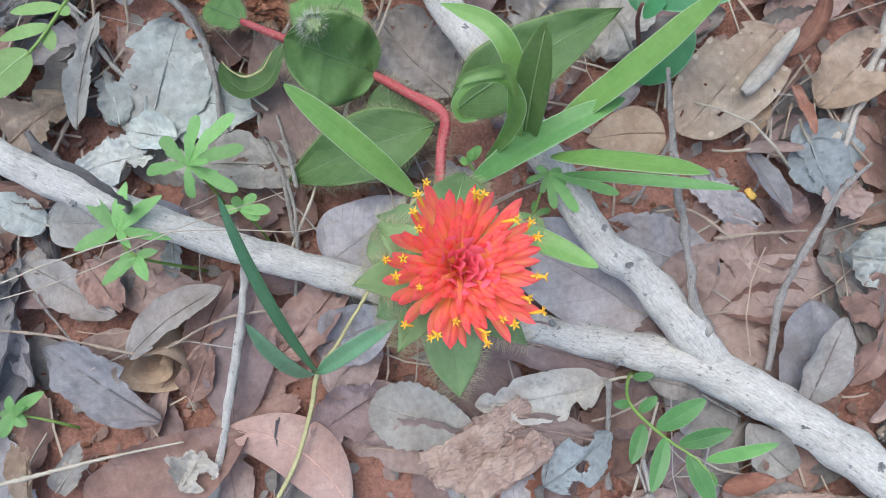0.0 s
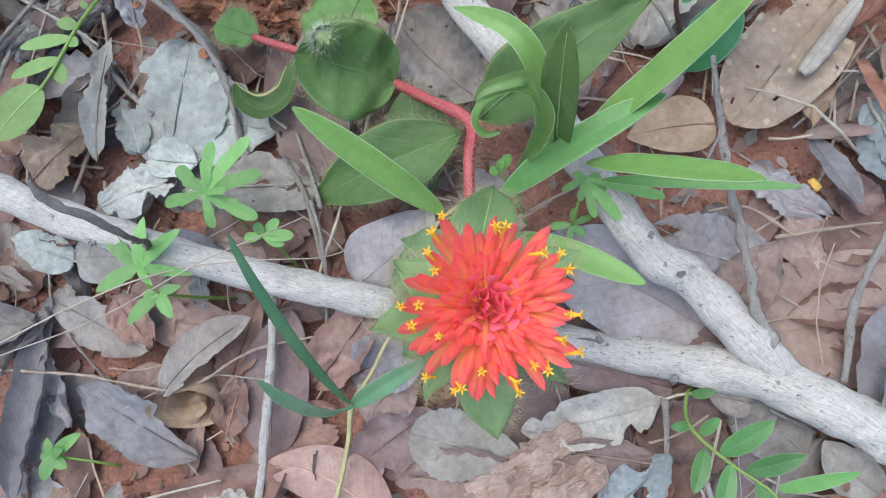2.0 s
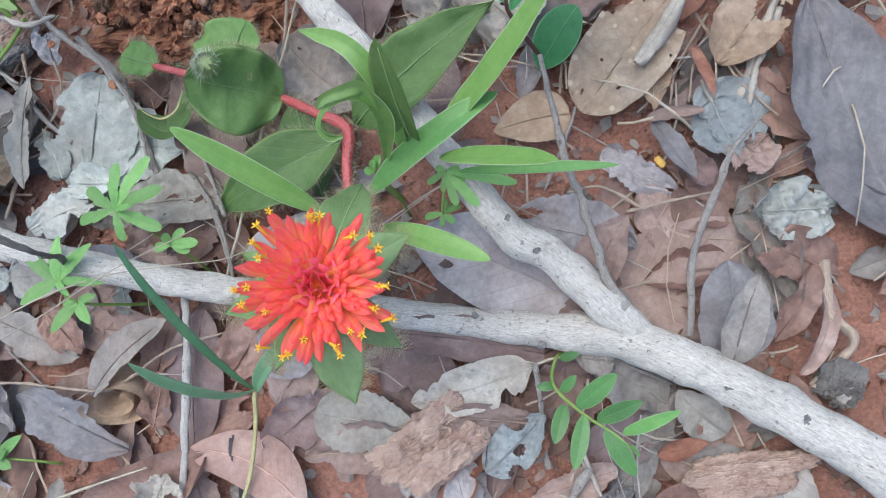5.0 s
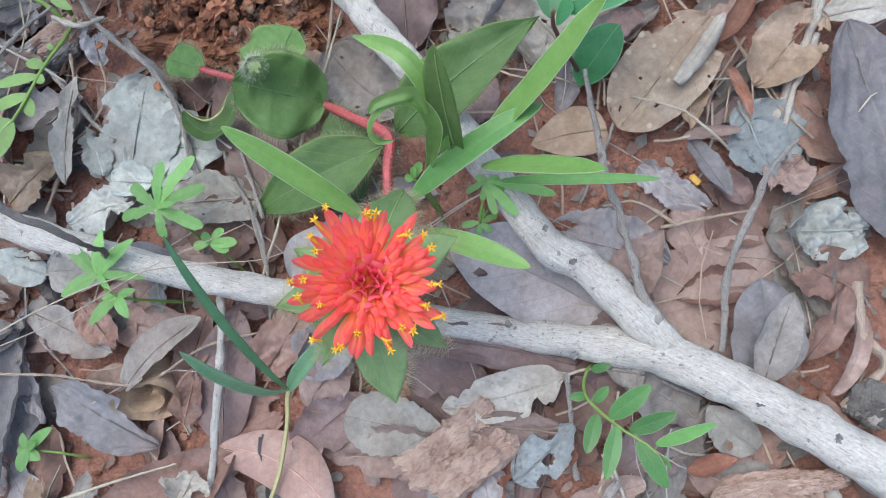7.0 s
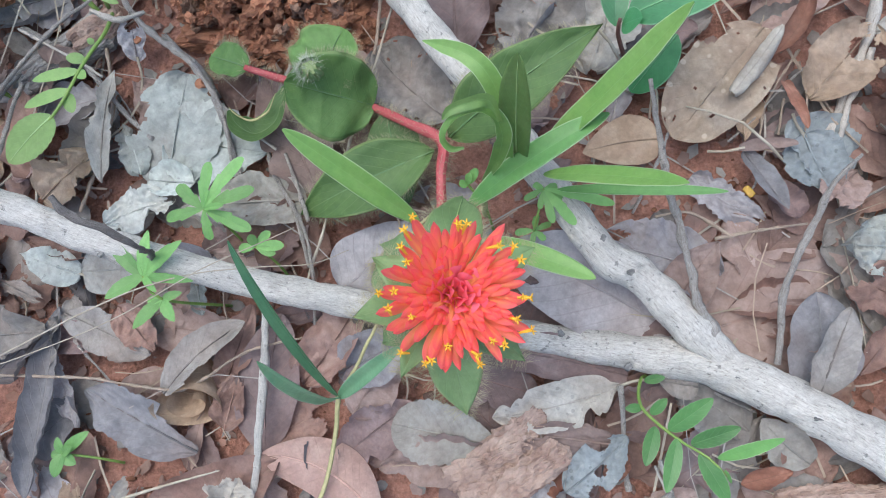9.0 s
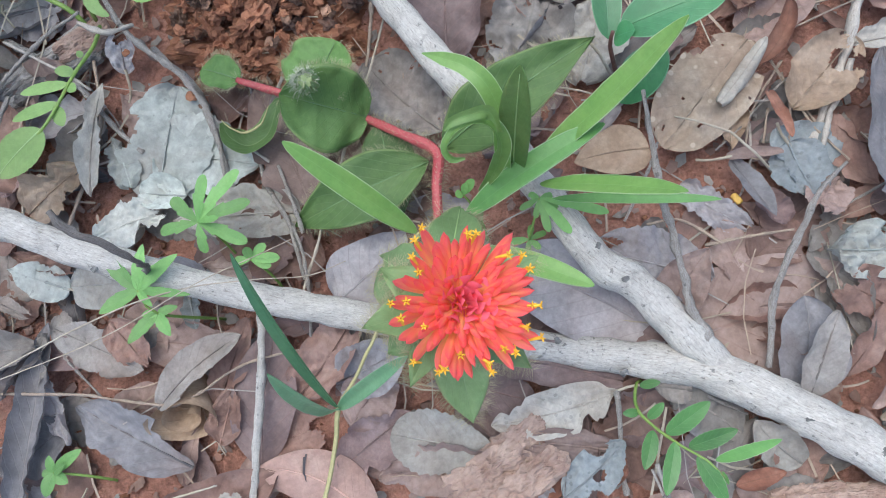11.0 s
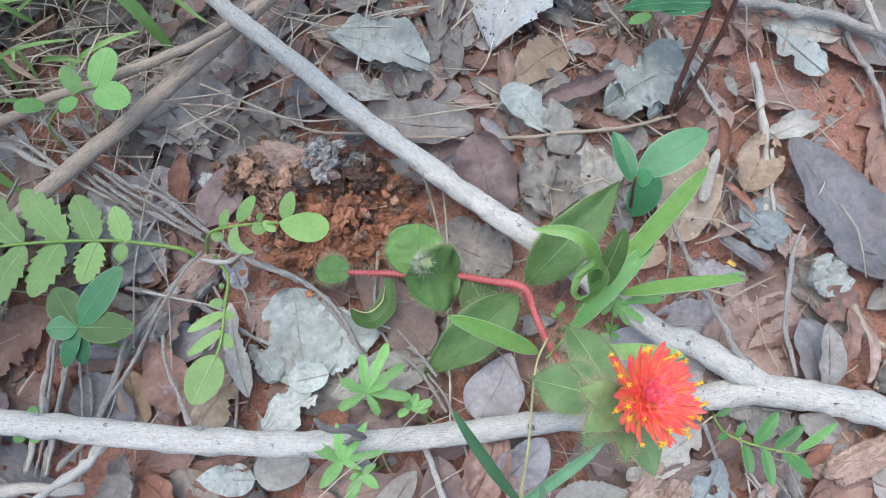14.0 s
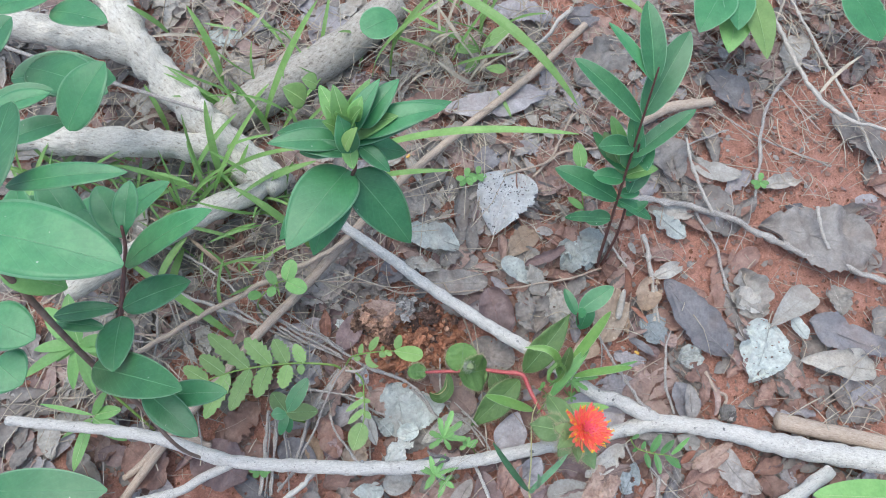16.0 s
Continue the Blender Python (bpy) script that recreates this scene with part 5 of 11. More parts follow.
dead_leaf((-0.4736, 0.2451, 0.0080), (-0.4237, 0.1800, 0.0220), 0.0697, "plum", "lilac-grey dry leaf under the white branch", "ellipse", tatter=0.1, arch=0.03, wave=0.093, sway=0.002, lean=-10.8)
dead_leaf((-0.5294, 0.2225, 0.0080), (-0.5550, 0.2924, 0.0170), 0.0618, "brown", "grey dry leaf in the litter", "ellipse", tatter=0.2, arch=0.02, wave=0.08, sway=0.031, curl=0.63, lean=2.7)
dead_leaf((-0.6422, 0.4639, 0.0100), (-0.6545, 0.5435, 0.0190), 0.0571, "grey", "grey-brown dry leaf under green plants", "ellipse", tatter=0.3, arch=0.006, wave=0.089, sway=0.001, lean=-10.5)
dead_leaf((0.6267, 0.4084, 0.0100), (0.7010, 0.4630, 0.0100), 0.0486, "pale", "pale dry leaf among straw", "ellipse", tatter=0.2, arch=0.019, wave=0.076, sway=-0.043, curl=0.44, lean=0.5)
dead_leaf((-0.0025, 0.8392, 0.0100), (-0.0777, 0.7841, 0.0140), 0.0679, "lilac", "lilac dry leaf beside the trunk", "ellipse", tatter=0.2, arch=-0.0, wave=0.085, sway=0.035, curl=0.53, lean=7.6)
dead_leaf((-0.1821, 0.8575, 0.0100), (-0.2303, 0.8924, 0.0100), 0.0481, "silver", "silvery dry leaf beyond the trunk", "ellipse", tatter=0.2, arch=-0.008, wave=0.113, sway=-0.024, lean=7.7)

# ---- twigs and sticks ----
stick("twig", [(-0.1383, 0.0623, 0.0220), (-0.1377, 0.0317, 0.0220), (-0.1433, -0.0132, 0.0200), (-0.1476, -0.0476, 0.0180), (-0.1510, -0.0670, 0.0160)], [0.0029, 0.0031, 0.0036, 0.0036, 0.0034], BARK["white"], "pale grey straight twig lying on dry leaves", "twig", crook=0.4, knobs=0.4)
stick("twig", [(-0.1102, 0.1075, 0.0200), (-0.1198, 0.1375, 0.0180), (-0.1255, 0.1532, 0.0160)], [0.0015, 0.0014], BARK["twig"], "short grey twig in the litter", "twig")
stick("twig", [(-0.1109, 0.0433, 0.0120), (-0.1096, 0.0866, 0.0200), (-0.1165, 0.1116, 0.0200)], [0.0014, 0.0014], BARK["twig"], "short grey twig under the branch", "twig")
stick("twig", [(0.1893, 0.1057, 0.0600), (0.1763, 0.0935, 0.0550), (0.1694, 0.0786, 0.0480), (0.1562, 0.0536, 0.0380), (0.1527, 0.0399, 0.0300), (0.1465, 0.0052, 0.0200)], [0.0012, 0.0018, 0.0024, 0.0026, 0.0031, 0.0024], BARK["twig"], "knotty grey twig rising from the litter", "twig", knobs=0.6, rough=0.4)
stick("twig", [(0.1250, 0.0766, 0.0140), (0.1463, 0.0793, 0.0140), (0.1751, 0.0801, 0.0160)], [0.0014, 0.0009], BARK["brown"], "thin brown twig in the litter", "twig")
stick("twig", [(0.0938, 0.0926, 0.0120), (0.1137, 0.0926, 0.0140), (0.1341, 0.0769, 0.0140)], [0.0009, 0.0014], BARK["brown"], "thin brown twig on leaf litter", "twig")
stick("twig", [(0.0817, 0.0960, 0.0120), (0.0978, 0.1241, 0.0200), (0.1045, 0.1394, 0.0200)], [0.0011, 0.0011], BARK["twig"], "short grey twig in the litter", "twig")
stick("twig", [(0.1396, 0.1329, 0.0120), (0.1568, 0.1464, 0.0120), (0.1813, 0.1685, 0.0120), (0.2109, 0.1861, 0.0120)], [0.0009, 0.0009], BARK["twig"], "thin grey twig on red soil", "twig")
stick("twig", [(0.1863, 0.1784, 0.0100), (0.1865, 0.1543, 0.0120), (0.1810, 0.1292, 0.0120)], [0.0009, 0.0008], BARK["brown"], "dry straw stem on red soil", "twig")
stick("twig", [(0.1905, 0.1701, 0.0120), (0.1949, 0.1455, 0.0140), (0.2134, 0.1184, 0.0140)], [0.0012, 0.0009], BARK["brown"], "curved brown twig on the litter", "twig")
stick("twig", [(0.2244, 0.1782, 0.0160), (0.2091, 0.1510, 0.0180), (0.1988, 0.1255, 0.0140)], [0.0031, 0.0028, 0.0021], BARK["pale_twig"], "thick peeling pale twig", "twig")
stick("twig", [(0.1754, 0.1571, 0.0100), (0.1695, 0.1357, 0.0080)], [0.0011, 0.0009], BARK["brown"], "short brown twig on red soil", "twig")
stick("twig", [(0.2185, 0.0431, 0.0100), (0.2307, 0.0180, 0.0080)], [0.0010, 0.0009], BARK["twig"], "thin grey twig on red soil", "twig")
stick("twig", [(0.0625, -0.0017, 0.0200), (0.0632, -0.0294, 0.0120), (0.0632, -0.0581, 0.0100)], [0.0022, 0.0019], BARK["twig"], "straight grey twig pointing out from the branch", "twig")
stick("twig", [(0.0780, -0.0453, 0.0120), (0.0836, -0.0635, 0.0100)], [0.0011, 0.0009], BARK["pale_twig"], "thin pale twig in the litter", "twig")
stick("twig", [(0.1149, -0.0085, 0.0100), (0.1348, -0.0205, 0.0080)], [0.0011, 0.0009], BARK["twig"], "thin grey twig in the litter", "twig")
stick("twig", [(-0.2620, 0.0429, 0.0140), (-0.2404, 0.0190, 0.0120)], [0.0010, 0.0009], BARK["twig"], "thin grey twig in the litter", "twig")
stick("twig", [(-0.3135, 0.0276, 0.0200), (-0.2525, 0.0227, 0.0220), (-0.1985, 0.0117, 0.0220), (-0.1827, 0.0146, 0.0220), (-0.1467, 0.0324, 0.0200), (-0.1168, 0.0376, 0.0160)], [0.0012, 0.0012, 0.0012, 0.0010], BARK["brown"], "long thin reddish stem over the litter", "twig")
stick("dry_grass_stalk", [(-0.2750, -0.0610, 0.0300), (-0.2350, -0.0510, 0.0300), (-0.2040, -0.0430, 0.0280), (-0.1650, -0.0350, 0.0260)], [0.0019, 0.0018, 0.0012, 0.0006], STRAW, "dry straw stalk with a bleached grey sheath", "grass", crook=0.3)
stick("dry_grass_stalk", [(-0.2727, 0.0319, 0.0750), (-0.2217, 0.0549, 0.0720), (-0.1776, 0.0706, 0.0650), (-0.1332, 0.0752, 0.0550), (-0.1016, 0.0763, 0.0450), (-0.0821, 0.0844, 0.0350)], [0.0007, 0.0007, 0.0005, 0.0004], STRAW, "long dry straw stalk arching over the branch", "grass", sides=5, rough=0.05, knobs=0.0)
stick("dry_grass_stalk", [(-0.2724, 0.0287, 0.0750), (-0.2077, 0.0478, 0.0750), (-0.1578, 0.0745, 0.0650), (-0.1180, 0.0936, 0.0500), (-0.1108, 0.0979, 0.0450)], [0.0005, 0.0005, 0.0004], STRAW, "long dry straw stalk", "grass", sides=5, rough=0.05, knobs=0.0)
stick("dry_grass_stalk", [(-0.0452, 0.2701, 0.0200), (-0.0550, 0.2245, 0.0240), (-0.0814, 0.1588, 0.0220), (-0.1131, 0.0704, 0.0150)], [0.0011, 0.0011, 0.0013, 0.0013], STRAW, "pale upright straw stem", "grass", sides=5, rough=0.05)
stick("twig", [(-0.0625, 0.3177, 0.0160), (-0.0605, 0.2773, 0.0160), (-0.0606, 0.2390, 0.0160), (-0.0658, 0.2119, 0.0160)], [0.0013, 0.0015, 0.0015], BARK["brown"], "curved thin brown twig in the litter", "twig")
stick("twig", [(-0.1165, 0.2183, 0.0180), (-0.1377, 0.1632, 0.0140), (-0.1213, 0.1194, 0.0160), (-0.1124, 0.0802, 0.0120)], [0.0018, 0.0020, 0.0020, 0.0016], BARK["twig"], "crooked grey twig among leaves", "twig")
stick("twig", [(-0.1676, 0.1904, 0.0200), (-0.1511, 0.1734, 0.0200), (-0.1295, 0.1543, 0.0200)], [0.0013, 0.0011], BARK["pale_twig"], "short pale broken twig", "twig")
stick("twig", [(-0.2929, 0.2460, 0.0400), (-0.2607, 0.2265, 0.0350), (-0.2435, 0.2132, 0.0250)], [0.0013, 0.0011], BARK["pale_twig"], "thin pale twig in the litter", "twig")
stick("twig", [(-0.3337, 0.4204, 0.0300), (-0.3105, 0.3786, 0.0320), (-0.2849, 0.3403, 0.0340), (-0.2587, 0.3153, 0.0320), (-0.2369, 0.2829, 0.0300), (-0.2146, 0.2460, 0.0300), (-0.1878, 0.2194, 0.0300), (-0.1639, 0.1866, 0.0260), (-0.1569, 0.1437, 0.0200)], [0.0023, 0.0023, 0.0021, 0.0023, 0.0025, 0.0025, 0.0025, 0.0021, 0.0015], BARK["twig"], "long grey bare twig among leaf litter", "twig")
stick("twig", [(-0.3509, 0.1695, 0.0300), (-0.3171, 0.1976, 0.0350), (-0.2758, 0.2387, 0.0400), (-0.2434, 0.2612, 0.0400)], [0.0020, 0.0020, 0.0018, 0.0015], BARK["twig"], "straight grey twig over the litter", "twig")
stick("twig", [(-0.2465, 0.2554, 0.0350), (-0.2270, 0.2465, 0.0350), (-0.2112, 0.2514, 0.0300)], [0.0023, 0.0019], BARK["pale_twig"], "pale lichened twig stub", "twig")
stick("twig", [(-0.2884, 0.2085, 0.0400), (-0.2889, 0.1777, 0.0500), (-0.2802, 0.1432, 0.0700), (-0.2770, 0.1285, 0.0750)], [0.0017, 0.0019, 0.0024, 0.0030], BARK["twig"], "dark knotty twig leaning on the branch", "twig")
stick("twig", [(-0.2287, 0.3945, 0.0300), (-0.1665, 0.3621, 0.0300), (-0.1288, 0.3282, 0.0300), (-0.0909, 0.3105, 0.0300), (-0.0084, 0.2782, 0.0200), (0.0530, 0.2588, 0.0200), (0.1085, 0.2445, 0.0180), (0.1651, 0.2368, 0.0120)], [0.0015, 0.0015, 0.0017, 0.0019, 0.0019, 0.0021, 0.0021, 0.0021], BARK["brown"], "very long thin brown stem across the litter", "twig", rough=0.1)
stick("dry_grass_stalk", [(-0.2033, 0.3978, 0.0400), (-0.1447, 0.3443, 0.0350), (-0.1025, 0.3271, 0.0350), (-0.0551, 0.3121, 0.0300), (0.0341, 0.2990, 0.0200)], [0.0012, 0.0012, 0.0010, 0.0008], STRAW, "long dry straw across the litter", "grass", sides=5, rough=0.05)
stick("dry_grass_stalk", [(-0.2251, 0.3918, 0.0300), (-0.2093, 0.3618, 0.0300), (-0.1936, 0.3461, 0.0250)], [0.0010, 0.0008], STRAW, "thin dry straw stalk on litter", "grass", sides=5, rough=0.05)
stick("twig", [(0.2522, 0.2559, 0.0120), (0.2317, 0.2039, 0.0140), (0.1968, 0.1307, 0.0120)], [0.0038, 0.0041, 0.0036], BARK["pale_twig"], "thick pale peeling twig on red soil", "twig")
stick("twig", [(0.1939, 0.3192, 0.0120), (0.1977, 0.2635, 0.0120), (0.2018, 0.2239, 0.0100)], [0.0025, 0.0021], BARK["pale_twig"], "pale grey twig on red soil", "twig")
stick("dry_grass_stalk", [(0.1870, 0.2004, 0.0160), (0.2474, 0.2194, 0.0180), (0.2820, 0.2202, 0.0120)], [0.0009, 0.0006], BARK["brown"], "thin brown stalk on litter", "grass", sides=5, rough=0.05)
stick("twig", [(0.1814, 0.1878, 0.0100), (0.1924, 0.1586, 0.0120), (0.2087, 0.1274, 0.0100)], [0.0013, 0.0009], BARK["brown"], "thin brown twig on red soil", "twig")
stick("dry_grass_stalk", [(0.1730, 0.1758, 0.0100), (0.1547, 0.1531, 0.0100), (0.1449, 0.1360, 0.0080)], [0.0011, 0.0009], BARK["brown"], "thin brown stalk on litter", "grass", sides=5, rough=0.05)
stick("twig", [(0.1876, 0.1857, 0.0100), (0.1649, 0.1544, 0.0100), (0.1590, 0.1358, 0.0080)], [0.0011, 0.0009], BARK["brown"], "thin brown twig on red soil", "twig")
stick("dry_grass_stalk", [(0.2313, 0.2272, 0.0140), (0.2629, 0.2061, 0.0140), (0.2852, 0.1583, 0.0080)], [0.0011, 0.0011], STRAW, "thin pale straw stalk on litter", "grass", sides=5, rough=0.05)
stick("stick", [(0.2616, 0.3186, 0.0200), (0.3305, 0.2715, 0.0220), (0.3867, 0.2152, 0.0250), (0.4412, 0.1393, 0.0220), (0.5482, 0.0244, 0.0200), (0.6698, -0.1152, 0.0200)], [0.0053, 0.0053, 0.0053, 0.0049, 0.0049, 0.0044], BARK["twig"], "pale grey dead branch lying on red soil", "stick", sides=10)
stick("twig", [(0.3810, 0.3605, 0.0500), (0.3679, 0.3122, 0.0400), (0.3620, 0.2401, 0.0280)], [0.0027, 0.0031, 0.0031], BARK["pale_twig"], "pale bleached twig on the soil", "twig")
stick("twig", [(0.4995, 0.1734, 0.0500), (0.4931, 0.1401, 0.0350), (0.4911, 0.1122, 0.0260)], [0.0034, 0.0030], BARK["pale_twig"], "short bleached twig standing up", "twig")
stick("twig", [(0.3458, 0.2563, 0.0120), (0.3464, 0.1992, 0.0100), (0.3266, 0.1376, 0.0100), (0.3219, 0.1060, 0.0080)], [0.0031, 0.0031], BARK["twig"], "thin grey twig on red soil", "twig")
stick("twig", [(0.6710, 0.5648, 0.0300), (0.6278, 0.3856, 0.0400), (0.6295, 0.2988, 0.0450), (0.6950, 0.2316, 0.0400)], [0.0040, 0.0040, 0.0040, 0.0035], BARK["pale_twig"], "pale bare twig on the soil", "twig")
stick("twig", [(0.7095, 0.5338, 0.0300), (0.6892, 0.4141, 0.0300), (0.6710, 0.2953, 0.0300), (0.6481, 0.1812, 0.0200)], [0.0030, 0.0030, 0.0025], BARK["pale_twig"], "pale bare twig crossing others", "twig")
stick("twig", [(0.6221, 0.4018, 0.0300), (0.5470, 0.3596, 0.0200), (0.4736, 0.2738, 0.0200), (0.4421, 0.2326, 0.0120)], [0.0038, 0.0038, 0.0028], BARK["twig"], "grey knotty twig on the soil", "twig")
stick("twig", [(0.4783, 0.3923, 0.0100), (0.5196, 0.3204, 0.0100), (0.5905, 0.2303, 0.0100)], [0.0019, 0.0019], BARK["twig"], "thin grey twig on soil", "twig")
stick("twig", [(0.3815, 0.3619, 0.0100), (0.4449, 0.3597, 0.0120), (0.4776, 0.3574, 0.0100)], [0.0023, 0.0018], BARK["twig"], "thin grey twig on soil", "twig")
stick("twig", [(0.0989, 0.4380, 0.0200), (0.1652, 0.4290, 0.0200), (0.2077, 0.4314, 0.0200), (0.2612, 0.4155, 0.0200)], [0.0027, 0.0027], BARK["brown"], "thin brown twig in the litter", "twig")
stick("twig", [(0.1440, 0.4158, 0.0120), (0.1998, 0.4437, 0.0150), (0.2395, 0.4793, 0.0200), (0.2598, 0.4873, 0.0200)], [0.0031, 0.0027], BARK["brown"], "curved brown twig on the litter", "twig")
stick("twig", [(0.3476, 0.6671, 0.0300), (0.2729, 0.6313, 0.0300), (0.2000, 0.6154, 0.0300)], [0.0044, 0.0034], BARK["pale_twig"], "pale twig lying by a stick", "twig")
stick("stick", [(0.3389, 0.4265, 0.0300), (0.4031, 0.4257, 0.0300), (0.4680, 0.4073, 0.0300)], [0.0110, 0.0100, 0.0082], BARK["brown"], "short dead branch piece behind the sapling", "stick", sides=10)
stick("stick", [(0.2968, -0.1532, 0.0300), (0.1825, -0.1630, 0.0250), (0.0800, -0.1530, 0.0220), (-0.0354, -0.1407, 0.0200)], [0.0093, 0.0100, 0.0104, 0.0107], BARK["white"], "thick white-grey dead branch piece", "branch", sides=14)
stick("bark_strip", [(0.2747, -0.0666, 0.0160), (0.3392, -0.1175, 0.0180), (0.4142, -0.1762, 0.0160)], [0.0136, 0.0128, 0.0136], BARK["brown"], "rolled reddish strip of bark", "bark", sides=12, rough=0.12)
stick("twig", [(-0.3221, 0.1455, 0.0850), (-0.3551, 0.1359, 0.0660), (-0.4000, 0.1263, 0.0480), (-0.4431, 0.1144, 0.0300)], [0.0036, 0.0039, 0.0039], BARK["white"], "pale forked twig under the branch", "twig")
stick("twig", [(-0.3636, 0.2503, 0.0300), (-0.3895, 0.2014, 0.0200), (-0.4166, 0.1545, 0.0150)], [0.0027, 0.0022], BARK["twig"], "grey dead stem lying in the litter", "twig")
stick("twig", [(-0.3570, 0.2356, 0.0300), (-0.3801, 0.1903, 0.0200), (-0.4045, 0.1469, 0.0150)], [0.0027, 0.0022], BARK["twig"], "grey dead stem lying in the litter", "twig")
stick("twig", [(-0.3673, 0.2352, 0.0300), (-0.3878, 0.1918, 0.0200), (-0.4095, 0.1500, 0.0150)], [0.0018, 0.0014], BARK["twig"], "grey dead stem lying in the litter", "twig")
stick("twig", [(-0.3494, 0.2307, 0.0300), (-0.3647, 0.1805, 0.0200), (-0.3814, 0.1323, 0.0150)], [0.0015, 0.0012], BARK["twig"], "grey dead stem lying in the litter", "twig")
stick("twig", [(-0.3161, 0.2165, 0.0300), (-0.3359, 0.1948, 0.0200), (-0.3575, 0.1742, 0.0150)], [0.0027, 0.0022], BARK["twig"], "grey dead stem lying in the litter", "twig")
stick("twig", [(-0.4370, 0.4742, 0.0300), (-0.4369, 0.4086, 0.0280), (-0.4370, 0.3519, 0.0200)], [0.0016, 0.0013], BARK["twig"], "grey dead twig in the undergrowth", "twig")
stick("twig", [(-0.4135, 0.3683, 0.0300), (-0.3998, 0.3774, 0.0280), (-0.3855, 0.3938, 0.0200)], [0.0012, 0.0010], BARK["twig"], "grey dead twig in the undergrowth", "twig")
stick("twig", [(-0.5111, 0.4308, 0.0300), (-0.4820, 0.4151, 0.0280), (-0.4529, 0.4066, 0.0200)], [0.0025, 0.0020], BARK["twig"], "grey dead twig in the undergrowth", "twig")
stick("twig", [(-0.5063, 0.3803, 0.0300), (-0.4771, 0.3881, 0.0280), (-0.4475, 0.4032, 0.0200)], [0.0024, 0.0020], BARK["twig"], "grey dead twig in the undergrowth", "twig")
stick("twig", [(-0.4502, 0.2984, 0.0300), (-0.4589, 0.2581, 0.0280), (-0.4679, 0.2240, 0.0200)], [0.0015, 0.0012], BARK["twig"], "grey dead twig in the undergrowth", "twig")
stick("twig", [(-0.5093, 0.2708, 0.0300), (-0.5389, 0.2584, 0.0280), (-0.5696, 0.2517, 0.0200)], [0.0071, 0.0057], BARK["brown"], "grey dead twig in the undergrowth", "twig")
stick("twig", [(-0.3613, 0.3759, 0.0300), (-0.3726, 0.3655, 0.0280), (-0.3834, 0.3621, 0.0200)], [0.0019, 0.0015], BARK["twig"], "grey dead twig in the undergrowth", "twig")
stick("twig", [(-0.3259, 0.3835, 0.0300), (-0.3044, 0.3443, 0.0280), (-0.2818, 0.3120, 0.0200)], [0.0025, 0.0020], BARK["twig"], "grey dead twig in the undergrowth", "twig")
stick("twig", [(-0.3176, 0.3858, 0.0300), (-0.2806, 0.3291, 0.0280), (-0.2425, 0.2793, 0.0200)], [0.0028, 0.0023], BARK["twig"], "grey dead twig in the undergrowth", "twig")
stick("twig", [(-0.3052, 0.3549, 0.0300), (-0.2740, 0.3116, 0.0280), (-0.2414, 0.2748, 0.0200)], [0.0022, 0.0017], BARK["twig"], "grey dead twig in the undergrowth", "twig")
dead_leaf((-0.2971, -0.0478, 0.0100), (-0.2788, 0.0692, 0.0100), 0.0290, "slate", "long mottled grey dry leaf, curled and lichen-spotted", "ellipse", teeth=16, depth=0.06, tatter=0.4, arch=0.058, wave=0.06, sway=0.043, curl=1.3, lean=4.5)
stick("twig", [(0.2349, 0.1041, 0.0100), (0.2004, 0.0894, 0.0140)], [0.0013, 0.0011], BARK["twig"], "thin grey twig in the litter", "twig")
stick("twig", [(0.0814, -0.0425, 0.0120), (0.0949, -0.0926, 0.0120), (0.1143, -0.1487, 0.0100)], [0.0018, 0.0015], BARK["pale_twig"], "thin pale twig on red soil", "twig")
stick("twig", [(0.0847, -0.0586, 0.0140), (0.0620, -0.0920, 0.0120), (0.0356, -0.1319, 0.0100)], [0.0033, 0.0030], BARK["twig"], "straight grey twig on litter", "twig")
stick("twig", [(0.2216, 0.0369, 0.0100), (0.2212, 0.0067, 0.0100), (0.2302, -0.0066, 0.0100), (0.2075, -0.0290, 0.0080)], [0.0038, 0.0038], BARK["brown"], "short curved brown twig on red soil", "twig")
stick("stick", [(0.3535, 0.6262, 0.0300), (0.2150, 0.5753, 0.0300), (0.0674, 0.5298, 0.0320), (-0.0625, 0.4864, 0.0360), (-0.1644, 0.4349, 0.0400), (-0.2520, 0.3921, 0.0400), (-0.3347, 0.3550, 0.0400), (-0.4673, 0.2892, 0.0350), (-0.5557, 0.2378, 0.0300), (-0.6243, 0.1942, 0.0250)], [0.0069, 0.0069, 0.0069, 0.0069, 0.0077, 0.0077, 0.0073, 0.0069, 0.0065, 0.0060], BARK["brown"], "long smooth grey-brown stick lying over the litter", "stick", sides=12, rough=0.1, knobs=0.08, crook=1.0)
stick("stick", [(-0.1406, 0.4356, 0.0550), (-0.2228, 0.4163, 0.0600), (-0.3029, 0.4165, 0.0600), (-0.3375, 0.4117, 0.0600), (-0.3980, 0.4082, 0.0550), (-0.4560, 0.4034, 0.0500), (-0.5006, 0.4012, 0.0450), (-0.5557, 0.4035, 0.0400)], [0.0044, 0.0048, 0.0048, 0.0048, 0.0048, 0.0044, 0.0044, 0.0041], BARK["brown"], "smooth grey-brown stick resting on a thicker one", "stick", sides=10, rough=0.12, knobs=0.1, crook=1.0)
stick("stick", [(-0.4202, 0.1969, 0.0880), (-0.4603, 0.1979, 0.0760), (-0.5071, 0.1993, 0.0620), (-0.5967, 0.2226, 0.0450), (-0.7119, 0.2530, 0.0300)], [0.0065, 0.0065, 0.0062, 0.0062, 0.0059], BARK["white"], "white-grey side branch beside the main branch", "branch", sides=12, rough=0.2)
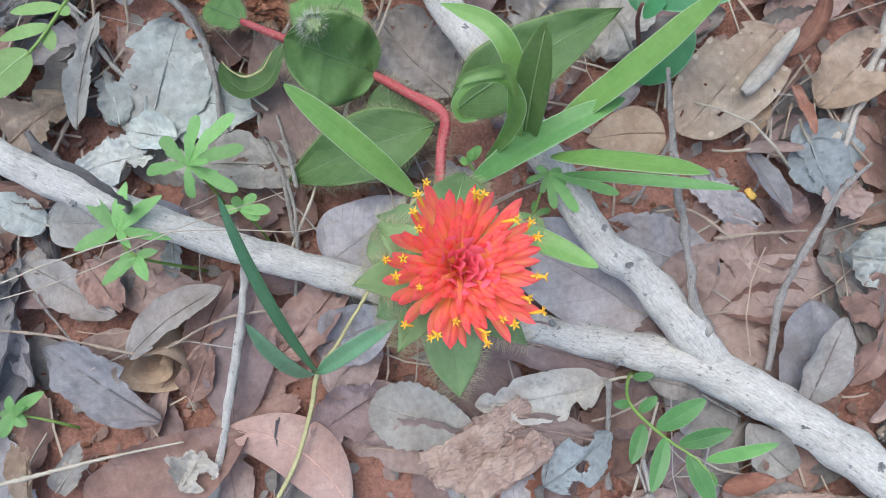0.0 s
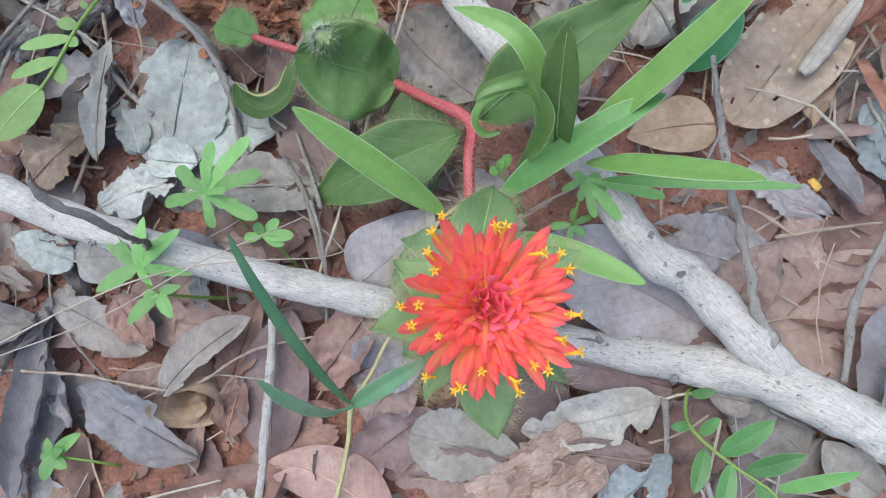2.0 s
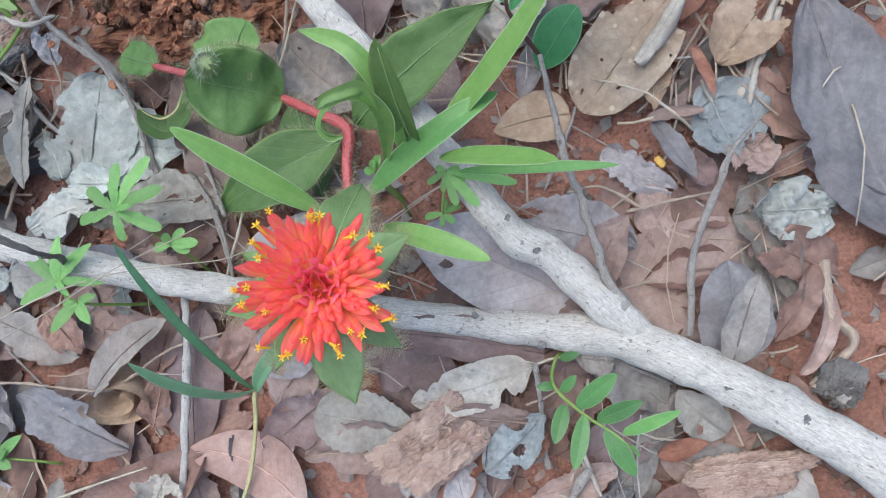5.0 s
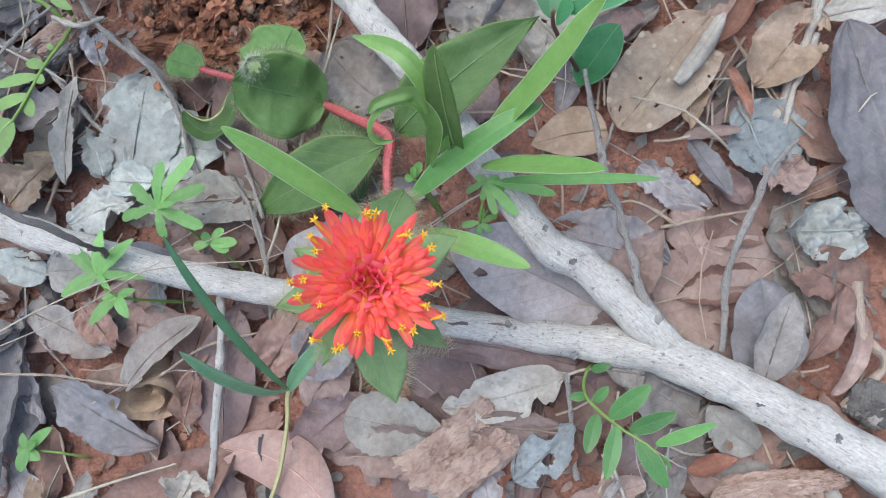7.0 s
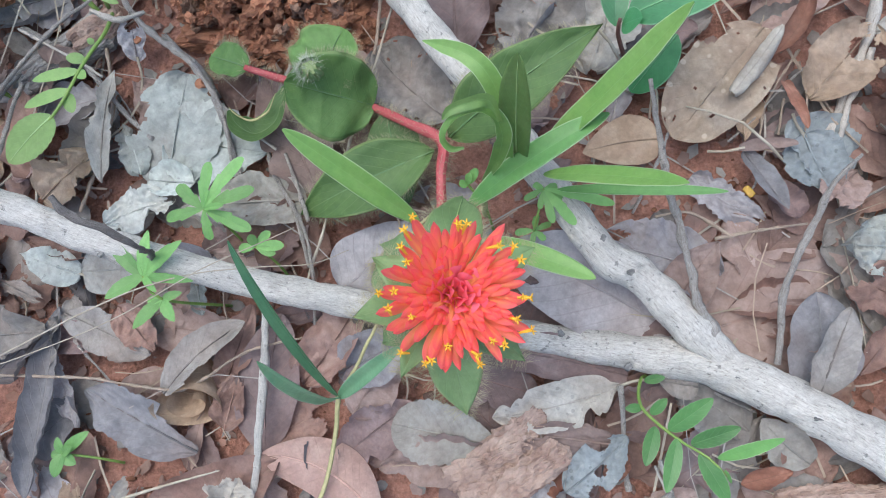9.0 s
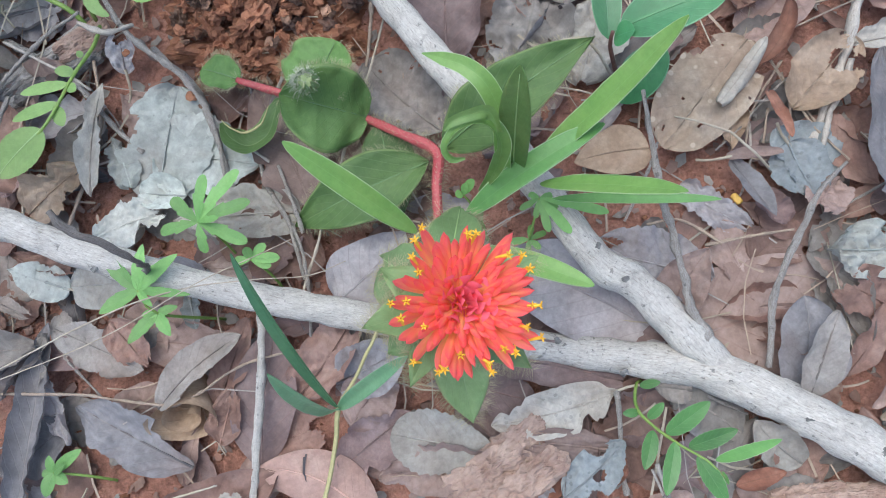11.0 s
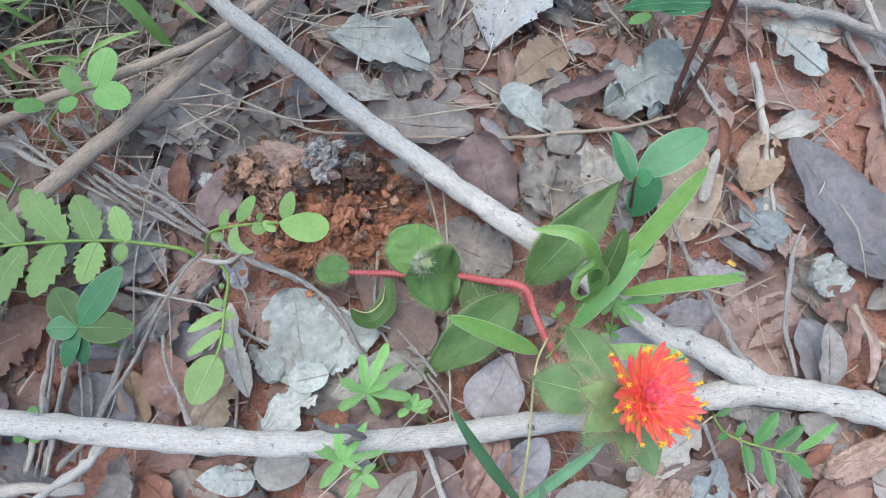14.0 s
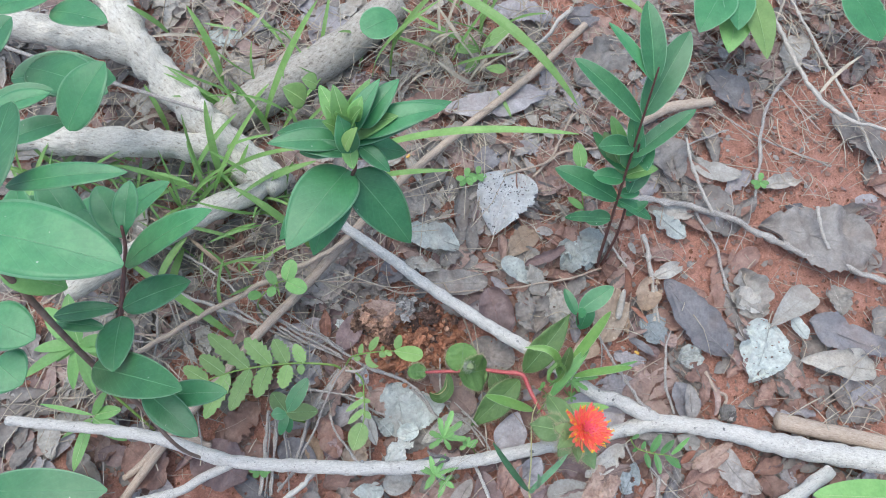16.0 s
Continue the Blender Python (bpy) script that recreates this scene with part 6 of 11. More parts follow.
stick("twig", [(-0.3742, 0.1277, 0.0300), (-0.3903, 0.1334, 0.0300), (-0.4063, 0.1391, 0.0300), (-0.4901, 0.1682, 0.0280), (-0.5682, 0.1927, 0.0250)], [0.0051, 0.0058, 0.0055, 0.0055, 0.0048], BARK["pale_twig"], "lichened pale twig below the branch", "twig", sides=8)
stick("twig", [(-0.4420, 0.5905, 0.0300), (-0.4113, 0.5404, 0.0300), (-0.3728, 0.4880, 0.0300), (-0.3453, 0.4347, 0.0250)], [0.0029, 0.0029, 0.0026, 0.0023], BARK["pale_twig"], "thin lichened grey twig under the saplings", "twig")
stick("twig", [(-0.4623, 0.5604, 0.0400), (-0.4451, 0.5115, 0.0350), (-0.4329, 0.4817, 0.0300), (-0.4257, 0.4504, 0.0200)], [0.0045, 0.0042, 0.0038], BARK["twig"], "crooked grey twig beside the trunk", "twig")
stick("twig", [(-0.5126, 0.4429, 0.0300), (-0.4856, 0.4271, 0.0300), (-0.4586, 0.4142, 0.0300)], [0.0025, 0.0025], BARK["brown"], "thin brown twig in the undergrowth", "twig")
stick("twig", [(-0.4364, 0.4848, 0.0300), (-0.3955, 0.4398, 0.0300), (-0.3592, 0.3993, 0.0280), (-0.3325, 0.3735, 0.0200)], [0.0035, 0.0035, 0.0032], BARK["pale_twig"], "pale lichened twig among the leaves", "twig")
stick("dry_grass_stalk", [(-0.4299, 0.4728, 0.0300), (-0.4325, 0.4265, 0.0250), (-0.4404, 0.3563, 0.0200)], [0.0016, 0.0013], STRAW, "thin dry straw stalk in the undergrowth", "grass", sides=5, rough=0.05)
stick("twig", [(-0.4579, 0.4462, 0.0300), (-0.4717, 0.4093, 0.0300), (-0.4918, 0.3694, 0.0200)], [0.0025, 0.0022], BARK["twig"], "thin grey twig in the undergrowth", "twig")
stick("twig", [(-0.3106, 0.2649, 0.0120), (-0.2637, 0.2272, 0.0150), (-0.2142, 0.1711, 0.0150)], [0.0025, 0.0022], BARK["twig"], "thin grey twig in the litter", "twig")
stick("twig", [(-0.3528, 0.2397, 0.0120), (-0.3556, 0.1978, 0.0140), (-0.3616, 0.1775, 0.0140)], [0.0018, 0.0015], BARK["twig"], "thin grey twig in the litter", "twig")
stick("twig", [(-0.2504, 0.2650, 0.0200), (-0.2889, 0.2401, 0.0180), (-0.3335, 0.2017, 0.0180), (-0.3619, 0.1642, 0.0200), (-0.3918, 0.1472, 0.0200)], [0.0025, 0.0025, 0.0025, 0.0022], BARK["twig"], "long thin grey twig in the litter", "twig")
stick("dry_grass_stalk", [(-0.4561, 0.2986, 0.0200), (-0.4612, 0.2544, 0.0200), (-0.4856, 0.2017, 0.0180)], [0.0015, 0.0012], STRAW, "thin dry straw stalk in the litter", "grass", sides=5, rough=0.05)
stick("twig", [(-0.3670, 0.2461, 0.0200), (-0.3917, 0.1960, 0.0200), (-0.4128, 0.1557, 0.0180)], [0.0030, 0.0027], BARK["pale_twig"], "straight pale dead stem on the litter", "twig")
stick("twig", [(-0.3664, 0.2226, 0.0180), (-0.3833, 0.1838, 0.0180), (-0.4009, 0.1480, 0.0160)], [0.0024, 0.0021], BARK["pale_twig"], "straight pale dead stem on the litter", "twig")
stick("twig", [(-0.2059, 0.2420, 0.0180), (-0.1768, 0.2079, 0.0180), (-0.1532, 0.1394, 0.0150)], [0.0031, 0.0028], BARK["twig"], "thin grey twig by the silvery leaf", "twig")
stick("twig", [(-0.2473, 0.2387, 0.0150), (-0.2432, 0.1876, 0.0140), (-0.2651, 0.1299, 0.0120)], [0.0016, 0.0016], BARK["brown"], "thin brown twig by the silvery leaf", "twig")
stick("twig", [(-0.5167, 0.2821, 0.0200), (-0.4852, 0.2642, 0.0200), (-0.4522, 0.2439, 0.0200)], [0.0054, 0.0060, 0.0051], BARK["brown"], "short piece of brown dead wood by the branch", "twig")
stick("dry_grass_stalk", [(-0.2302, 0.3998, 0.0200), (-0.1907, 0.3601, 0.0220), (-0.1915, 0.3479, 0.0150)], [0.0011, 0.0009], STRAW, "thin dry straw stalk on a leaf", "grass", sides=5, rough=0.05)
dead_leaf((-0.0931, 0.0655, 0.0100), (-0.0495, 0.1033, 0.0100), 0.0461, "lilac", "pale lilac-grey dry leaf beside the hairy stem", "ovate", tatter=0.05, holes=0, arch=0.04, wave=0.083, sway=0.034, stalk=0.018, lean=10.4)
dead_leaf((-0.0974, 0.0159, 0.0100), (-0.0520, 0.0331, 0.0240), 0.0348, "lilac", "lilac-grey dry leaf below the branch", "ellipse", tatter=0.1, arch=0.039, wave=0.066, sway=0.009, curl=0.34, lean=8.9)
stick("twig", [(-0.3096, 0.4199, 0.0200), (-0.3015, 0.3881, 0.0240), (-0.2855, 0.3652, 0.0260), (-0.2625, 0.3318, 0.0260), (-0.2368, 0.2866, 0.0240)], [0.0019, 0.0019, 0.0017, 0.0017, 0.0015], BARK["twig"], "crooked grey bare twig among leaves", "twig")
stick("twig", [(-0.3568, 0.4150, 0.0200), (-0.3431, 0.3936, 0.0220), (-0.3216, 0.3605, 0.0220), (-0.2991, 0.3369, 0.0220), (-0.2704, 0.3075, 0.0200), (-0.2435, 0.2814, 0.0200)], [0.0023, 0.0023, 0.0023, 0.0025, 0.0023, 0.0019], BARK["pale_twig"], "pale lichened twig among leaf litter", "twig")
stick("twig", [(-0.3061, 0.4111, 0.0160), (-0.2690, 0.4225, 0.0160), (-0.2227, 0.4315, 0.0160)], [0.0015, 0.0013, 0.0011], BARK["twig"], "thin grey twig lying on a broad leaf", "twig")
stick("twig", [(-0.3122, 0.2823, 0.0160), (-0.2917, 0.2910, 0.0180), (-0.2702, 0.3088, 0.0200)], [0.0016, 0.0016, 0.0014], BARK["pale_twig"], "thin lichened side twig", "twig")
stick("twig", [(-0.2734, 0.2575, 0.0140), (-0.2501, 0.2690, 0.0180)], [0.0016, 0.0014], BARK["twig"], "thin grey twig in the litter", "twig")


def flat_seed():
    me = lump_data("seed", (0.0042, 0.0024, 0.0011), 5, 0.12, 1.5, 3)
    me.materials.append(SEED)
    return me


tagged(new("seed", flat_seed()), "flat orange-yellow seed lying on the litter", "seed").matrix_basis = pose(0.1480, 0.1030, 0.0100, 12, -10, -60)
tagged(new("seed", flat_seed()), "flat orange-yellow seed lying on the litter", "seed").matrix_basis = pose(-0.0213, 0.5342, 0.0140, 12, -10, 20)
tagged(new("seed", flat_seed()), "flat orange-yellow seed lying on the litter", "seed").matrix_basis = pose(0.3995, 0.2701, 0.0140, 12, -10, 0)

# Lines of the dead trunk and the log.
TRUNK_MAIN = [(-0.374, 1.186, 0.050), (-0.352, 1.006, 0.060), (-0.343, 0.883, 0.070), (-0.308, 0.751, 0.070), (-0.272, 0.653, 0.060), (-0.222, 0.556, 0.040)]
TRUNK_UPPER = [(-0.347, 0.855, 0.070), (-0.410, 0.906, 0.080), (-0.474, 0.950, 0.090), (-0.575, 1.018, 0.100)]
TRUNK_LOWER = [(-0.277, 0.640, 0.060), (-0.358, 0.682, 0.070), (-0.461, 0.729, 0.080), (-0.582, 0.795, 0.090)]
TRUNK_THIN = [(-0.273, 0.606, 0.050), (-0.253, 0.565, 0.050), (-0.325, 0.554, 0.060), (-0.439, 0.534, 0.070), (-0.551, 0.513, 0.070)]
TRUNK_TWIG = [(-0.520, 0.912, 0.120), (-0.400, 0.791, 0.120), (-0.276, 0.677, 0.110)]
LOG_LINE = [(0.081, 0.807, 0.025), (-0.046, 0.755, 0.028), (-0.155, 0.732, 0.030), (-0.261, 0.706, 0.030)]

# ---- dead trunk, log and rotten wood ----
def dead_trunk():
    ob = root("dead_tree", (-0.27, 0.62, 0.0), "thick pale dead trunk with forked limbs lying behind green plants", "trunk")
    part("limb", tube_data("limb", TRUNK_MAIN, [0.026, 0.026, 0.026, 0.026, 0.025, 0.022], 20, 0.008, 0.35, 41, 0.15), BARK["trunk"], ob)
    part("side_limb", tube_data("side_limb", TRUNK_UPPER, [0.019, 0.021, 0.022, 0.024], 18, 0.008, 0.35, 42, 0.15), BARK["trunk"], ob)
    part("side_limb", tube_data("side_limb", TRUNK_LOWER, [0.022, 0.021, 0.021, 0.022], 18, 0.008, 0.35, 43, 0.15), BARK["trunk"], ob)
    part("branch", tube_data("branch", TRUNK_THIN, [0.017, 0.018, 0.018, 0.016, 0.014], 14, 0.012, 0.25, 45, 0.1), BARK["trunk"], ob)
    part("twig", tube_data("twig", TRUNK_TWIG, [0.003, 0.003, 0.0024], 8, 0.012, 0.25, 46, 0.1), BARK["twig"], ob)
    return ob


dead_trunk()
stick("log", LOG_LINE, [0.032, 0.034, 0.036, 0.034], BARK["fissured"], "grey log with fissured bark lying in dry grass", "log", 18, 0.25, 0.1, 0.012)


def rotten_stump():
    """Crumbling termite-eaten wood, in broken pieces over red earth."""
    rnd = random.Random(21)
    ob = root("rotten_stump", (-0.15, 0.27, 0.0), "crumbling rotten stump of brown wood and red earth", "stump")
    part("mound", lump_data("mound", (0.075, 0.045, 0.015), 3, 0.55, 3.0, 6), CLOD, ob, "red earth mound", pose(-0.135, 0.258, 0.0, 0, 0, -18))
    for cx, cy, sx, sy, count, mat, tall in ((-0.186, 0.312, 0.014, 0.015, 34, ROTTEN, 0.040), (-0.164, 0.292, 0.018, 0.016, 44, ROTTEN, 0.038), (-0.130, 0.304, 0.014, 0.012, 26, ROTTEN_GREY, 0.042), (-0.112, 0.276, 0.018, 0.014, 40, ROTTEN_DARK, 0.026), (-0.145, 0.258, 0.024, 0.012, 44, CLOD, 0.026), (-0.165, 0.325, 0.02, 0.008, 16, ROTTEN_GREY, 0.02)):
        for k in range(count):
            x, y = rnd.gauss(cx, sx), rnd.gauss(cy, sy)
            s = rnd.uniform(0.0035, 0.0085)
            z = 1.25 * tall * math.exp(-((x - cx) / sx / 2) ** 2 - ((y - cy) / sy / 2) ** 2) * rnd.uniform(0.55, 1.0)
            shard = lump_data("wood_shard", (s * rnd.uniform(0.9, 1.5), s * rnd.uniform(0.6, 1.0), s * rnd.uniform(0.4, 0.8)), 600 + k + int(count * 37 + cx * 1000), 0.75, 3.6, 3)
            part("wood_shard", shard, mat, ob, "", pose(x, y, max(0.012, z), rnd.uniform(-40, 40), rnd.uniform(-45, 45), rnd.gauss(25, 45)))
    for k in range(150):
        x, y = rnd.gauss(-0.130, 0.038), rnd.gauss(0.255, 0.024)
        s = rnd.uniform(0.0012, 0.0036)
        part("crumb", lump_data("crumb", (s * 1.3, s, s * 0.7), 160 + k, 0.6, 2.8, 2), CLOD if k % 3 else ROTTEN, ob, "", pose(x, y, 0.014 + rnd.uniform(-0.004, 0.008), rnd.uniform(-30, 30), rnd.uniform(-30, 30), rnd.uniform(0, 180)))
    return ob


rotten_stump()


def bark_chip(at, size, turn, mat, label, seed):
    """A flaking piece of bark: long layers broken at different lengths."""
    rnd = random.Random(seed)
    ob = root("bark_chip", at, label, "bark")
    for k in range(8):
        L, W, H = size[0] * rnd.uniform(0.55, 0.95), size[1] * rnd.uniform(0.3, 0.6), size[2] * rnd.uniform(0.6, 1.1)
        m = Matrix.Translation(at) @ pose(0, 0, 0, 0, 0, turn) @ pose(rnd.uniform(-0.3, 0.3) * size[0], rnd.uniform(-0.75, 0.75) * size[1], rnd.uniform(-0.2, 0.3) * size[2], rnd.uniform(-14, 14), rnd.uniform(-6, 6), rnd.uniform(-9, 9))
        part("flake", lump_data("flake", (L, W, H), seed * 40 + k, 0.2, 4.2, 5), mat, ob, "", m)
    return ob


bark_chip((0.001, -0.044, 0.012), (0.038, 0.022, 0.011), 28, CHIP, "pinkish flaking piece of bark lying on dry leaves", 7)
bark_chip((0.166, -0.069, 0.012), (0.032, 0.012, 0.009), 8, CHIP, "cracked brown piece of rotten bark", 8)
bark_chip((0.217, -0.027, 0.010), (0.014, 0.012, 0.008), 60, ROTTEN_GREY, "rough grey lump of rotten wood on red soil", 9)
bark_chip((-0.158, 0.311, 0.026), (0.046, 0.016, 0.012), -32, CHIP, "crumbling slab of brown rotten wood on a soil mound", 12)
bark_chip((-0.282, 0.236, 0.012), (0.042, 0.013, 0.007), 31, ROTTEN_GREY, "fibrous strip of rotten grey-brown wood", 10)
bark_chip((-0.252, 0.252, 0.018), (0.020, 0.010, 0.007), 24, CHIP, "crumbling brown end of a rotten strip of wood", 11)

# ---- the flowering plant ----
CORE = Vector((-0.0079, 0.0391, 0.1650))
AXIS = Vector((0.28, -0.06, 0.955)).normalized()
HEAD = CORE - AXIS * 0.022


def hairs_data(name, spots, length, thin=0.00012, seed=0, droop=0.3):
    """Fine hairs: a thin three-sided spike at each (place, direction)."""
    rnd = random.Random(seed)
    verts, faces = [], []
    for p, d in spots:
        d = (d + Vector((rnd.gauss(0, 0.3), rnd.gauss(0, 0.3), rnd.gauss(0, 0.3)))).normalized()
        L = length * rnd.uniform(0.5, 1.2)
        a = d.orthogonal().normalized()
        b = d.cross(a)
        n = len(verts)
        mid = p + d * L * 0.55
        end = p + d * L + Vector((0, 0, -droop * L))
        for c, r in ((p, thin), (mid, thin * 0.8)):
            verts += [tuple(c + a * r), tuple(c - a * r * 0.5 + b * r * 0.87), tuple(c - a * r * 0.5 - b * r * 0.87)]
        verts.append(tuple(end))
        faces += [(n, n + 1, n + 4, n + 3), (n + 1, n + 2, n + 5, n + 4), (n + 2, n, n + 3, n + 5), (n + 3, n + 4, n + 6), (n + 4, n + 5, n + 6), (n + 5, n + 3, n + 6)]
    me = bpy.data.meshes.new(name)
    me.from_pydata(verts, [], faces)
    return me


def rim_spots(ob, rnd, count, out=0.8):
    """Places along a leaf's edge and face, with outward directions, in world space."""
    me, m = ob.data, origin_of(ob)
    spots = []
    zs = m.to_3x3() @ Vector((0, 0, 1))
    length = max(v.co.y for v in me.vertices)
    uv = me.uv_layers[0].data
    edge = [me.loops[i].vertex_index for i in range(len(me.loops)) if uv[i].uv[0] in (0.0, 1.0)]
    for _ in range(count):
        v = me.vertices[rnd.choice(edge)].co
        side = m.to_3x3() @ Vector((1 if v.x > 0 else -1, 0.3, 0))
        v = v + Vector((0, rnd.uniform(-0.5, 0.5) * length / 20, 0))
        spots.append((m @ v, side * out + zs * 0.3))
    return spots


def flowering_plant():
    ob = root("flowering_plant", (-0.03, 0.1, 0.0), "hairy creeping herb with an orange-red globe flower on a red stem", "flower")
    rnd = random.Random(4)
    neck = HEAD - AXIS * 0.012
    stem = part("stem", tube_data("stem", [(-0.145, 0.206, 0.03), (-0.118, 0.195, 0.028), (-0.09, 0.182, 0.030), (-0.0688, 0.1748, 0.0237), (-0.045, 0.1585, 0.031), (-0.0246, 0.1429, 0.0377), (-0.0256, 0.1210, 0.0410), (-0.0262, 0.0985, 0.0450), (-0.0270, 0.0740, 0.0720), tuple(neck)], [0.002, 0.0026, 0.0027, 0.0027, 0.0028, 0.0033, 0.0029, 0.0028, 0.0027, 0.003], 10, 0.003, 0.12, 3, 0.25), STEM_RED, ob, "red hairy stem")
    spots = []
    for k in range(2300):
        v = stem.data.vertices[rnd.randrange(len(stem.data.vertices))]
        spots.append((origin_of(stem) @ v.co, v.normal.copy()))
    part("hairs", hairs_data("hairs", spots, 0.0068, 0.00006, 1), HAIR, stem, "fine pale hairs")
    leaves = [
        ((-0.0201, 0.1461, 0.0330), (0.0690, 0.1862, 0.0711), 0.038, "hairy", 10, dict(arch=0.13, fold=0.25, shape="taper", wave=0.09)),
        ((-0.0299, 0.1399, 0.0300), (-0.1185, 0.1136, 0.0095), 0.039, "hairy", -8, dict(arch=0.11, fold=0.3, shape="taper", wave=0.09)),
        ((-0.058, 0.1690, 0.026), (-0.052, 0.112, 0.006), 0.034, "hairy", 4, dict(arch=0.04, cup=-0.1, shape="taper")),
        ((-0.0660, 0.1740, 0.0260), (-0.1080, 0.1780, 0.0640), 0.050, "downy", -26, dict(arch=0.05, fold=0.3, shape="round", wave=0.06)),
        ((-0.100, 0.184, 0.030), (-0.0790, 0.2190, 0.0400), 0.046, "downy", -6, dict(arch=0.05, fold=0.3, shape="round", wave=0.08)),
        ((-0.143, 0.206, 0.030), (-0.168, 0.217, 0.030), 0.022, "downy", 0, dict(arch=0.05, cup=0.25, shape="round", wave=0.1)),
    ]
    for k, (base, tip, width, tone, lean, kw) in enumerate(leaves):
        leaf = leaf_part("leaf", ob, base, tip, width, GREEN[tone], lean, nu=14, nv=26, seed=k, thick=0.0005, **kw)
        part("hairs", hairs_data("hairs", rim_spots(leaf, rnd, 520), 0.0052, 0.00006, k), HAIR, leaf, "fine pale hairs")
    curl = part("leaf", ribbon_data("leaf", [(-0.1180, 0.1900, 0.0320), (-0.1204, 0.1800, 0.0340), (-0.1270, 0.1690, 0.0290), (-0.1404, 0.1640, 0.0260), (-0.1500, 0.1690, 0.0310), (-0.1525, 0.1765, 0.0370)], [0.004, 0.012, 0.018, 0.019, 0.014, 0.003], -20, 0.4), GREEN["hairy"], ob, "curled leaf with a withered rim")
    part("withered_rim", tube_data("withered_rim", [(-0.1225, 0.1830, 0.0390), (-0.1290, 0.1735, 0.0350), (-0.1400, 0.1700, 0.0325), (-0.1485, 0.1735, 0.0360), (-0.1520, 0.1775, 0.0385)], [0.0002, 0.0006, 0.0007, 0.0005, 0.0002], 6, 0.002, 0.6, 4), STEM_YELLOW, curl, "brown withered edge")
    # The closed bud: a ring of small green bracts round silky down.
    nest = Vector((-0.0900, 0.1799, 0.0700))
    bud = part("bud", lump_data("bud", (0.0052, 0.0052, 0.0050), 3, 0.2), GREEN["bract"], ob, "closed pale green flower bud", Matrix.Translation(nest))
    for k in range(9):
        a = 6.2832 * k / 9
        out = Vector((math.cos(a), math.sin(a), 0))
        leaf_part("bract", bud, nest + out * 0.0045 - Vector((0, 0, 0.004)), nest + out * 0.0040 + Vector((0, 0, 0.0075)), 0.0052, GREEN["bract"], 0, shape="acute", cup=0.5, arch=0.12, nu=6, nv=8)
    spots = [(nest + d * 0.005, d) for d in (Vector((rnd.gauss(-0.6, 0.7), rnd.gauss(0.3, 0.7), abs(rnd.gauss(0.3, 0.5)))).normalized() for _ in range(260))]
    part("hairs", hairs_data("hairs", spots, 0.0075, 0.00009, 5), HAIR_WHITE, bud, "silky white hairs")
    # Pointed hairy bracts under the head, and a pair of leaves below them.
    frame_x = AXIS.cross(Vector((0, 1, 0))).normalized()
    frame_y = AXIS.cross(frame_x) * -1
    low = neck - AXIS * 0.010
    for k, (name, base, tip, width) in enumerate([("bract", neck, (-0.0123, -0.0085, 0.1118), 0.025), ("bract", neck, (-0.0510, 0.0336, 0.1530), 0.020), ("bract", neck, (-0.0345, 0.0090, 0.1450), 0.016), ("bract", neck, (-0.0430, 0.0575, 0.1500), 0.019), ("bract", neck, (0.0230, 0.0600, 0.1290), 0.022), ("bract", neck, (0.0150, 0.0125, 0.1290), 0.018), ("leaf", low, (-0.0118, 0.1020, 0.0640), 0.030), ("leaf", low, (-0.0540, 0.0760, 0.0760), 0.036), ("bract", neck, (-0.0480, 0.0250, 0.1150), 0.022)]):
        tip = Vector(tip)
        out = (tip - base) - AXIS * (tip - base).dot(AXIS)
        bract = leaf_part(name, ob, base + out.normalized() * 0.003, tip, width, GREEN["bract"], 0, shape="taper", arch=0.05, fold=0.22, wave=0.07, nu=12, nv=20, seed=20 + k, thick=0.0004)
        part("hairs", hairs_data("hairs", rim_spots(bract, rnd, 420), 0.0066, 0.00006, 30 + k), HAIR, bract, "fine pale hairs")
    # Florets: a dish of narrow pointed straps round a sunken crimson heart, outer ones longest.
    head = part("flower_head", lump_data("flower_head", (0.0095, 0.0095, 0.0095), 9, 0.1), PETAL_BASE, ob, "orange-red globe of narrow florets", Matrix.Translation(HEAD + AXIS * 0.004) @ AXIS.to_track_quat("Z", "Y").to_matrix().to_4x4())
    shapes = [leaf_data("petal", 1.0, w, "floret", cup=c, fold=0.15, arch=b, nu=4, nv=9, seed=k, twist=tw) for k, (w, c, b, tw) in enumerate([(0.19, 0.45, 0.05, 10), (0.175, 0.55, 0.07, -12), (0.20, 0.4, 0.02, 8), (0.185, 0.5, 0.06, 0)])]
    for me in shapes:
        me.materials.append(PETAL)
    inner = leaf_data("petal", 1.0, 0.42, "petal", cup=0.35, arch=0.05, nu=4, nv=6)
    inner.materials.append(PETAL_CORE)
    golden = math.pi * (3 - 5 ** 0.5)
    n = 205
    tips = []
    for k in range(n):
        f = (k + 0.5) / n
        core = f < 0.13
        turn = golden * k + rnd.gauss(0, 0.1)
        out = frame_x * math.cos(turn) + frame_y * math.sin(turn)
        wide = 0.0305 * f ** 0.62 * rnd.uniform(0.86, 1.08)
        high = 0.0078 * min(1.0, wide / 0.016) - 0.002 * max(0.0, (wide - 0.025) / 0.006) - 0.007 * max(0.0, f - 0.72) / 0.28 * rnd.random() + rnd.uniform(-0.001, 0.0012)
        end = CORE + out * wide + AXIS * high
        start = CORE + out * max(0.002, 0.55 * (wide - 0.0115)) + AXIS * (high - 0.0100 - 0.005 * (1 - f))
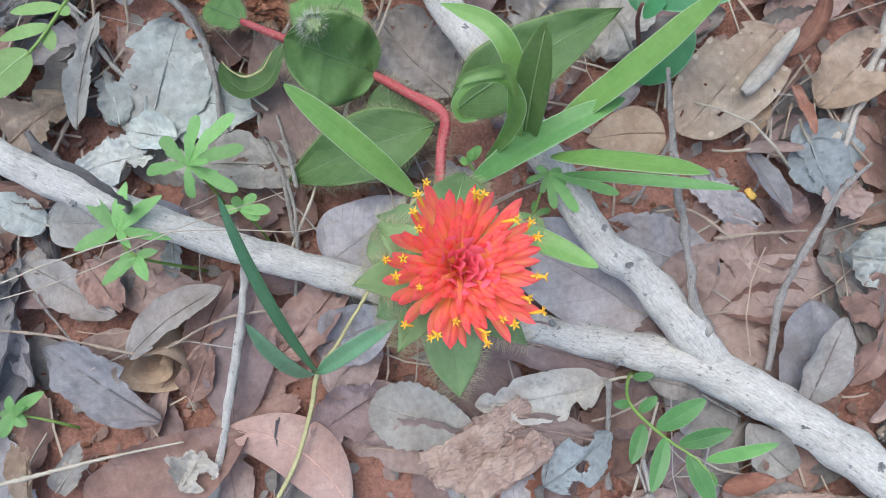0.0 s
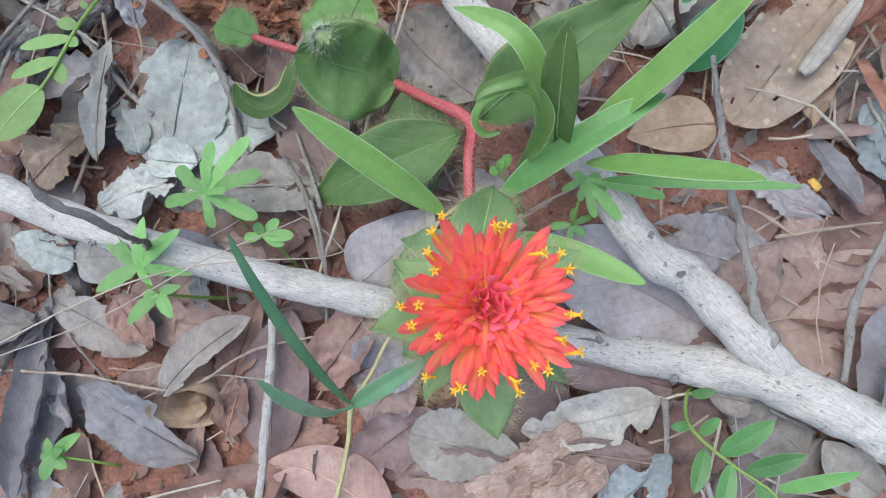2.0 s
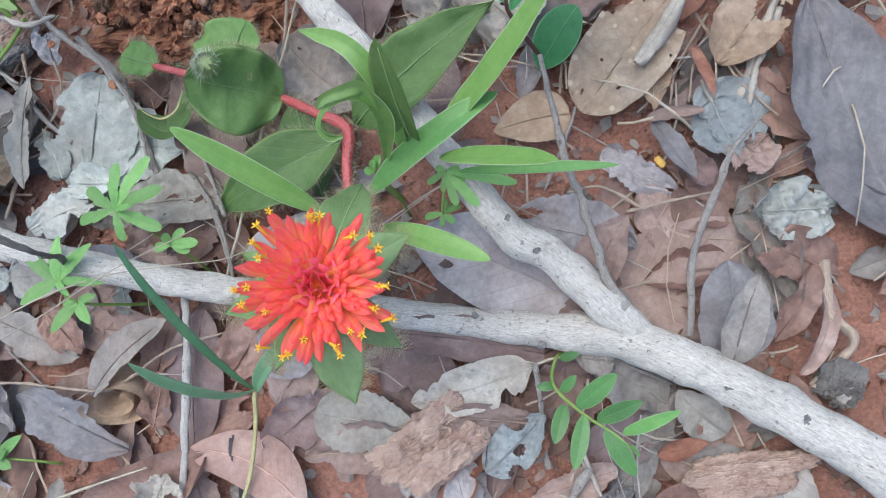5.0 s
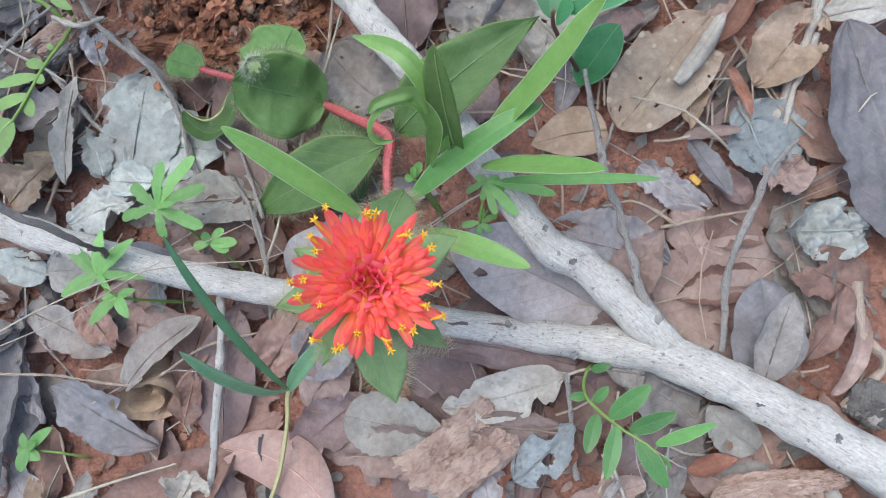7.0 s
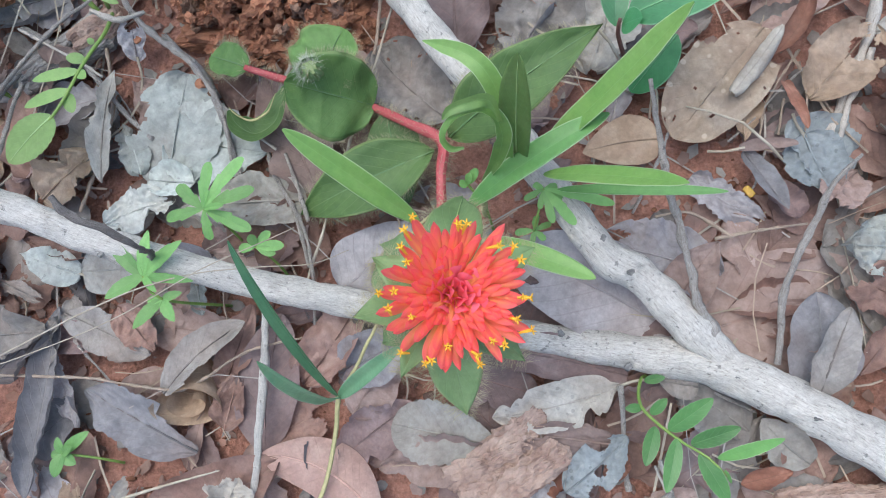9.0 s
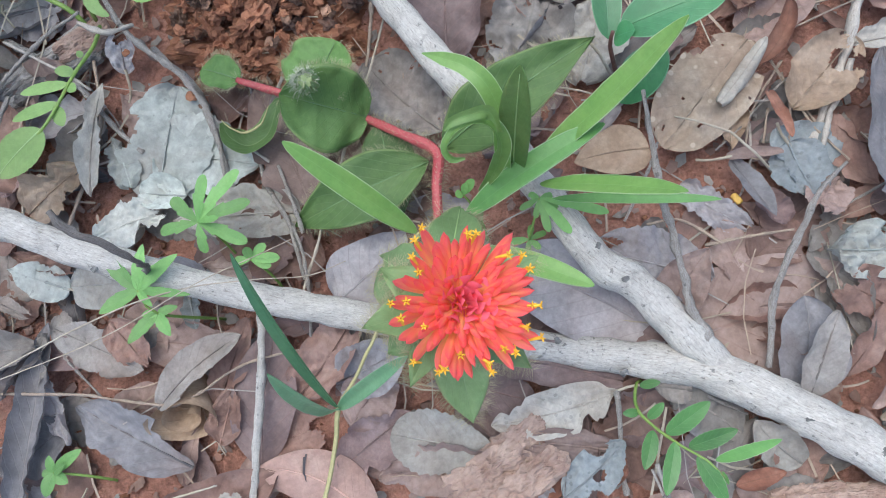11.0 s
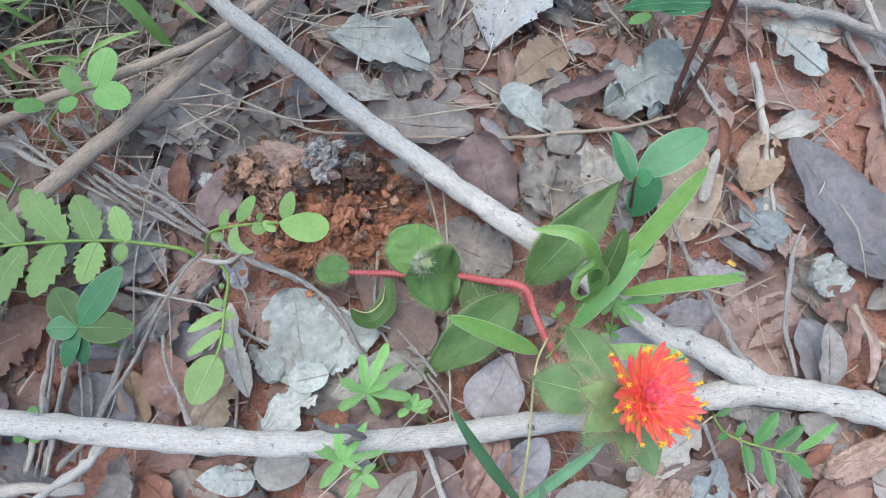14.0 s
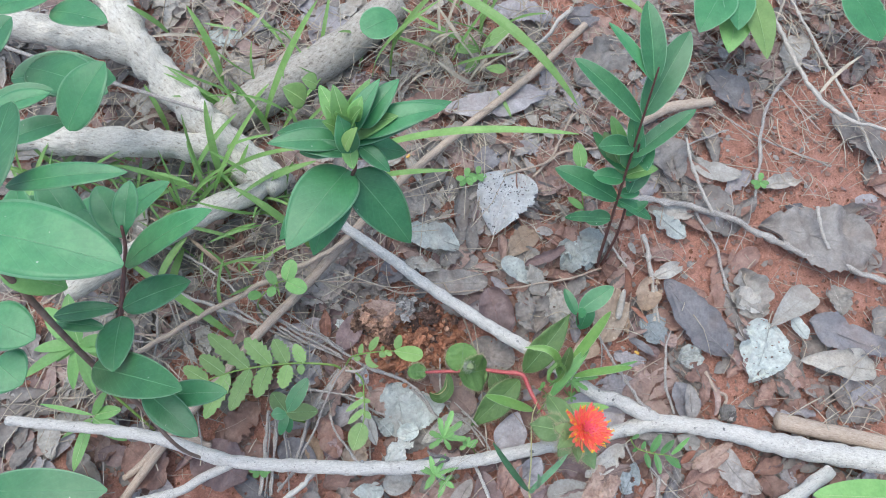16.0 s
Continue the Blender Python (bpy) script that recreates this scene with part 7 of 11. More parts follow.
        if core:
            start = CORE + out * (0.0012 + 0.018 * f) - AXIS * 0.008
            end = CORE + out * (0.0012 + 0.085 * f) + AXIS * (0.0042 + 0.006 * f)
        d = (end - start).normalized()
        L = (end - start).length
        ob2 = new("petal", inner if core else shapes[k % 4])
        ob2.parent = head
        x = AXIS.cross(d).normalized()
        rot = Matrix((x, d, x.cross(d))).transposed().to_4x4()
        ob2.matrix_basis = origin_of(head).inverted() @ Matrix.Translation(start) @ rot @ pose(0, 0, 0, 0, rnd.uniform(-22, 22), 0) @ Matrix.Scale(L, 4)
        if f > 0.62:
            tips.append((start + d * L, d))
    star = star_data()
    for p, d in tips[::max(1, len(tips) // 22)]:
        s = new("stamen", star)
        s.parent = head
        s.matrix_basis = origin_of(head).inverted() @ Matrix.Translation(p + AXIS * 0.001) @ (d + AXIS * 0.7).to_track_quat("Z", "Y").to_matrix().to_4x4() @ pose(0, 0, 0, rnd.uniform(-30, 30), rnd.uniform(-30, 30), rnd.uniform(0, 90)) @ Matrix.Scale(rnd.uniform(0.65, 0.95), 4)
    return ob


def star_data():
    """Five short yellow anthers round the mouth of a floret's tube."""
    verts, faces = [], []
    for k in range(5):
        a = 6.2832 * k / 5
        d, s = Vector((math.cos(a), math.sin(a), 0.35)), Vector((-math.sin(a), math.cos(a), 0))
        n = len(verts)
        for r, w, h in ((0.0004, 0.0004, 0), (0.0012, 0.0005, 0.0002), (0.0022, 0.0002, 0.0)):
            for q in (d * r + s * w, d * r + Vector((0, 0, 0.0005)), d * r - s * w, d * r - Vector((0, 0, 0.0004))):
                verts.append(tuple(q))
        for j in range(2):
            for i in range(4):
                faces.append((n + 4 * j + i, n + 4 * j + (i + 1) % 4, n + 4 * j + 4 + (i + 1) % 4, n + 4 * j + 4 + i))
        faces.append((n + 8, n + 9, n + 10, n + 11))
    n = len(verts)
    for r, h in ((0.0005, -0.007), (0.0009, -0.001), (0.0007, 0.0003)):
        verts += [(r * math.cos(1.0472 * i), r * math.sin(1.0472 * i), h) for i in range(6)]
    faces += [(n + 6 * j + i, n + 6 * j + (i + 1) % 6, n + 6 * j + 6 + (i + 1) % 6, n + 6 * j + 6 + i) for j in range(2) for i in range(6)]
    me = bpy.data.meshes.new("stamen")
    me.from_pydata(verts, [], faces)
    me.materials.append(YELLOW)
    return me


flowering_plant()

# ---- narrow-leaved plant behind the flower ----
herb = root("narrow_leaved_plant", (-0.0040, 0.1040, 0.0000), "young plant with long narrow bright green leaves in a tuft", "plant")
part("stem", tube_data("stem", [(-0.0040, 0.1060, 0.0000), (-0.0030, 0.1040, 0.0300), (0.0000, 0.1020, 0.0580), (0.0120, 0.1060, 0.0660), (0.0220, 0.1120, 0.0700)], [0.0022, 0.002, 0.0018, 0.0014], 8, 0.005, 0.08), STEM_GREEN, herb)
part("stalk", tube_data("stalk", [(-0.004, 0.104, 0.05), (-0.018, 0.094, 0.06), (-0.037, 0.0855, 0.0695)], [0.0011, 0.0009, 0.0008], 6, 0.004), STEM_GREEN, herb)
leaf_part("leaf", herb, (-0.0375, 0.0925, 0.0540), (-0.0939, 0.1326, 0.1083), 0.0132, GREEN["bright"], -6, shape="blade", arch=0.04, fold=0.25, wave=0.03, thick=0.0004, nv=26)
# Lighter green here makes up for the light this near-vertical blade misses.
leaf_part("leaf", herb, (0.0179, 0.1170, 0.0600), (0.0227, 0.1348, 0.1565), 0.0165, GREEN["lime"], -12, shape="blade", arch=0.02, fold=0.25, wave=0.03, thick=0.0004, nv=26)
leaf_part("leaf", herb, (0.0265, 0.1200, 0.0610), (0.0970, 0.1550, 0.1430), 0.0145, GREEN["bright"], -14, shape="blade", arch=-0.03, fold=0.2, wave=0.04, thick=0.0004, nv=26)
leaf_part("leaf", herb, (-0.0100, 0.0975, 0.0590), (0.0652, 0.1313, 0.0860), 0.0145, GREEN["blade"], -6, shape="blade", arch=0.08, fold=0.22, wave=0.03, thick=0.0004, nv=26)
leaf_part("leaf", herb, (0.0311, 0.1085, 0.0694), (0.0877, 0.0803, 0.1341), 0.0122, GREEN["bright"], -20, shape="blade", arch=0.02, fold=0.1, wave=0.03, thick=0.0004, nv=26)
leaf_part("leaf", herb, (0.0380, 0.1030, 0.0560), (0.1174, 0.0877, 0.0806), 0.0062, GREEN["blade"], 0, shape="blade", arch=0.02, fold=0.2, thick=0.0004, nv=26)
part("leaf", ribbon_data("leaf", [(0.0140, 0.1080, 0.0600), (0.0133, 0.1228, 0.0850), (0.0134, 0.1332, 0.1080), (0.0082, 0.1434, 0.1220), (-0.0002, 0.1521, 0.1250), (-0.0108, 0.1586, 0.1230), (-0.0209, 0.1642, 0.1200)], [0.004, 0.0085, 0.01, 0.01, 0.0088, 0.0065, 0.0006], 20, 0.25), GREEN["bright"], herb)
leaf_part("leaf", herb, (-0.0040, 0.0780, 0.0620), (0.0510, 0.0511, 0.0787), 0.0125, GREEN["bright"], -10, shape="blade", arch=0.06, fold=0.15, thick=0.0004, nv=26)
part("leaf", ribbon_data("leaf", [(-0.0009, 0.1119, 0.0540), (0.0080, 0.1130, 0.0850), (0.0125, 0.1180, 0.1080), (0.0090, 0.1235, 0.1210), (0.0017, 0.1248, 0.1262), (-0.0080, 0.1210, 0.1280), (-0.0135, 0.1150, 0.1240), (-0.0110, 0.1105, 0.1190), (-0.0050, 0.1105, 0.1180)], [0.0025, 0.0065, 0.0090, 0.0085, 0.0065, 0.0052, 0.0045, 0.0035, 0.0012], -30, 0.4), GREEN["bright"], herb)
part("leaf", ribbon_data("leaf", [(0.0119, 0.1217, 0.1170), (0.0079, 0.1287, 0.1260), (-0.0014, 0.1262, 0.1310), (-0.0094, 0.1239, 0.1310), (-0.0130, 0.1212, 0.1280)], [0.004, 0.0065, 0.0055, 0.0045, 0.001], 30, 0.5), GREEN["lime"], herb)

# ---- trailing shoot with three blades ----
herb = root("trailing_shoot", (-0.1080, -0.0600, 0.0100), "thin yellow-green stalk bearing dark blue-green blades at a node", "plant")
part("stalk", tube_data("stalk", [(-0.1177, -0.0700, 0.0150), (-0.1034, -0.0449, 0.0240), (-0.0940, -0.0169, 0.0330), (-0.0895, 0.0020, 0.0400), (-0.0800, 0.0170, 0.0380), (-0.0720, 0.0300, 0.0420), (-0.0650, 0.0420, 0.0420), (-0.0440, 0.0830, 0.0550), (-0.0260, 0.1000, 0.0500)], [0.0012, 0.0013, 0.0013, 0.0015, 0.001, 0.001, 0.001, 0.0009, 0.0009], 8, 0.005, 0.08), STEM_YELLOW, herb)
leaf_part("leaf", herb, (-0.0895, 0.0020, 0.0400), (-0.1142, 0.0750, 0.1269), 0.0086, GREEN["teal"], -30, shape="blade", arch=0.03, fold=0.5, thick=0.0004, nv=26)
leaf_part("leaf", herb, (-0.0895, 0.0020, 0.0400), (-0.0870, 0.0182, 0.1620), 0.0085, GREEN["ashy"], 25, shape="blade", arch=0.05, fold=0.4, wave=0.04, thick=0.0004, nv=26)
leaf_part("leaf", herb, (-0.0895, 0.0020, 0.0400), (-0.0375, 0.0225, 0.1250), 0.0085, GREEN["ashy"], 10, shape="blade", arch=0.02, fold=0.5, thick=0.0004, nv=26)

# ---- seedlings ----
herb = root("seedling", (-0.1560, 0.0980, 0.0000), "pale green seedling with seven lobed leaflets", "plant")
part("stem", tube_data("stem", [(-0.1560, 0.0980, 0.0000), (-0.1574, 0.1062, 0.0290), (-0.1627, 0.1124, 0.0500)], [0.0009, 0.0008, 0.0007], 8, 0.005, 0.08), STEM_GREEN, herb)
leaf_part("leaf", herb, (-0.1627, 0.1124, 0.0500), (-0.1563, 0.1383, 0.0560), 0.0085, GREEN["seedling"], 0, shape="obovate", arch=0.06, fold=0.2, teeth=2, depth=0.3)
leaf_part("leaf", herb, (-0.1627, 0.1124, 0.0500), (-0.1361, 0.1388, 0.0560), 0.0092, GREEN["seedling"], 0, shape="obovate", arch=0.06, fold=0.2, teeth=2, depth=0.3)
leaf_part("leaf", herb, (-0.1627, 0.1124, 0.0500), (-0.1306, 0.1204, 0.0540), 0.0092, GREEN["seedling"], 0, shape="obovate", arch=0.06, fold=0.2, teeth=2, depth=0.3)
leaf_part("leaf", herb, (-0.1627, 0.1124, 0.0500), (-0.1343, 0.0977, 0.0500), 0.0092, GREEN["seedling"], 0, shape="obovate", arch=0.06, fold=0.2, teeth=2, depth=0.3)
leaf_part("leaf", herb, (-0.1627, 0.1124, 0.0500), (-0.1600, 0.0950, 0.0460), 0.0071, GREEN["seedling"], 0, shape="obovate", arch=0.06, fold=0.2, teeth=2, depth=0.3)
leaf_part("leaf", herb, (-0.1627, 0.1124, 0.0500), (-0.1850, 0.1086, 0.0500), 0.0085, GREEN["seedling"], 0, shape="obovate", arch=0.06, fold=0.2, teeth=2, depth=0.3)
leaf_part("leaf", herb, (-0.1627, 0.1124, 0.0500), (-0.1764, 0.1269, 0.0540), 0.0092, GREEN["seedling"], 0, shape="obovate", arch=0.06, fold=0.2, teeth=2, depth=0.3)
leaf_part("leaf", herb, (-0.1627, 0.1124, 0.0500), (-0.1471, 0.1109, 0.0600), 0.0049, GREEN["seedling"], 0, shape="obovate", arch=0.06, fold=0.2, teeth=2, depth=0.3)
herb = root("seedling", (-0.1680, 0.0620, 0.0000), "green seedling with two whorls of narrow leaflets", "plant")
part("stem", tube_data("stem", [(-0.1680, 0.0620, 0.0000), (-0.1846, 0.0617, 0.0550), (-0.1935, 0.0746, 0.0600)], [0.001, 0.0008, 0.0007], 8, 0.005, 0.08), STEM_GREEN, herb)
leaf_part("leaf", herb, (-0.1935, 0.0746, 0.0600), (-0.2133, 0.0978, 0.0640), 0.0087, GREEN["seedling"], 0, shape="lance", arch=0.05, fold=0.2, teeth=4, depth=0.12)
leaf_part("leaf", herb, (-0.1935, 0.0746, 0.0600), (-0.1885, 0.0996, 0.0640), 0.0081, GREEN["seedling"], 0, shape="lance", arch=0.05, fold=0.2, teeth=4, depth=0.12)
leaf_part("leaf", herb, (-0.1935, 0.0746, 0.0600), (-0.1687, 0.0920, 0.0640), 0.0086, GREEN["seedling"], 0, shape="lance", arch=0.05, fold=0.2, teeth=4, depth=0.12)
leaf_part("leaf", herb, (-0.1935, 0.0746, 0.0600), (-0.1616, 0.0688, 0.0640), 0.0058, GREEN["seedling"], 0, shape="lance", arch=0.05, fold=0.2, teeth=4, depth=0.12)
leaf_part("leaf", herb, (-0.1935, 0.0746, 0.0600), (-0.2133, 0.0632, 0.0640), 0.0091, GREEN["seedling"], 0, shape="lance", arch=0.05, fold=0.2, teeth=4, depth=0.12)
leaf_part("leaf", herb, (-0.1935, 0.0746, 0.0600), (-0.1830, 0.0644, 0.0640), 0.0048, GREEN["seedling"], 0, shape="lance", arch=0.05, fold=0.2, teeth=4, depth=0.12)
leaf_part("leaf", herb, (-0.1846, 0.0617, 0.0550), (-0.2018, 0.0464, 0.0550), 0.0081, GREEN["seedling"], 0, shape="lance", arch=0.05, fold=0.2, teeth=4, depth=0.12)
leaf_part("leaf", herb, (-0.1846, 0.0617, 0.0550), (-0.1773, 0.0486, 0.0550), 0.0076, GREEN["seedling"], 0, shape="lance", arch=0.05, fold=0.2, teeth=4, depth=0.12)
leaf_part("leaf", herb, (-0.1846, 0.0617, 0.0550), (-0.1730, 0.0645, 0.0550), 0.0054, GREEN["seedling"], 0, shape="lance", arch=0.05, fold=0.2, teeth=4, depth=0.12)
leaf_part("leaf", herb, (-0.1846, 0.0617, 0.0550), (-0.1939, 0.0615, 0.0550), 0.0054, GREEN["seedling"], 0, shape="lance", arch=0.05, fold=0.2, teeth=4, depth=0.12)
herb = root("seedling", (-0.1280, 0.0750, 0.0000), "small green seedling beside the branch", "plant")
part("stem", tube_data("stem", [(-0.1280, 0.0750, 0.0000), (-0.1309, 0.0839, 0.0215), (-0.1378, 0.0908, 0.0350)], [0.0009, 0.0008, 0.0007], 8, 0.005, 0.08), STEM_GREEN, herb)
leaf_part("leaf", herb, (-0.1378, 0.0908, 0.0350), (-0.1207, 0.0903, 0.0350), 0.0066, GREEN["seedling"], 0, shape="obovate", arch=0.06, fold=0.2)
leaf_part("leaf", herb, (-0.1378, 0.0908, 0.0350), (-0.1394, 0.0977, 0.0390), 0.0059, GREEN["seedling"], 0, shape="obovate", arch=0.06, fold=0.2)
leaf_part("leaf", herb, (-0.1378, 0.0908, 0.0350), (-0.1290, 0.0994, 0.0350), 0.0059, GREEN["seedling"], 0, shape="obovate", arch=0.06, fold=0.2)
leaf_part("leaf", herb, (-0.1378, 0.0908, 0.0350), (-0.1481, 0.0905, 0.0350), 0.0059, GREEN["seedling"], 0, shape="obovate", arch=0.06, fold=0.2)
leaf_part("leaf", herb, (-0.1378, 0.0908, 0.0350), (-0.1259, 0.0857, 0.0350), 0.0059, GREEN["seedling"], 0, shape="obovate", arch=0.06, fold=0.2)
herb = root("seedling", (0.0276, 0.1017, 0.0000), "small green seedling with rounded leaflets by the branch", "plant")
part("stem", tube_data("stem", [(0.0276, 0.1017, 0.0000), (0.0240, 0.0873, 0.0300), (0.0309, 0.1056, 0.0500)], [0.0009, 0.0008, 0.0007], 8, 0.005, 0.08), STEM_GREEN, herb)
leaf_part("leaf", herb, (0.0309, 0.1056, 0.0500), (0.0675, 0.0942, 0.0480), 0.0067, GREEN["seedling"], 0, shape="obovate", arch=0.05, teeth=2, depth=0.2)
leaf_part("leaf", herb, (0.0309, 0.1056, 0.0500), (0.0461, 0.0848, 0.0480), 0.0067, GREEN["seedling"], 0, shape="obovate", arch=0.05, teeth=2, depth=0.2)
leaf_part("leaf", herb, (0.0309, 0.1056, 0.0500), (0.0343, 0.0866, 0.0480), 0.0055, GREEN["seedling"], 0, shape="obovate", arch=0.05, teeth=2, depth=0.2)
leaf_part("leaf", herb, (0.0309, 0.1056, 0.0500), (0.0255, 0.1092, 0.0480), 0.0043, GREEN["seedling"], 0, shape="obovate", arch=0.05, teeth=2, depth=0.2)
leaf_part("leaf", herb, (0.0309, 0.1056, 0.0500), (0.0198, 0.1009, 0.0480), 0.0043, GREEN["seedling"], 0, shape="obovate", arch=0.05, teeth=2, depth=0.2)
leaf_part("leaf", herb, (0.0309, 0.1056, 0.0500), (0.0409, 0.0987, 0.0480), 0.0043, GREEN["seedling"], 0, shape="obovate", arch=0.05, teeth=2, depth=0.2)
leaf_part("leaf", herb, (0.0309, 0.1056, 0.0500), (0.0278, 0.0950, 0.0480), 0.0040, GREEN["seedling"], 0, shape="obovate", arch=0.05, teeth=2, depth=0.2)
leaf_part("leaf", herb, (0.0309, 0.1056, 0.0500), (0.0388, 0.1075, 0.0480), 0.0040, GREEN["seedling"], 0, shape="obovate", arch=0.05, teeth=2, depth=0.2)
leaf_part("leaf", herb, (0.0240, 0.0873, 0.0300), (0.0131, 0.0871, 0.0280), 0.0048, GREEN["seedling"], 0, shape="obovate", arch=0.05, teeth=2, depth=0.2)
leaf_part("leaf", herb, (0.0240, 0.0873, 0.0300), (0.0298, 0.0816, 0.0280), 0.0045, GREEN["seedling"], 0, shape="obovate", arch=0.05, teeth=2, depth=0.2)
leaf_part("leaf", herb, (0.0240, 0.0873, 0.0300), (0.0260, 0.0958, 0.0280), 0.0042, GREEN["seedling"], 0, shape="obovate", arch=0.05, teeth=2, depth=0.2)
leaf_part("leaf", herb, (0.0240, 0.0873, 0.0300), (0.0339, 0.0910, 0.0280), 0.0042, GREEN["seedling"], 0, shape="obovate", arch=0.05, teeth=2, depth=0.2)
leaf_part("leaf", herb, (0.0240, 0.0873, 0.0300), (0.0224, 0.0804, 0.0280), 0.0038, GREEN["seedling"], 0, shape="obovate", arch=0.05, teeth=2, depth=0.2)
herb = root("seedling", (-0.2380, -0.0300, 0.0000), "tiny green seedling with pairs of leaflets", "plant")
part("stem", tube_data("stem", [(-0.2380, -0.0300, 0.0000), (-0.2502, -0.0247, 0.0140), (-0.2663, -0.0213, 0.0200)], [0.0009, 0.0008, 0.0007], 8, 0.005, 0.08), STEM_GREEN, herb)
leaf_part("leaf", herb, (-0.2663, -0.0213, 0.0200), (-0.2468, -0.0091, 0.0240), 0.0074, GREEN["seedling"], 0, shape="ellipse", arch=0.06, fold=0.2)
leaf_part("leaf", herb, (-0.2663, -0.0213, 0.0200), (-0.2668, -0.0112, 0.0240), 0.0060, GREEN["seedling"], 0, shape="ellipse", arch=0.06, fold=0.2)
leaf_part("leaf", herb, (-0.2663, -0.0213, 0.0200), (-0.2710, -0.0346, 0.0200), 0.0087, GREEN["seedling"], 0, shape="ellipse", arch=0.06, fold=0.2)
leaf_part("leaf", herb, (-0.2663, -0.0213, 0.0200), (-0.2572, -0.0277, 0.0200), 0.0074, GREEN["seedling"], 0, shape="ellipse", arch=0.06, fold=0.2)
leaf_part("leaf", herb, (-0.2663, -0.0213, 0.0200), (-0.2559, -0.0171, 0.0260), 0.0060, GREEN["seedling"], 0, shape="ellipse", arch=0.06, fold=0.2)
leaf_part("leaf", herb, (-0.2663, -0.0213, 0.0200), (-0.2736, -0.0216, 0.0200), 0.0054, GREEN["seedling"], 0, shape="ellipse", arch=0.06, fold=0.2)
herb = root("seedling", (-0.0000, 0.0950, 0.0000), "green upright seedling beside the curled leaf", "plant")
part("stem", tube_data("stem", [(-0.0000, 0.0950, 0.0000), (-0.0034, 0.1059, 0.0240), (-0.0108, 0.1148, 0.0400)], [0.0009, 0.0008, 0.0007], 8, 0.005, 0.08), STEM_GREEN, herb)
leaf_part("leaf", herb, (-0.0108, 0.1148, 0.0400), (-0.0038, 0.1202, 0.0500), 0.0057, GREEN["seedling"], 0, shape="obovate", arch=0.06, fold=0.2)
leaf_part("leaf", herb, (-0.0108, 0.1148, 0.0400), (-0.0153, 0.1142, 0.0440), 0.0051, GREEN["seedling"], 0, shape="obovate", arch=0.06, fold=0.2)
leaf_part("leaf", herb, (-0.0108, 0.1148, 0.0400), (-0.0081, 0.1184, 0.0500), 0.0044, GREEN["seedling"], 0, shape="obovate", arch=0.06, fold=0.2)
herb = root("pinnate_seedling", (0.0773, -0.0030, 0.0000), "young plant with paired glossy green leaflets along a thin stem", "plant")
part("stem", tube_data("stem", [(0.0844, 0.0035, 0.0000), (0.0762, 0.0019, 0.0120), (0.0719, -0.0124, 0.0300), (0.0847, -0.0279, 0.0450), (0.0982, -0.0380, 0.0550), (0.1069, -0.0476, 0.0500)], [0.0011, 0.001, 0.0009, 0.0008, 0.0006, 0.0004], 8, 0.005, 0.08), STEM_GREEN, herb)
leaf_part("leaf", herb, (0.0724, -0.0134, 0.0300), (0.0634, -0.0133, 0.0320), 0.0051, GREEN["glossy"], 0, shape="ellipse", arch=0.05, fold=0.15, teeth=9, depth=0.07)
leaf_part("leaf", herb, (0.0759, -0.0168, 0.0350), (0.0841, -0.0091, 0.0400), 0.0060, GREEN["glossy"], 0, shape="ellipse", arch=0.05, fold=0.15, teeth=9, depth=0.07)
leaf_part("leaf", herb, (0.0827, -0.0247, 0.0430), (0.1037, -0.0099, 0.0550), 0.0106, GREEN["glossy"], 0, shape="ellipse", arch=0.05, fold=0.15, teeth=9, depth=0.07)
leaf_part("leaf", herb, (0.0915, -0.0315, 0.0500), (0.1132, -0.0238, 0.0620), 0.0090, GREEN["glossy"], 0, shape="ellipse", arch=0.05, fold=0.15, teeth=9, depth=0.07)
leaf_part("leaf", herb, (0.1024, -0.0383, 0.0550), (0.1281, -0.0286, 0.0770), 0.0066, GREEN["blade"], 0, shape="ellipse", arch=0.05, fold=0.15, teeth=9, depth=0.07)
leaf_part("leaf", herb, (0.0767, -0.0228, 0.0400), (0.0691, -0.0414, 0.0450), 0.0085, GREEN["glossy"], 0, shape="ellipse", arch=0.05, fold=0.15, teeth=9, depth=0.07)
leaf_part("leaf", herb, (0.0857, -0.0287, 0.0470), (0.0772, -0.0540, 0.0500), 0.0088, GREEN["glossy"], 0, shape="ellipse", arch=0.05, fold=0.15, teeth=9, depth=0.07)
leaf_part("leaf", herb, (0.0944, -0.0359, 0.0530), (0.1060, -0.0594, 0.0500), 0.0099, GREEN["glossy"], 0, shape="ellipse", arch=0.05, fold=0.15, teeth=9, depth=0.07)
leaf_part("leaf", herb, (0.0771, 0.0003, 0.0150), (0.0877, 0.0015, 0.0200), 0.0053, GREEN["glossy"], 0, shape="ellipse", arch=0.05, fold=0.15, teeth=9, depth=0.07)
leaf_part("leaf", herb, (0.1060, -0.0444, 0.0500), (0.1095, -0.0516, 0.0450), 0.0022, GREEN["blade"], 0, shape="ellipse", arch=0.05, fold=0.15, teeth=9, depth=0.07)

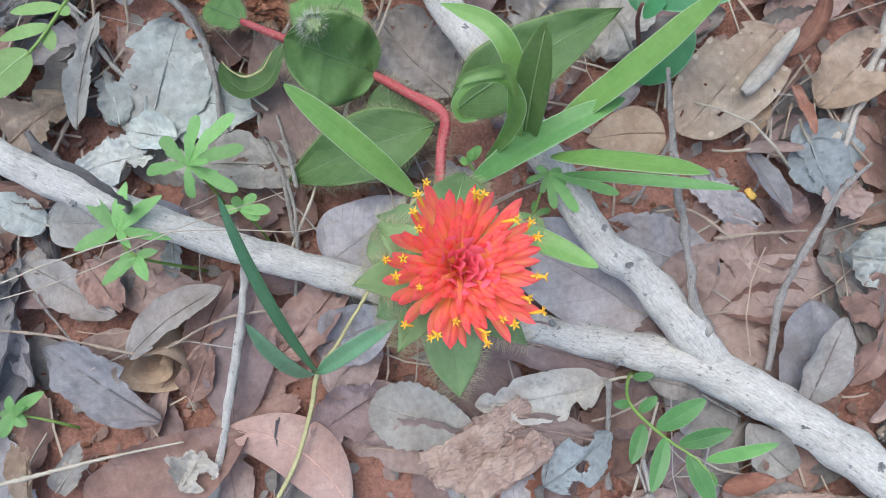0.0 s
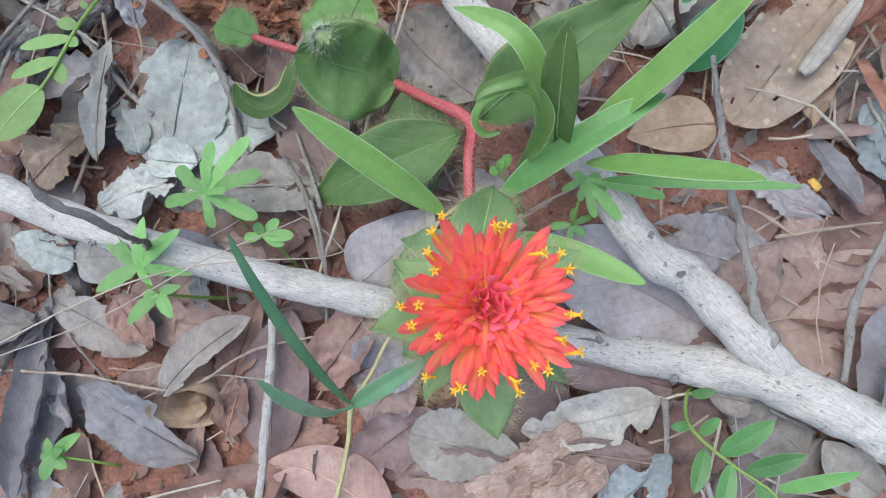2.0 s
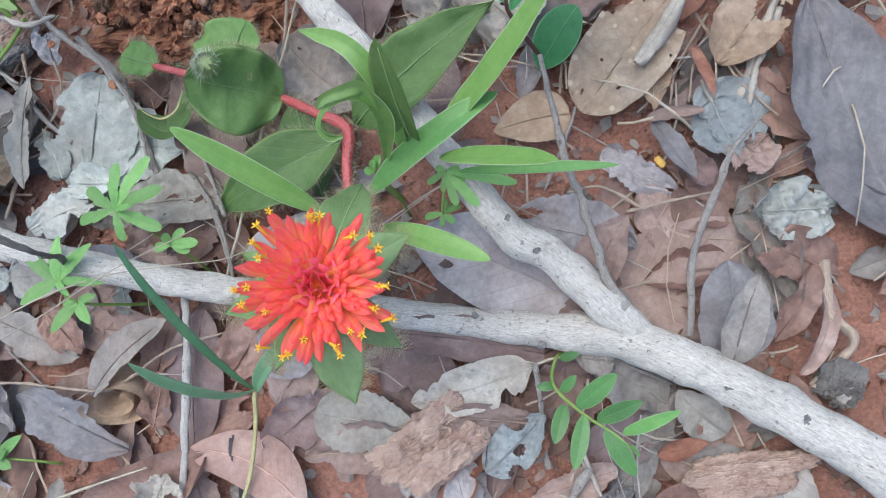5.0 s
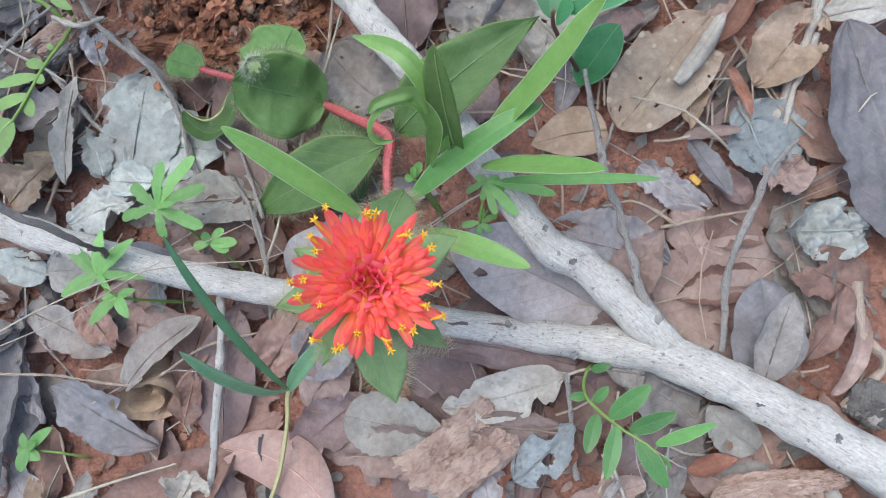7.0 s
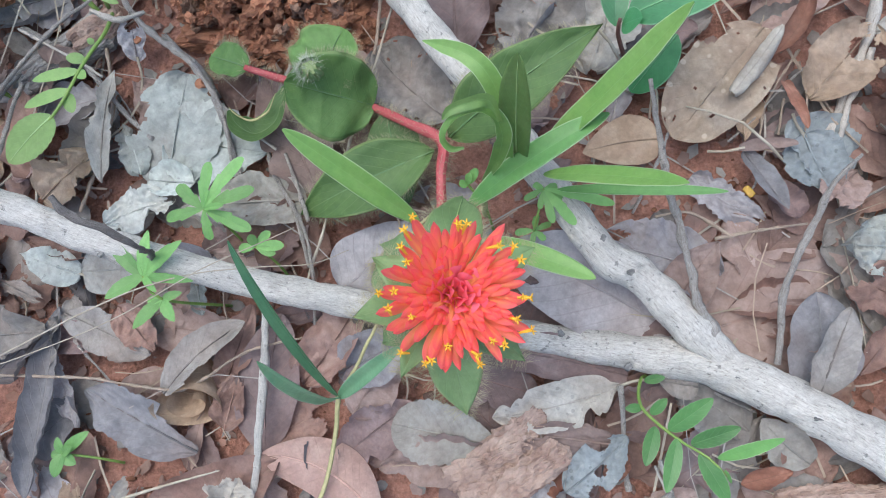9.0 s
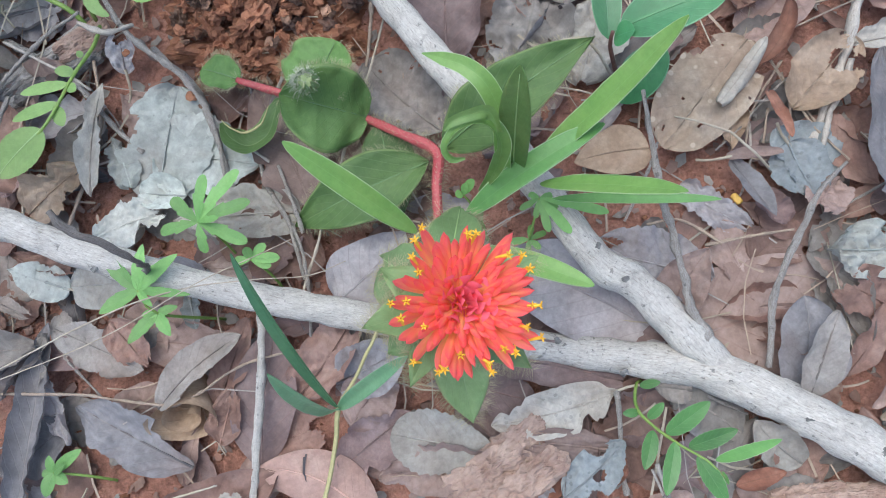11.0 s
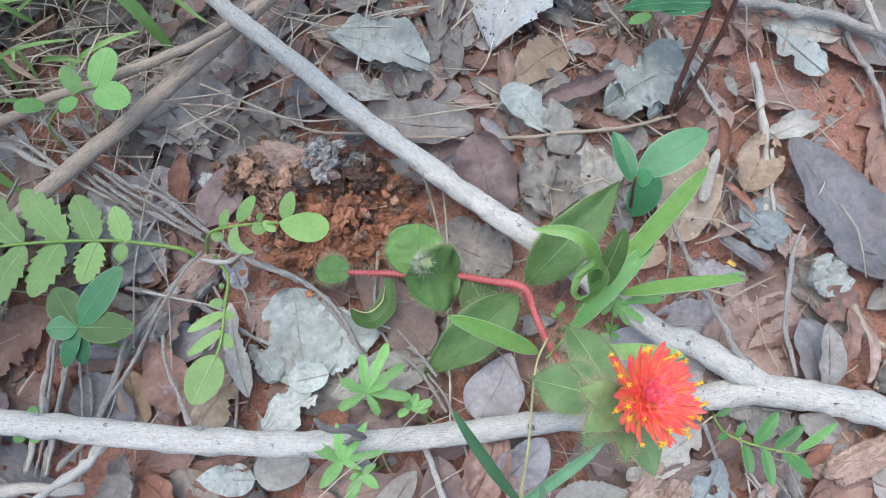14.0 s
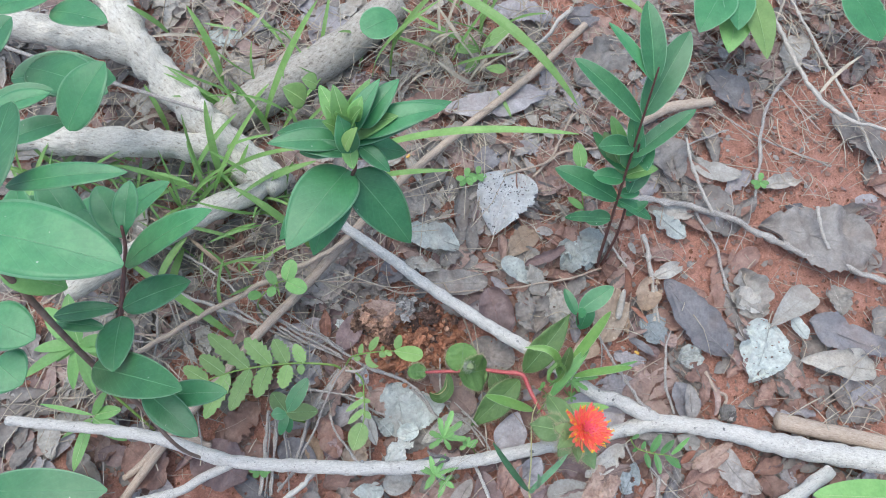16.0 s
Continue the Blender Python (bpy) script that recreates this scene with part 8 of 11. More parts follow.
# ---- pinnate fronds ----
herb = root("pinnate_frond", (-0.2430, 0.2620, 0.0000), "drooping yellow-green frond with small paired leaflets", "plant")
part("rachis", tube_data("rachis", [(-0.2400, 0.2620, 0.0200), (-0.2295, 0.2330, 0.0450), (-0.2355, 0.2105, 0.0550), (-0.2452, 0.1845, 0.0600), (-0.2541, 0.1721, 0.0600)], [0.0015, 0.0012, 0.001, 0.0009], 8, 0.005, 0.08), STEM_GREEN, herb)
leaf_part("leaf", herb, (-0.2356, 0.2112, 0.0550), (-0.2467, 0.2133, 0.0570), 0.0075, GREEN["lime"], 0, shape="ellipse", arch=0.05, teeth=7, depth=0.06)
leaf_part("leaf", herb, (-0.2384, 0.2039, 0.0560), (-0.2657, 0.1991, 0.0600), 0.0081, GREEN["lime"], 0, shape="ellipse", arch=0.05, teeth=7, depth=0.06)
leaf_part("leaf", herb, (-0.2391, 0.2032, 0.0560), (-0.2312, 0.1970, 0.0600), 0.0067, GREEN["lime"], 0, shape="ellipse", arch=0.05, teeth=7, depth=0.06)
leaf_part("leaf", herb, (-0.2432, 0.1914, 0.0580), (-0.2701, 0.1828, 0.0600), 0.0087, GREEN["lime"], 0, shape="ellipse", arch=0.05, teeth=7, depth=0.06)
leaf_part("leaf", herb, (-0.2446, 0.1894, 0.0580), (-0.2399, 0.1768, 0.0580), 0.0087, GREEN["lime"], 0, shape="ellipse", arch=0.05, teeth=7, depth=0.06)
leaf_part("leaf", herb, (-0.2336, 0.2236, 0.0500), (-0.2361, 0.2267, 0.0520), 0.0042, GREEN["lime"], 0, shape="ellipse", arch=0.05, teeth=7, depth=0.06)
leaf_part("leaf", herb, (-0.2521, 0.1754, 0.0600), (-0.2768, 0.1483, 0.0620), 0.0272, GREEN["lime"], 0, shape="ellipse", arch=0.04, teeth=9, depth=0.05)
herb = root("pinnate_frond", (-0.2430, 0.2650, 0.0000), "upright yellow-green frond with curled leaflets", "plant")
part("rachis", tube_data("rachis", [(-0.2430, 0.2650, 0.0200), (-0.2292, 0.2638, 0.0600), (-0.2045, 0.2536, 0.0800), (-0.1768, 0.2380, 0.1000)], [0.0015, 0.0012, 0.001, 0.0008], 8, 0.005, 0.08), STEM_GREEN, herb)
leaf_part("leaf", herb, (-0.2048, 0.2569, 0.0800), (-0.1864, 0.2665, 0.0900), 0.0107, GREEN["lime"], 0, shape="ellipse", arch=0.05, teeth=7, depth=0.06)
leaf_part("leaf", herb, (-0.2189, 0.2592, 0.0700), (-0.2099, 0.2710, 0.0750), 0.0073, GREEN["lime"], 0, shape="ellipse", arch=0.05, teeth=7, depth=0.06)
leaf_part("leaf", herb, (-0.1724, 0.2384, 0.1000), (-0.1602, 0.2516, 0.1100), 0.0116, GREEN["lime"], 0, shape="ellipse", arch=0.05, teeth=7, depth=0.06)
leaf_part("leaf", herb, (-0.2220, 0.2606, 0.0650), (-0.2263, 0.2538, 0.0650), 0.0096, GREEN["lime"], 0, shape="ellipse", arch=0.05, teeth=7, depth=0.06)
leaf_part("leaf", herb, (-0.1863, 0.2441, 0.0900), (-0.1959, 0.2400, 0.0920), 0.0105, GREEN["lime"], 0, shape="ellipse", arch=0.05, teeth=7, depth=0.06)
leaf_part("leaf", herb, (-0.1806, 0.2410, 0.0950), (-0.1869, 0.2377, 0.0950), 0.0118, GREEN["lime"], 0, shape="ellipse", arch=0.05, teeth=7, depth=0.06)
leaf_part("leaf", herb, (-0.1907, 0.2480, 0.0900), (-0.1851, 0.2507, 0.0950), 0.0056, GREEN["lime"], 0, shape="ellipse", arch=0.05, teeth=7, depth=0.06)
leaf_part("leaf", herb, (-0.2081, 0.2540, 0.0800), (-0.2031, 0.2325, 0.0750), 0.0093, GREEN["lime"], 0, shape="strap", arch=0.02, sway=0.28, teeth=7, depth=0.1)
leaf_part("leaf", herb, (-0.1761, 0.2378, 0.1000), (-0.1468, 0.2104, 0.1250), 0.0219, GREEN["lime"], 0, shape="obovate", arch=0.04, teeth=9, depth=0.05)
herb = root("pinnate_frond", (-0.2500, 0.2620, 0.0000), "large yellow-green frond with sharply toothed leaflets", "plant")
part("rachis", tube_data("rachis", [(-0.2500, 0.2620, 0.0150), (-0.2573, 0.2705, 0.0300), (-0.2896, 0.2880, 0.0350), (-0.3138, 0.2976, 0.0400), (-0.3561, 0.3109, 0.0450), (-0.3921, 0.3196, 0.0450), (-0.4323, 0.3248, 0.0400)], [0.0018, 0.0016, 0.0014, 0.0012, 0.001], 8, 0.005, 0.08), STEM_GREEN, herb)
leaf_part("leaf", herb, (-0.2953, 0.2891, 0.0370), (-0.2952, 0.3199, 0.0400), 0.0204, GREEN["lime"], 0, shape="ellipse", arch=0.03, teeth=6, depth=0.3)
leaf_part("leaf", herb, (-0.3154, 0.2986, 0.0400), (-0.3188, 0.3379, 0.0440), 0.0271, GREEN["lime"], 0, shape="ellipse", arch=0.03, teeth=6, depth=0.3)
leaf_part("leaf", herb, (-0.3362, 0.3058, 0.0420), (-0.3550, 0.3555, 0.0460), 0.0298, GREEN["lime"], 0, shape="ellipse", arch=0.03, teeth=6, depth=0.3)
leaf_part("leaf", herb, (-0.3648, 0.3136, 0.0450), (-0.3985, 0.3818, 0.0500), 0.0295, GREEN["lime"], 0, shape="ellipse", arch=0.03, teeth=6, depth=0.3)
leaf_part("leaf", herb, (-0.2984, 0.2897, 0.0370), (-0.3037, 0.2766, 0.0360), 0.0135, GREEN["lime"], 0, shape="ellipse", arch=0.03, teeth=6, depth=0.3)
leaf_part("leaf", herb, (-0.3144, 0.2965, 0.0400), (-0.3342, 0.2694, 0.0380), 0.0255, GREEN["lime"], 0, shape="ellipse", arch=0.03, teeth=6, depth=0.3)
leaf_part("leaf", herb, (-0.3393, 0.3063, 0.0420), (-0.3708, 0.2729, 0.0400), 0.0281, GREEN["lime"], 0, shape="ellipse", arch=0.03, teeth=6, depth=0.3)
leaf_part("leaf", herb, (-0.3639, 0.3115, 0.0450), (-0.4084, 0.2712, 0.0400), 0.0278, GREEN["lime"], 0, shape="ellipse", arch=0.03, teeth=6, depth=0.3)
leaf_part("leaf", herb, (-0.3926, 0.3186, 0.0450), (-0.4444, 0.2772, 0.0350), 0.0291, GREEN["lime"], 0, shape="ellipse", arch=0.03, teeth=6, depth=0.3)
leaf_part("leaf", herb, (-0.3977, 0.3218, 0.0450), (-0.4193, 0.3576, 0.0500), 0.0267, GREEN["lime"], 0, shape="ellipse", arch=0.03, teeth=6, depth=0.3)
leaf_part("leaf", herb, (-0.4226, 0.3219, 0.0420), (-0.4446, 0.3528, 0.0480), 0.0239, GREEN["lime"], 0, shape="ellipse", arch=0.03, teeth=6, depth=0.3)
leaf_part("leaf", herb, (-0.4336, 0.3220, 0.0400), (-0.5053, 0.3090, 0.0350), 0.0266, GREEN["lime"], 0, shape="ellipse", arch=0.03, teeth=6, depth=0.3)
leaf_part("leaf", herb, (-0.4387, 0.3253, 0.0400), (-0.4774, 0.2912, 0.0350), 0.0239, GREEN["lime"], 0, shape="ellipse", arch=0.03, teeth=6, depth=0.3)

# ---- broad dark seedlings ----
herb = root("toothed_seedling", (-0.3180, 0.2250, 0.0000), "low seedling with dark green spiny-toothed leaves", "plant")
part("stem", tube_data("stem", [(-0.3180, 0.2150, 0.0000), (-0.3466, 0.2309, 0.0400), (-0.3385, 0.2326, 0.0550)], [0.0016, 0.0012], 8, 0.005, 0.08), STEM_GREEN, herb)
leaf_part("leaf", herb, (-0.3385, 0.2326, 0.0550), (-0.2951, 0.2621, 0.0630), 0.0224, GREEN["deep"], 0, shape="ellipse", arch=0.05, teeth=0, depth=0.06)
leaf_part("leaf", herb, (-0.3385, 0.2326, 0.0550), (-0.3001, 0.2154, 0.0580), 0.0237, GREEN["hairy"], 0, shape="ellipse", arch=0.05, teeth=14, depth=0.06)
leaf_part("leaf", herb, (-0.3385, 0.2326, 0.0550), (-0.3457, 0.2653, 0.0600), 0.0253, GREEN["hairy"], 0, shape="ellipse", arch=0.05, teeth=14, depth=0.06)
leaf_part("leaf", herb, (-0.3385, 0.2326, 0.0550), (-0.3471, 0.2094, 0.0400), 0.0145, GREEN["deep"], 0, shape="ellipse", arch=0.05, teeth=0, depth=0.06)
leaf_part("leaf", herb, (-0.3385, 0.2326, 0.0550), (-0.3577, 0.2382, 0.0600), 0.0179, GREEN["deep"], 0, shape="ellipse", arch=0.05, teeth=0, depth=0.06)
leaf_part("leaf", herb, (-0.3385, 0.2326, 0.0550), (-0.3586, 0.2107, 0.0450), 0.0130, GREEN["deep"], 0, shape="ellipse", arch=0.05, teeth=0, depth=0.06)
herb = root("dark_seedling", (0.1023, 0.1799, 0.0000), "seedling with glossy dark green oval leaves", "plant")
part("stem", tube_data("stem", [(0.0933, 0.1757, 0.0000), (0.0809, 0.1762, 0.0500), (0.0753, 0.1782, 0.0750), (0.0757, 0.1807, 0.0850)], [0.0016, 0.0012, 0.001], 8, 0.005, 0.08), STEM_MAROON, herb)
leaf_part("leaf", herb, (0.0740, 0.1794, 0.0800), (0.0751, 0.2191, 0.0870), 0.0156, GREEN["deep"], 0, shape="ellipse", arch=0.05, fold=0.15)
leaf_part("leaf", herb, (0.0798, 0.1828, 0.0830), (0.1336, 0.1896, 0.1000), 0.0278, GREEN["deep"], 0, shape="ellipse", arch=0.05, fold=0.15)
leaf_part("leaf", herb, (0.1135, 0.1915, 0.0370), (0.0880, 0.1690, 0.0140), 0.0260, GREEN["deep"], 0, shape="ellipse", arch=0.05, fold=0.15)
leaf_part("leaf", herb, (0.0770, 0.1796, 0.0800), (0.0857, 0.1775, 0.0900), 0.0147, GREEN["deep"], 0, shape="ellipse", arch=0.05, fold=0.15)

# ---- maroon-stemmed sapling ----
herb = root("sapling", (0.1620, 0.2440, 0.0000), "upright sapling with maroon stems and grey-green oval leaves", "sapling")
part("stem", tube_data("stem", [(0.1620, 0.2440, 0.0000), (0.1720, 0.2690, 0.1000), (0.1820, 0.2940, 0.2000), (0.1920, 0.3190, 0.3000), (0.2000, 0.3390, 0.3800)], [0.0024, 0.0022, 0.0018, 0.0015, 0.0011], 8, 0.005, 0.08), STEM_MAROON, herb)
part("stem", tube_data("stem", [(0.1680, 0.2420, 0.0000), (0.1870, 0.2630, 0.1000), (0.1940, 0.2940, 0.2000), (0.1960, 0.3090, 0.2600)], [0.0021, 0.0019, 0.0015, 0.0012], 8, 0.005, 0.08), STEM_MAROON, herb)
leaf_part("leaf", herb, (0.1920, 0.3190, 0.3000), (0.1486, 0.4151, 0.3300), 0.0293, GREEN["deep"], 0, shape="ellipse", arch=0.05, fold=0.2)
leaf_part("leaf", herb, (0.1930, 0.3215, 0.3100), (0.2717, 0.3748, 0.3600), 0.0377, GREEN["deep"], 0, shape="ellipse", arch=0.05, fold=0.2)
leaf_part("leaf", herb, (0.1980, 0.3340, 0.3600), (0.2213, 0.4092, 0.4000), 0.0299, GREEN["deep"], 0, shape="ellipse", arch=0.05, fold=0.2)
leaf_part("leaf", herb, (0.1980, 0.3340, 0.3600), (0.1742, 0.4079, 0.3900), 0.0150, GREEN["deep"], 0, shape="ellipse", arch=0.05, fold=0.2)
leaf_part("leaf", herb, (0.1860, 0.3040, 0.2400), (0.2736, 0.3138, 0.2800), 0.0236, GREEN["deep"], 0, shape="ellipse", arch=0.05, fold=0.2)
leaf_part("leaf", herb, (0.1840, 0.2990, 0.2200), (0.1845, 0.3587, 0.2600), 0.0212, GREEN["seedling"], 0, shape="ellipse", arch=0.05, fold=0.2)
leaf_part("leaf", herb, (0.1840, 0.2990, 0.2200), (0.2029, 0.3287, 0.2700), 0.0306, GREEN["deep"], 0, shape="ellipse", arch=0.05, fold=0.2)
leaf_part("leaf", herb, (0.1820, 0.2940, 0.2000), (0.2225, 0.3063, 0.2400), 0.0329, GREEN["deep"], 0, shape="ellipse", arch=0.05, fold=0.2)
leaf_part("leaf", herb, (0.1780, 0.2840, 0.1600), (0.1169, 0.3539, 0.1800), 0.0363, GREEN["deep"], 0, shape="ellipse", arch=0.05, fold=0.2)
leaf_part("leaf", herb, (0.1740, 0.2740, 0.1200), (0.1477, 0.2949, 0.1000), 0.0258, GREEN["deep"], 0, shape="ellipse", arch=0.05, fold=0.2)
leaf_part("leaf", herb, (0.1780, 0.2840, 0.1600), (0.2142, 0.2452, 0.1400), 0.0186, GREEN["deep"], 0, shape="ellipse", arch=0.05, fold=0.2)
leaf_part("leaf", herb, (0.1790, 0.2865, 0.1700), (0.2065, 0.2784, 0.1700), 0.0182, GREEN["deep"], 0, shape="ellipse", arch=0.05, fold=0.2)
leaf_part("leaf", herb, (0.1770, 0.2815, 0.1500), (0.2128, 0.2633, 0.1500), 0.0154, GREEN["deep"], 0, shape="ellipse", arch=0.05, fold=0.2)
leaf_part("leaf", herb, (0.1880, 0.3090, 0.2600), (0.1436, 0.3235, 0.2700), 0.0289, GREEN["deep"], 0, shape="ellipse", arch=0.05, fold=0.2)
leaf_part("leaf", herb, (0.1880, 0.3090, 0.2600), (0.1890, 0.3346, 0.3000), 0.0229, GREEN["deep"], 0, shape="ellipse", arch=0.05, fold=0.2)
leaf_part("leaf", herb, (0.1820, 0.2940, 0.2000), (0.1492, 0.3168, 0.2000), 0.0251, GREEN["deep"], 0, shape="ellipse", arch=0.05, fold=0.2)
leaf_part("leaf", herb, (0.1740, 0.2740, 0.1200), (0.1307, 0.3151, 0.0800), 0.0181, GREEN["deep"], 0, shape="ellipse", arch=0.05, fold=0.2)
leaf_part("leaf", herb, (0.1850, 0.2990, 0.2150), (0.1560, 0.3520, 0.2500), 0.0300, GREEN["deep"], 20, shape="ellipse", arch=-0.08, fold=0.3)
leaf_part("leaf", herb, (0.1830, 0.2970, 0.2100), (0.1640, 0.3420, 0.2620), 0.0200, GREEN["bract"], -30, shape="ellipse", arch=-0.10, fold=0.4)
leaf_part("leaf", herb, (0.1900, 0.3000, 0.2200), (0.2080, 0.3320, 0.2480), 0.0260, GREEN["deep"], 30, shape="ellipse", arch=0.18, fold=0.3)
leaf_part("leaf", herb, (0.1880, 0.2800, 0.1800), (0.2330, 0.3180, 0.2080), 0.0300, GREEN["deep"], 10, shape="ellipse", arch=0.05, fold=0.25)
leaf_part("leaf", herb, (0.1840, 0.2960, 0.2050), (0.2160, 0.2800, 0.2280), 0.0200, GREEN["seedling"], 0, shape="ellipse", arch=0.12, fold=0.2)
leaf_part("leaf", herb, (0.1860, 0.2650, 0.1400), (0.2150, 0.2640, 0.1600), 0.0140, GREEN["deep"], 0, shape="ellipse", arch=0.05, fold=0.2)
herb = root("seedling", (0.2311, 0.4095, 0.0000), "small seedling with pale spotted leaves", "plant")
part("stem", tube_data("stem", [(0.1838, 0.3168, 0.0000), (0.1856, 0.3496, 0.0500), (0.1959, 0.3760, 0.0700)], [0.001, 0.0008], 8, 0.005, 0.08), STEM_GREEN, herb)
leaf_part("leaf", herb, (0.1968, 0.3776, 0.0700), (0.2079, 0.4153, 0.0800), 0.0222, GREEN["seedling"], 0, shape="ellipse", arch=0.05)
leaf_part("leaf", herb, (0.1833, 0.3455, 0.0500), (0.2178, 0.3450, 0.0500), 0.0155, GREEN["seedling"], 0, shape="ellipse", arch=0.05)
leaf_part("leaf", herb, (0.1813, 0.3302, 0.0300), (0.1654, 0.3537, 0.0400), 0.0121, GREEN["seedling"], 0, shape="ellipse", arch=0.05)
leaf_part("leaf", herb, (0.1790, 0.3261, 0.0300), (0.1570, 0.3260, 0.0300), 0.0104, GREEN["seedling"], 0, shape="ellipse", arch=0.05)

# ---- broad-leaved sapling ----
herb = root("sapling", (-0.1600, 0.4250, 0.0000), "sapling with large broad green leaves in a rosette", "sapling")
part("stem", tube_data("stem", [(-0.2285, 0.5234, 0.0000), (-0.1944, 0.4443, 0.1500), (-0.1460, 0.4000, 0.3000), (-0.1387, 0.4116, 0.3300), (-0.1371, 0.4234, 0.3600)], [0.003, 0.0028, 0.0024, 0.002, 0.001], 8, 0.005, 0.08), STEM_MAROON, herb)
leaf_part("leaf", herb, (-0.1478, 0.4093, 0.3000), (-0.2458, 0.3451, 0.3050), 0.0682, GREEN["deep"], 0, shape="ovate", arch=0.06, fold=0.15, thick=0.0004)
leaf_part("leaf", herb, (-0.1433, 0.4033, 0.3000), (-0.1108, 0.3198, 0.2350), 0.0596, GREEN["deep"], 0, shape="ovate", arch=0.06, fold=0.15, thick=0.0004)
leaf_part("leaf", herb, (-0.1485, 0.4152, 0.2900), (-0.2219, 0.3566, 0.2300), 0.0533, GREEN["deep"], 0, shape="ovate", arch=0.06, fold=0.15, thick=0.0004)
leaf_part("leaf", herb, (-0.1575, 0.4168, 0.2800), (-0.2510, 0.3876, 0.2400), 0.0400, GREEN["deep"], 0, shape="ovate", arch=0.06, fold=0.15, thick=0.0004)
leaf_part("leaf", herb, (-0.1428, 0.4291, 0.3300), (-0.2190, 0.4555, 0.3400), 0.0310, GREEN["deep"], 0, shape="ovate", arch=0.06, fold=0.15, thick=0.0004)
leaf_part("leaf", herb, (-0.1371, 0.4265, 0.3300), (-0.0120, 0.4177, 0.3400), 0.0381, GREEN["deep"], 0, shape="ovate", arch=0.06, fold=0.15, thick=0.0004)
leaf_part("leaf", herb, (-0.1315, 0.4317, 0.3300), (-0.0787, 0.4154, 0.3600), 0.0287, GREEN["seedling"], 0, shape="ovate", arch=0.06, fold=0.15, thick=0.0004)
leaf_part("leaf", herb, (-0.1357, 0.4353, 0.3400), (-0.1302, 0.4682, 0.3800), 0.0246, GREEN["seedling"], 0, shape="ovate", arch=0.06, fold=0.15, thick=0.0004)
leaf_part("leaf", herb, (-0.1351, 0.4335, 0.3400), (-0.0918, 0.4582, 0.3800), 0.0222, GREEN["seedling"], 0, shape="ovate", arch=0.06, fold=0.15, thick=0.0004)
leaf_part("leaf", herb, (-0.1383, 0.4341, 0.3500), (-0.1414, 0.4878, 0.3600), 0.0236, GREEN["seedling"], 0, shape="ovate", arch=0.06, fold=0.15, thick=0.0004)
leaf_part("leaf", herb, (-0.1366, 0.4246, 0.3600), (-0.1408, 0.4216, 0.4000), 0.0261, GREEN["seedling"], 0, shape="ovate", arch=0.06, fold=0.15, thick=0.0004)
leaf_part("leaf", herb, (-0.1333, 0.4231, 0.3600), (-0.1172, 0.4180, 0.4000), 0.0238, GREEN["seedling"], 0, shape="ovate", arch=0.06, fold=0.15, thick=0.0004)
leaf_part("leaf", herb, (-0.1364, 0.4227, 0.3200), (-0.0732, 0.4103, 0.2800), 0.0393, GREEN["deep"], 0, shape="ovate", arch=0.06, fold=0.15, thick=0.0004)
leaf_part("leaf", herb, (-0.1479, 0.4280, 0.3200), (-0.1893, 0.4528, 0.3000), 0.0284, GREEN["deep"], 0, shape="ovate", arch=0.06, fold=0.15, thick=0.0004)
leaf_part("leaf", herb, (-0.1429, 0.4370, 0.3300), (-0.2035, 0.4879, 0.3000), 0.0323, GREEN["deep"], 0, shape="ovate", arch=0.06, fold=0.15, thick=0.0004)
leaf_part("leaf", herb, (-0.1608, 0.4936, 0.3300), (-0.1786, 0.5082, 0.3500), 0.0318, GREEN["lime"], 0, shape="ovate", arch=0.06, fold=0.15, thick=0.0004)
leaf_part("leaf", herb, (-0.1385, 0.4226, 0.3500), (-0.1582, 0.4318, 0.3800), 0.0217, GREEN["seedling"], 0, shape="ovate", arch=0.06, fold=0.15, thick=0.0004)
leaf_part("leaf", herb, (-0.1388, 0.4178, 0.3300), (-0.1453, 0.3915, 0.3300), 0.0187, GREEN["seedling"], 0, shape="ovate", arch=0.06, fold=0.15, thick=0.0004)
leaf_part("leaf", herb, (-0.1370, 0.4160, 0.3400), (-0.1470, 0.4560, 0.3700), 0.0240, GREEN["seedling"], 0, shape="ovate", arch=0.08, fold=0.2, thick=0.0004)
leaf_part("leaf", herb, (-0.1370, 0.4220, 0.3500), (-0.0820, 0.4540, 0.3800), 0.0240, GREEN["deep"], 0, shape="ovate", arch=0.08, fold=0.2, thick=0.0004)
leaf_part("leaf", herb, (-0.1190, 0.4250, 0.3500), (-0.0610, 0.4510, 0.3700), 0.0300, GREEN["deep"], 0, shape="ovate", arch=0.08, fold=0.2, thick=0.0004)
leaf_part("leaf", herb, (-0.1360, 0.4270, 0.3600), (-0.1320, 0.4620, 0.3900), 0.0220, GREEN["seedling"], 0, shape="ovate", arch=0.08, fold=0.2, thick=0.0004)
leaf_part("leaf", herb, (-0.1420, 0.4010, 0.3500), (-0.1390, 0.4310, 0.3850), 0.0260, GREEN["deep"], 0, shape="ovate", arch=0.08, fold=0.2, thick=0.0004)
leaf_part("leaf", herb, (-0.1430, 0.4130, 0.3300), (-0.1940, 0.4440, 0.3300), 0.0220, GREEN["deep"], 0, shape="ovate", arch=0.08, fold=0.2, thick=0.0004)
leaf_part("leaf", herb, (-0.1260, 0.4130, 0.3300), (-0.1080, 0.3760, 0.3200), 0.0220, GREEN["deep"], 0, shape="ovate", arch=0.08, fold=0.2, thick=0.0004)
